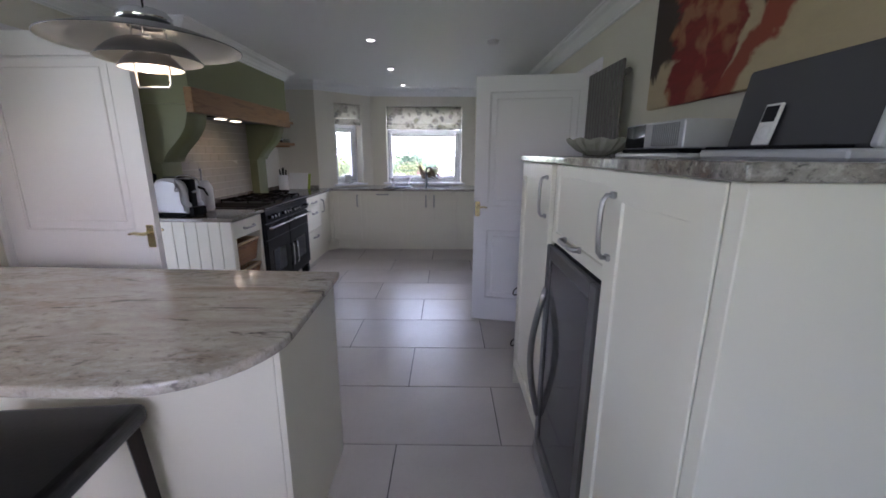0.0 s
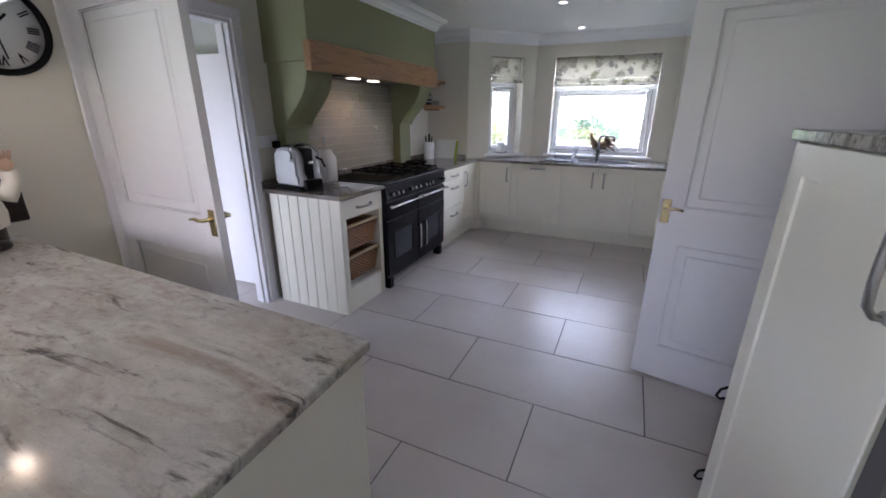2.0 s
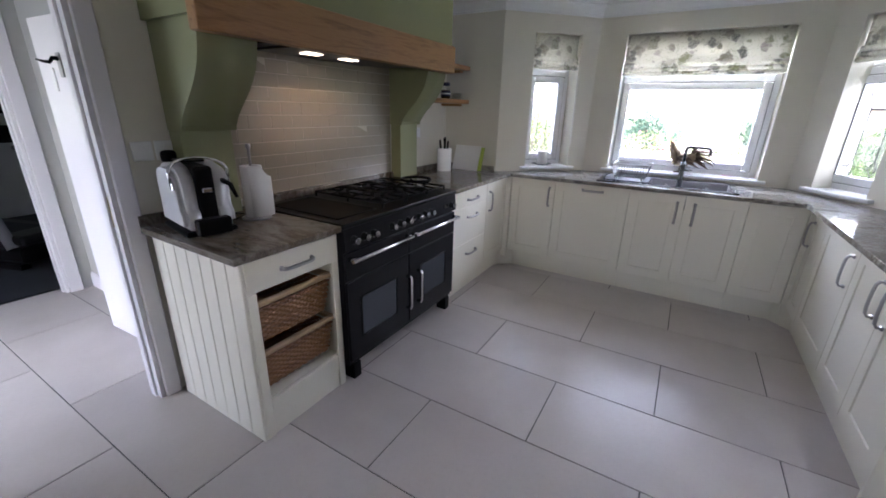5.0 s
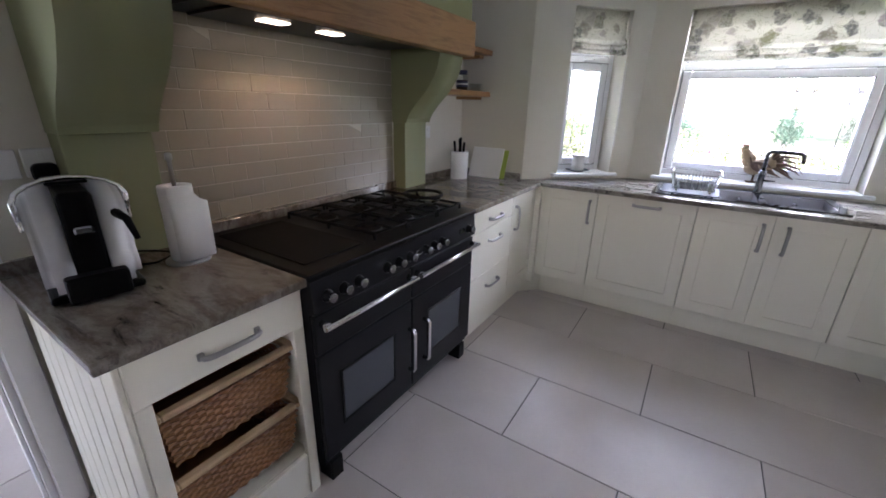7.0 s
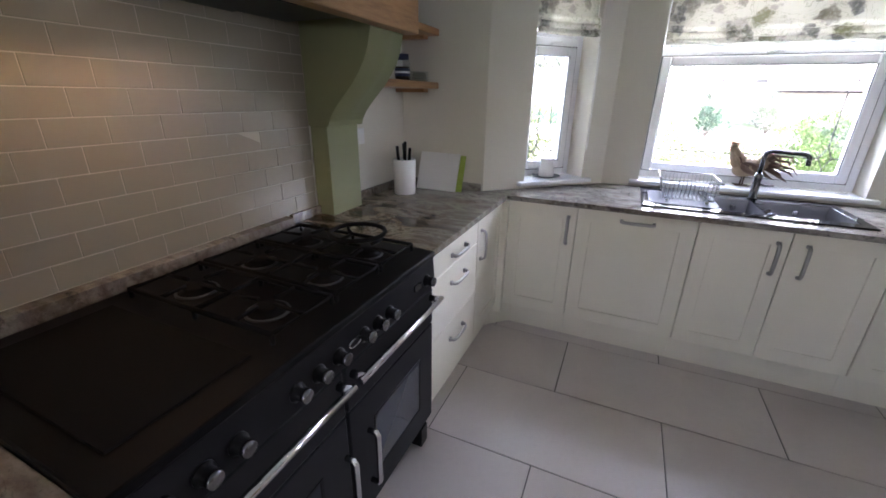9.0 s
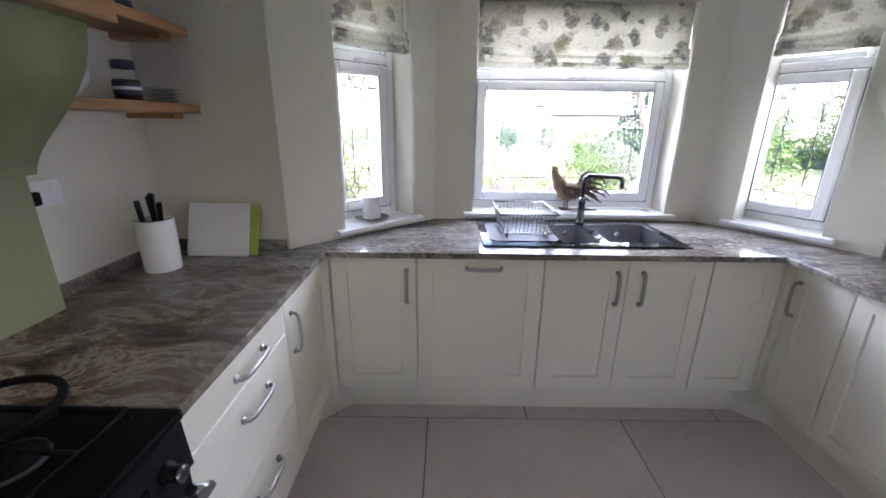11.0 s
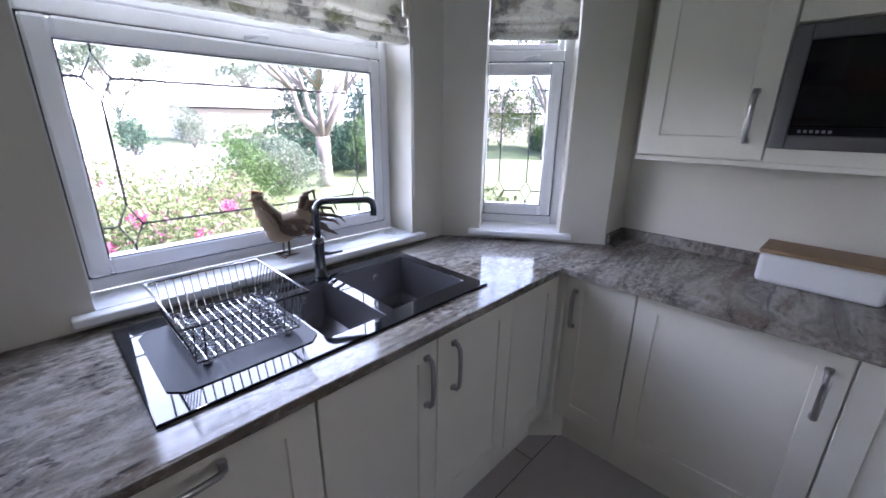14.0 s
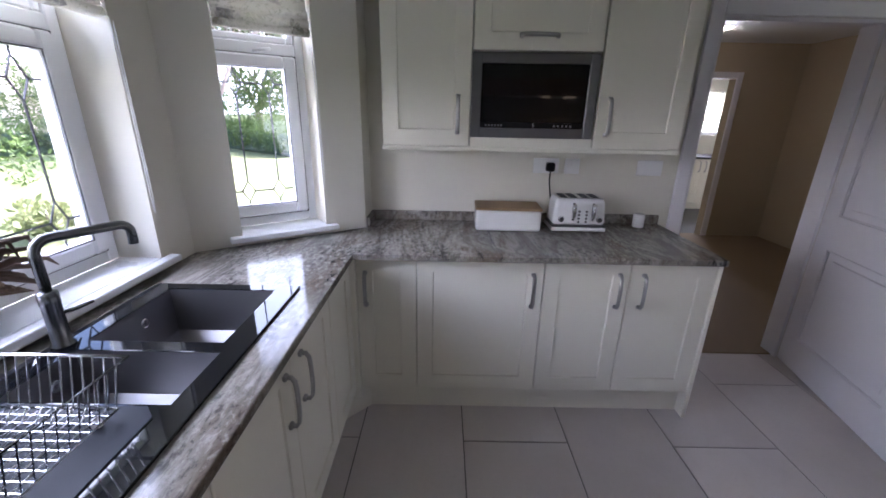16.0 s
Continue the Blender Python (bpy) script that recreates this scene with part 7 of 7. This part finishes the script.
shrub(3.3, 16.6, 0.9, 1.2, 5000, 0.032, [LEAF], "rounded green garden shrub")
shrub(8.3, 18.0, 1.5, 1.7, 2200, 0.06, [LEAF], "rounded green garden shrub")
shrub(5.2, 13.0, 0.55, 0.55, 700, 0.06, [LEAF_L], "low lime green border plant")
shrub(3.6, 10.3, 0.6, 0.8, 900, 0.05, [LEAF_L, PETAL], "low lime green border plant with pink blooms", 0.03)
shrub(4.9, 10.9, 0.7, 0.75, 1000, 0.05, [LEAF_L], "low lime green border plant")
shrub(-1.75, 10.6, 1.15, 2.1, 8000, 0.028, [LEAF_L], "dense green shrub under the bay window")
shrub(-2.9, 12.2, 1.3, 2.3, 7000, 0.032, [LEAF], "dense green garden shrub")
shrub(-4.6, 14.0, 1.6, 1.9, 2400, 0.06, [LEAF_L, PETAL], "tall flowering garden shrub", 0.03)
shrub(12.5, 25.5, 1.3, 1.5, 1200, 0.09, [LEAF_G], "rounded grey-green shrub by the drive")

for sx, sy, sr, sh in ((20.5, 12.0, 2.2, 4.6), (22.5, 15.2, 2.4, 5.0), (25.0, 18.6, 2.5, 4.8), (21.5, 9.0, 2.2, 4.4), (25.5, 22.0, 2.7, 5.4), (24.5, 25.2, 2.7, 5.2), (22.0, 28.2, 2.6, 4.8), (18.5, 30.5, 2.4, 4.4)):
    shrub(sx, sy, sr, sh, 7000, 0.075, [LEAF], "tall leafy boundary shrub")
shrub(6.9, 34.5, 1.3, 2.2, 2600, 0.07, [LEAF_G], "rounded grey-green shrub beyond the drive")
shrub(3.4, 30.5, 0.95, 1.9, 2200, 0.06, [LEAF_D], "rounded green shrub beyond the drive")
shrub(-1.5, 29.0, 1.3, 1.9, 1400, 0.10, [LEAF_D], "dark green clipped shrub beyond the drive")


def hedge(x0, y0, x1, y1, h, d, n, label):
    hd = thing("hedge", pose(x0, y0, GROUND, 0, 0, math.degrees(math.atan2(y1 - y0, x1 - x0))), label, "hedge")
    ln = math.hypot(x1 - x0, y1 - y0)
    k = max(3, int(ln / 1.2))
    lv = new("leaves", leaf_mesh("leaves", [(ln * (i + 0.5) / k, 0, h * 0.5, ln / k * 0.7, d, h * 0.5) for i in range(k)], n, 0.07, [LEAF]))
    lv.parent = hd
    part("core", box((0.1, -d * 0.45, 0), (ln - 0.1, d * 0.45, h * 0.6), 0.1, 2), LEAF_D, hd)


hedge(6.2, 26.6, 12.5, 25.2, 1.5, 0.7, 6000, "long clipped green hedge")
hedge(17.0, 13.5, 24.0, 22.0, 1.5, 0.7, 9000, "long clipped green hedge")
hedge(13.6, 24.6, 19.5, 22.6, 1.4, 0.7, 6000, "long clipped green hedge")
hedge(-18, 33.0, 0.0, 38.0, 1.5, 0.8, 4000, "long clipped green hedge")


def limb(bm, p, d, ln, r, depth, tips):
    q = p + d * ln
    mid = p + d * ln * 0.5 + Vector((rng.normal(), rng.normal(), rng.normal())) * ln * 0.04
    add_tube(bm, [p, mid, q], [r, r * 0.85, r * 0.7], 7 if r > 0.04 else 5)
    if depth == 0:
        tips.append(q)
        return
    for k in range(2 if depth < 3 else 3):
        nd = (d + Vector((rng.normal(), rng.normal(), rng.normal() * 0.6 + 0.12)) * 0.42).normalized()
        limb(bm, q, nd, ln * rng.uniform(0.62, 0.85), r * 0.66, depth - 1, tips)


def tree(x, y, trunk, r, h, n, size, mats, label, depth=4, spread=0.9):
    t = thing("tree", pose(x, y, GROUND), label, "tree")
    bm, tips = bmesh.new(), []
    add_tube(bm, [(0, 0, 0), (0.02, 0, trunk * 0.15), (0.03, 0.02, trunk * 0.6), (0, 0, trunk)], [r * 1.35, r * 1.05, r * 0.95, r * 1.05], 12)
    for k in range(5):
        a_ = k * 1.257 + 0.4
        d = Vector((math.cos(a_) * spread * 0.62, math.sin(a_) * spread * 0.62, 1)).normalized()
        limb(bm, Vector((0, 0, trunk * 0.96)), d, h * 0.26, r * 0.5, depth, tips)
    part("trunk", finish(bm), BARK, t)
    if n:
        lv = new("crown", leaf_mesh("crown", [(p.x, p.y, p.z, 0.45 * h / 6, 0.45 * h / 6, 0.35 * h / 6) for p in tips], n, size, mats))
        lv.parent = t
    return t


tree(5.6, 17.2, 1.35, 0.185, 5.4, 2600, 0.07, [LEAF], "old garden tree with a forked pale trunk and sparse leaves", 3)
tree(-6.5, 23.0, 2.0, 0.25, 8.0, 6000, 0.11, [LEAF], "leafy broad garden tree")
tree(18.0, 17.5, 2.0, 0.22, 8.0, 7000, 0.11, [LEAF], "leafy broad garden tree")
tree(24.0, 16.0, 2.0, 0.25, 9.0, 7000, 0.12, [LEAF], "leafy broad garden tree")
tree(14.0, 34.0, 2.0, 0.25, 8.0, 5000, 0.13, [LEAF_G], "leafy broad garden tree")
tree(27.0, 19.5, 1.8, 0.25, 9.0, 7000, 0.13, [LEAF], "leafy broad garden tree")
tree(-12.0, 26.0, 1.6, 0.22, 8.0, 6000, 0.12, [LEAF], "leafy broad garden tree")


def conifer(x, y, h, r, n, label):
    t = thing("conifer", pose(x, y, GROUND), label, "tree")
    part("trunk", tube([(0, 0, 0), (0, 0, h * 0.9)], [0.14, 0.02], 8), BARK, t)
    blobs = []
    for i in range(9):
        f = i / 9
        for k in range(5):
            a_ = k * 1.257 + i * 0.7
            rr = r * (1 - f) * 0.6
            blobs.append((rr * math.cos(a_), rr * math.sin(a_), h * (0.08 + 0.9 * f), r * (1 - f) * 0.5 + 0.12, r * (1 - f) * 0.5 + 0.12, h * 0.075))
    lv = new("crown", leaf_mesh("crown", blobs, n, 0.06, [LEAF_D]))
    lv.parent = t


conifer(6.9, 20.6, 4.8, 1.5, 9000, "dense blue-green conifer behind the tree")
conifer(10.4, 21.8, 3.8, 1.6, 7000, "dense blue-green conifer behind the tree")
conifer(8.7, 19.9, 3.6, 1.4, 6500, "dense blue-green conifer behind the tree")

BRICK = painted("pale_render", (0.62, 0.55, 0.49), 0.9, 0.12, 0.5, 12)
# far house panes: reflected sky is put into their pale grey
FARPANE = painted("sky_grey_pane", (0.42, 0.42, 0.42), 0.1, 0.1, 0.0)
ROOF = painted("roof_tile", (0.42, 0.36, 0.33), 0.85, 0.15, 0.5, 8)


def house(x, y, w, d, eaves, ridge, turn, label):
    h = thing("house", pose(x, y, GROUND, 0, 0, turn), label, "house")
    part("wall", box((0, 0, 0), (w, d, eaves)), BRICK, h)
    bm = bmesh.new()
    e = 0.4
    pts = [(-e, -e, eaves), (w + e, -e, eaves), (w + e, d + e, eaves), (-e, d + e, eaves), (-e, d / 2, ridge), (w + e, d / 2, ridge)]
    v = [bm.verts.new(p) for p in pts]
    for f in ((0, 1, 5, 4), (2, 3, 4, 5), (0, 4, 3), (1, 2, 5), (3, 2, 1, 0)):
        bm.faces.new([v[i] for i in f])
    part("roof", finish(bm), ROOF, h)
    part("gutter", box((-e, -e - 0.08, eaves - 0.1), (w + e, -e - 0.005, eaves + 0.02)), ANTHRACITE, h, "dark eaves gutter")
    part("chimney", box((w * 0.7, d * 0.45, eaves + 0.2), (w * 0.7 + 0.7, d * 0.55, ridge + 0.8)), BRICK, h)
    for k in range(3):
        xa = w * (0.12 + 0.3 * k)
        wn_ = part("window", box((xa, -0.04, 0.9), (xa + 1.5, -0.002, 2.1), 0.01), UPVC, h)
        for i in range(2):
            part("pane", box((xa + 0.08 + i * 0.70, -0.055, 0.98), (xa + 0.72 + i * 0.70, -0.042, 2.02)), FARPANE, wn_)


house(8.6, 42.0, 12, 8, 2.5, 4.4, -4, "low pale bungalow with a tiled roof beyond the garden")
house(26.0, 34.0, 10, 7, 2.5, 4.6, -35, "low pale bungalow with a tiled roof beyond the garden")

# far trees: the haze of distance is put into pale grey-green leaves
tree(7.5, 62.0, 2.0, 0.25, 9.0, 5000, 0.16, [LEAF_G], "tree behind the bungalow, haze put into its pale leaf colour")
tree(22.0, 64.0, 2.0, 0.25, 9.0, 5000, 0.16, [LEAF_G], "tree behind the bungalow, haze put into its pale leaf colour")
tree(-9.0, 60.0, 2.0, 0.25, 9.0, 5000, 0.16, [LEAF_G], "tree beyond the drive, haze put into its pale leaf colour")

# glowing backdrop along the horizon, added as bright sky to light the windows
SKY_GLOW = glow("sky_glow", (0.93, 0.96, 1.0), 0.85)
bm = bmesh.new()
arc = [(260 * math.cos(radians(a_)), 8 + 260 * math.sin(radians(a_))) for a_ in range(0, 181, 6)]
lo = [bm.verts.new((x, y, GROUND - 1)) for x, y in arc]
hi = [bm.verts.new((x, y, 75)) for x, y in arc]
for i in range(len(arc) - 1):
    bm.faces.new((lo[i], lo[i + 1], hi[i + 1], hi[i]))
solid("backdrop", bm, SKY_GLOW, "added glowing white backdrop standing in for bright sky along the horizon", "backdrop", "structure")

# ---- wall tiles behind the cooker ----
shared = {}
for row in range(11):
    z = 0.9655 + row * 0.0752
    y = 5.4625 - (0.075 if row % 2 else 0.15)
    while y < 6.797:
        a_, b_ = max(y, 5.3795), min(y + 0.1490, 6.7975)
        if b_ - a_ > 0.012:
            key = round(b_ - a_, 3)
            if key not in shared:
                shared[key] = mesh_of("tile", box((0, 0, 0), (0.0032, b_ - a_, 0.0728), 0.0015), WALLTILE)
            t = new("tile", shared[key])
            t.parent = splash
            t.matrix_world = pose(W + 0.0062 + random.uniform(0, 0.0008), a_, z, 0, random.uniform(-0.7, 0.5), random.uniform(-0.25, 0.25))
        y += 0.15

# ---- floor tiles ----
floor_ob = bpy.data.objects["floor"]
PY, PX, GAP = 0.514, 1.023, 0.0055
tile_meshes = {}


def lay(x0, x1, y0, y1):
    if x1 - x0 < 0.02 or y1 - y0 < 0.02:
        return
    key = (round(x1 - x0, 3), round(y1 - y0, 3))
    if key not in tile_meshes:
        w_, d_ = key
        tile_meshes[key] = mesh_of("tile", box((-w_ / 2, -d_ / 2, -0.008), (w_ / 2, d_ / 2, 0.0), 0.0015), TILE)
    t = new("tile", tile_meshes[key])
    t.parent = floor_ob
    t.matrix_world = pose((x0 + x1) / 2, (y0 + y1) / 2, random.uniform(-0.0004, 0.0))


for n in range(-1, 15):
    ya, yb = 7.65 - n * PY + GAP / 2, 7.65 - (n - 1) * PY - GAP / 2
    off = (0.647 if n % 2 else 0.147) - (n - 1) * 0.0068
    for k in range(-5, 3):
        xa, xb = off + k * PX + GAP / 2, off + (k + 1) * PX - GAP / 2
        y_lo, y_hi = max(ya, 0.45), min(yb, 8.3)
        if y_hi - y_lo < 0.02:
            continue
        in_door = y_lo < DOOR_W[1] and y_hi > DOOR_W[0]
        # kitchen, the hall through the doorway, or both
        if in_door:
            lay(max(xa, HALLX - 0.14), min(xb, E + 0.028), max(y_lo, 3.402), min(y_hi, 5.248) if xa < W - 0.1 else y_hi)
        else:
            lay(max(xa, W + 0.001), min(xb, E + 0.028), y_lo, y_hi)
            if y_lo < 5.248 and y_hi > 3.402:
                lay(max(xa, HALLX - 0.14), min(xb, W - 0.121), max(y_lo, 3.402), min(y_hi, 5.248))
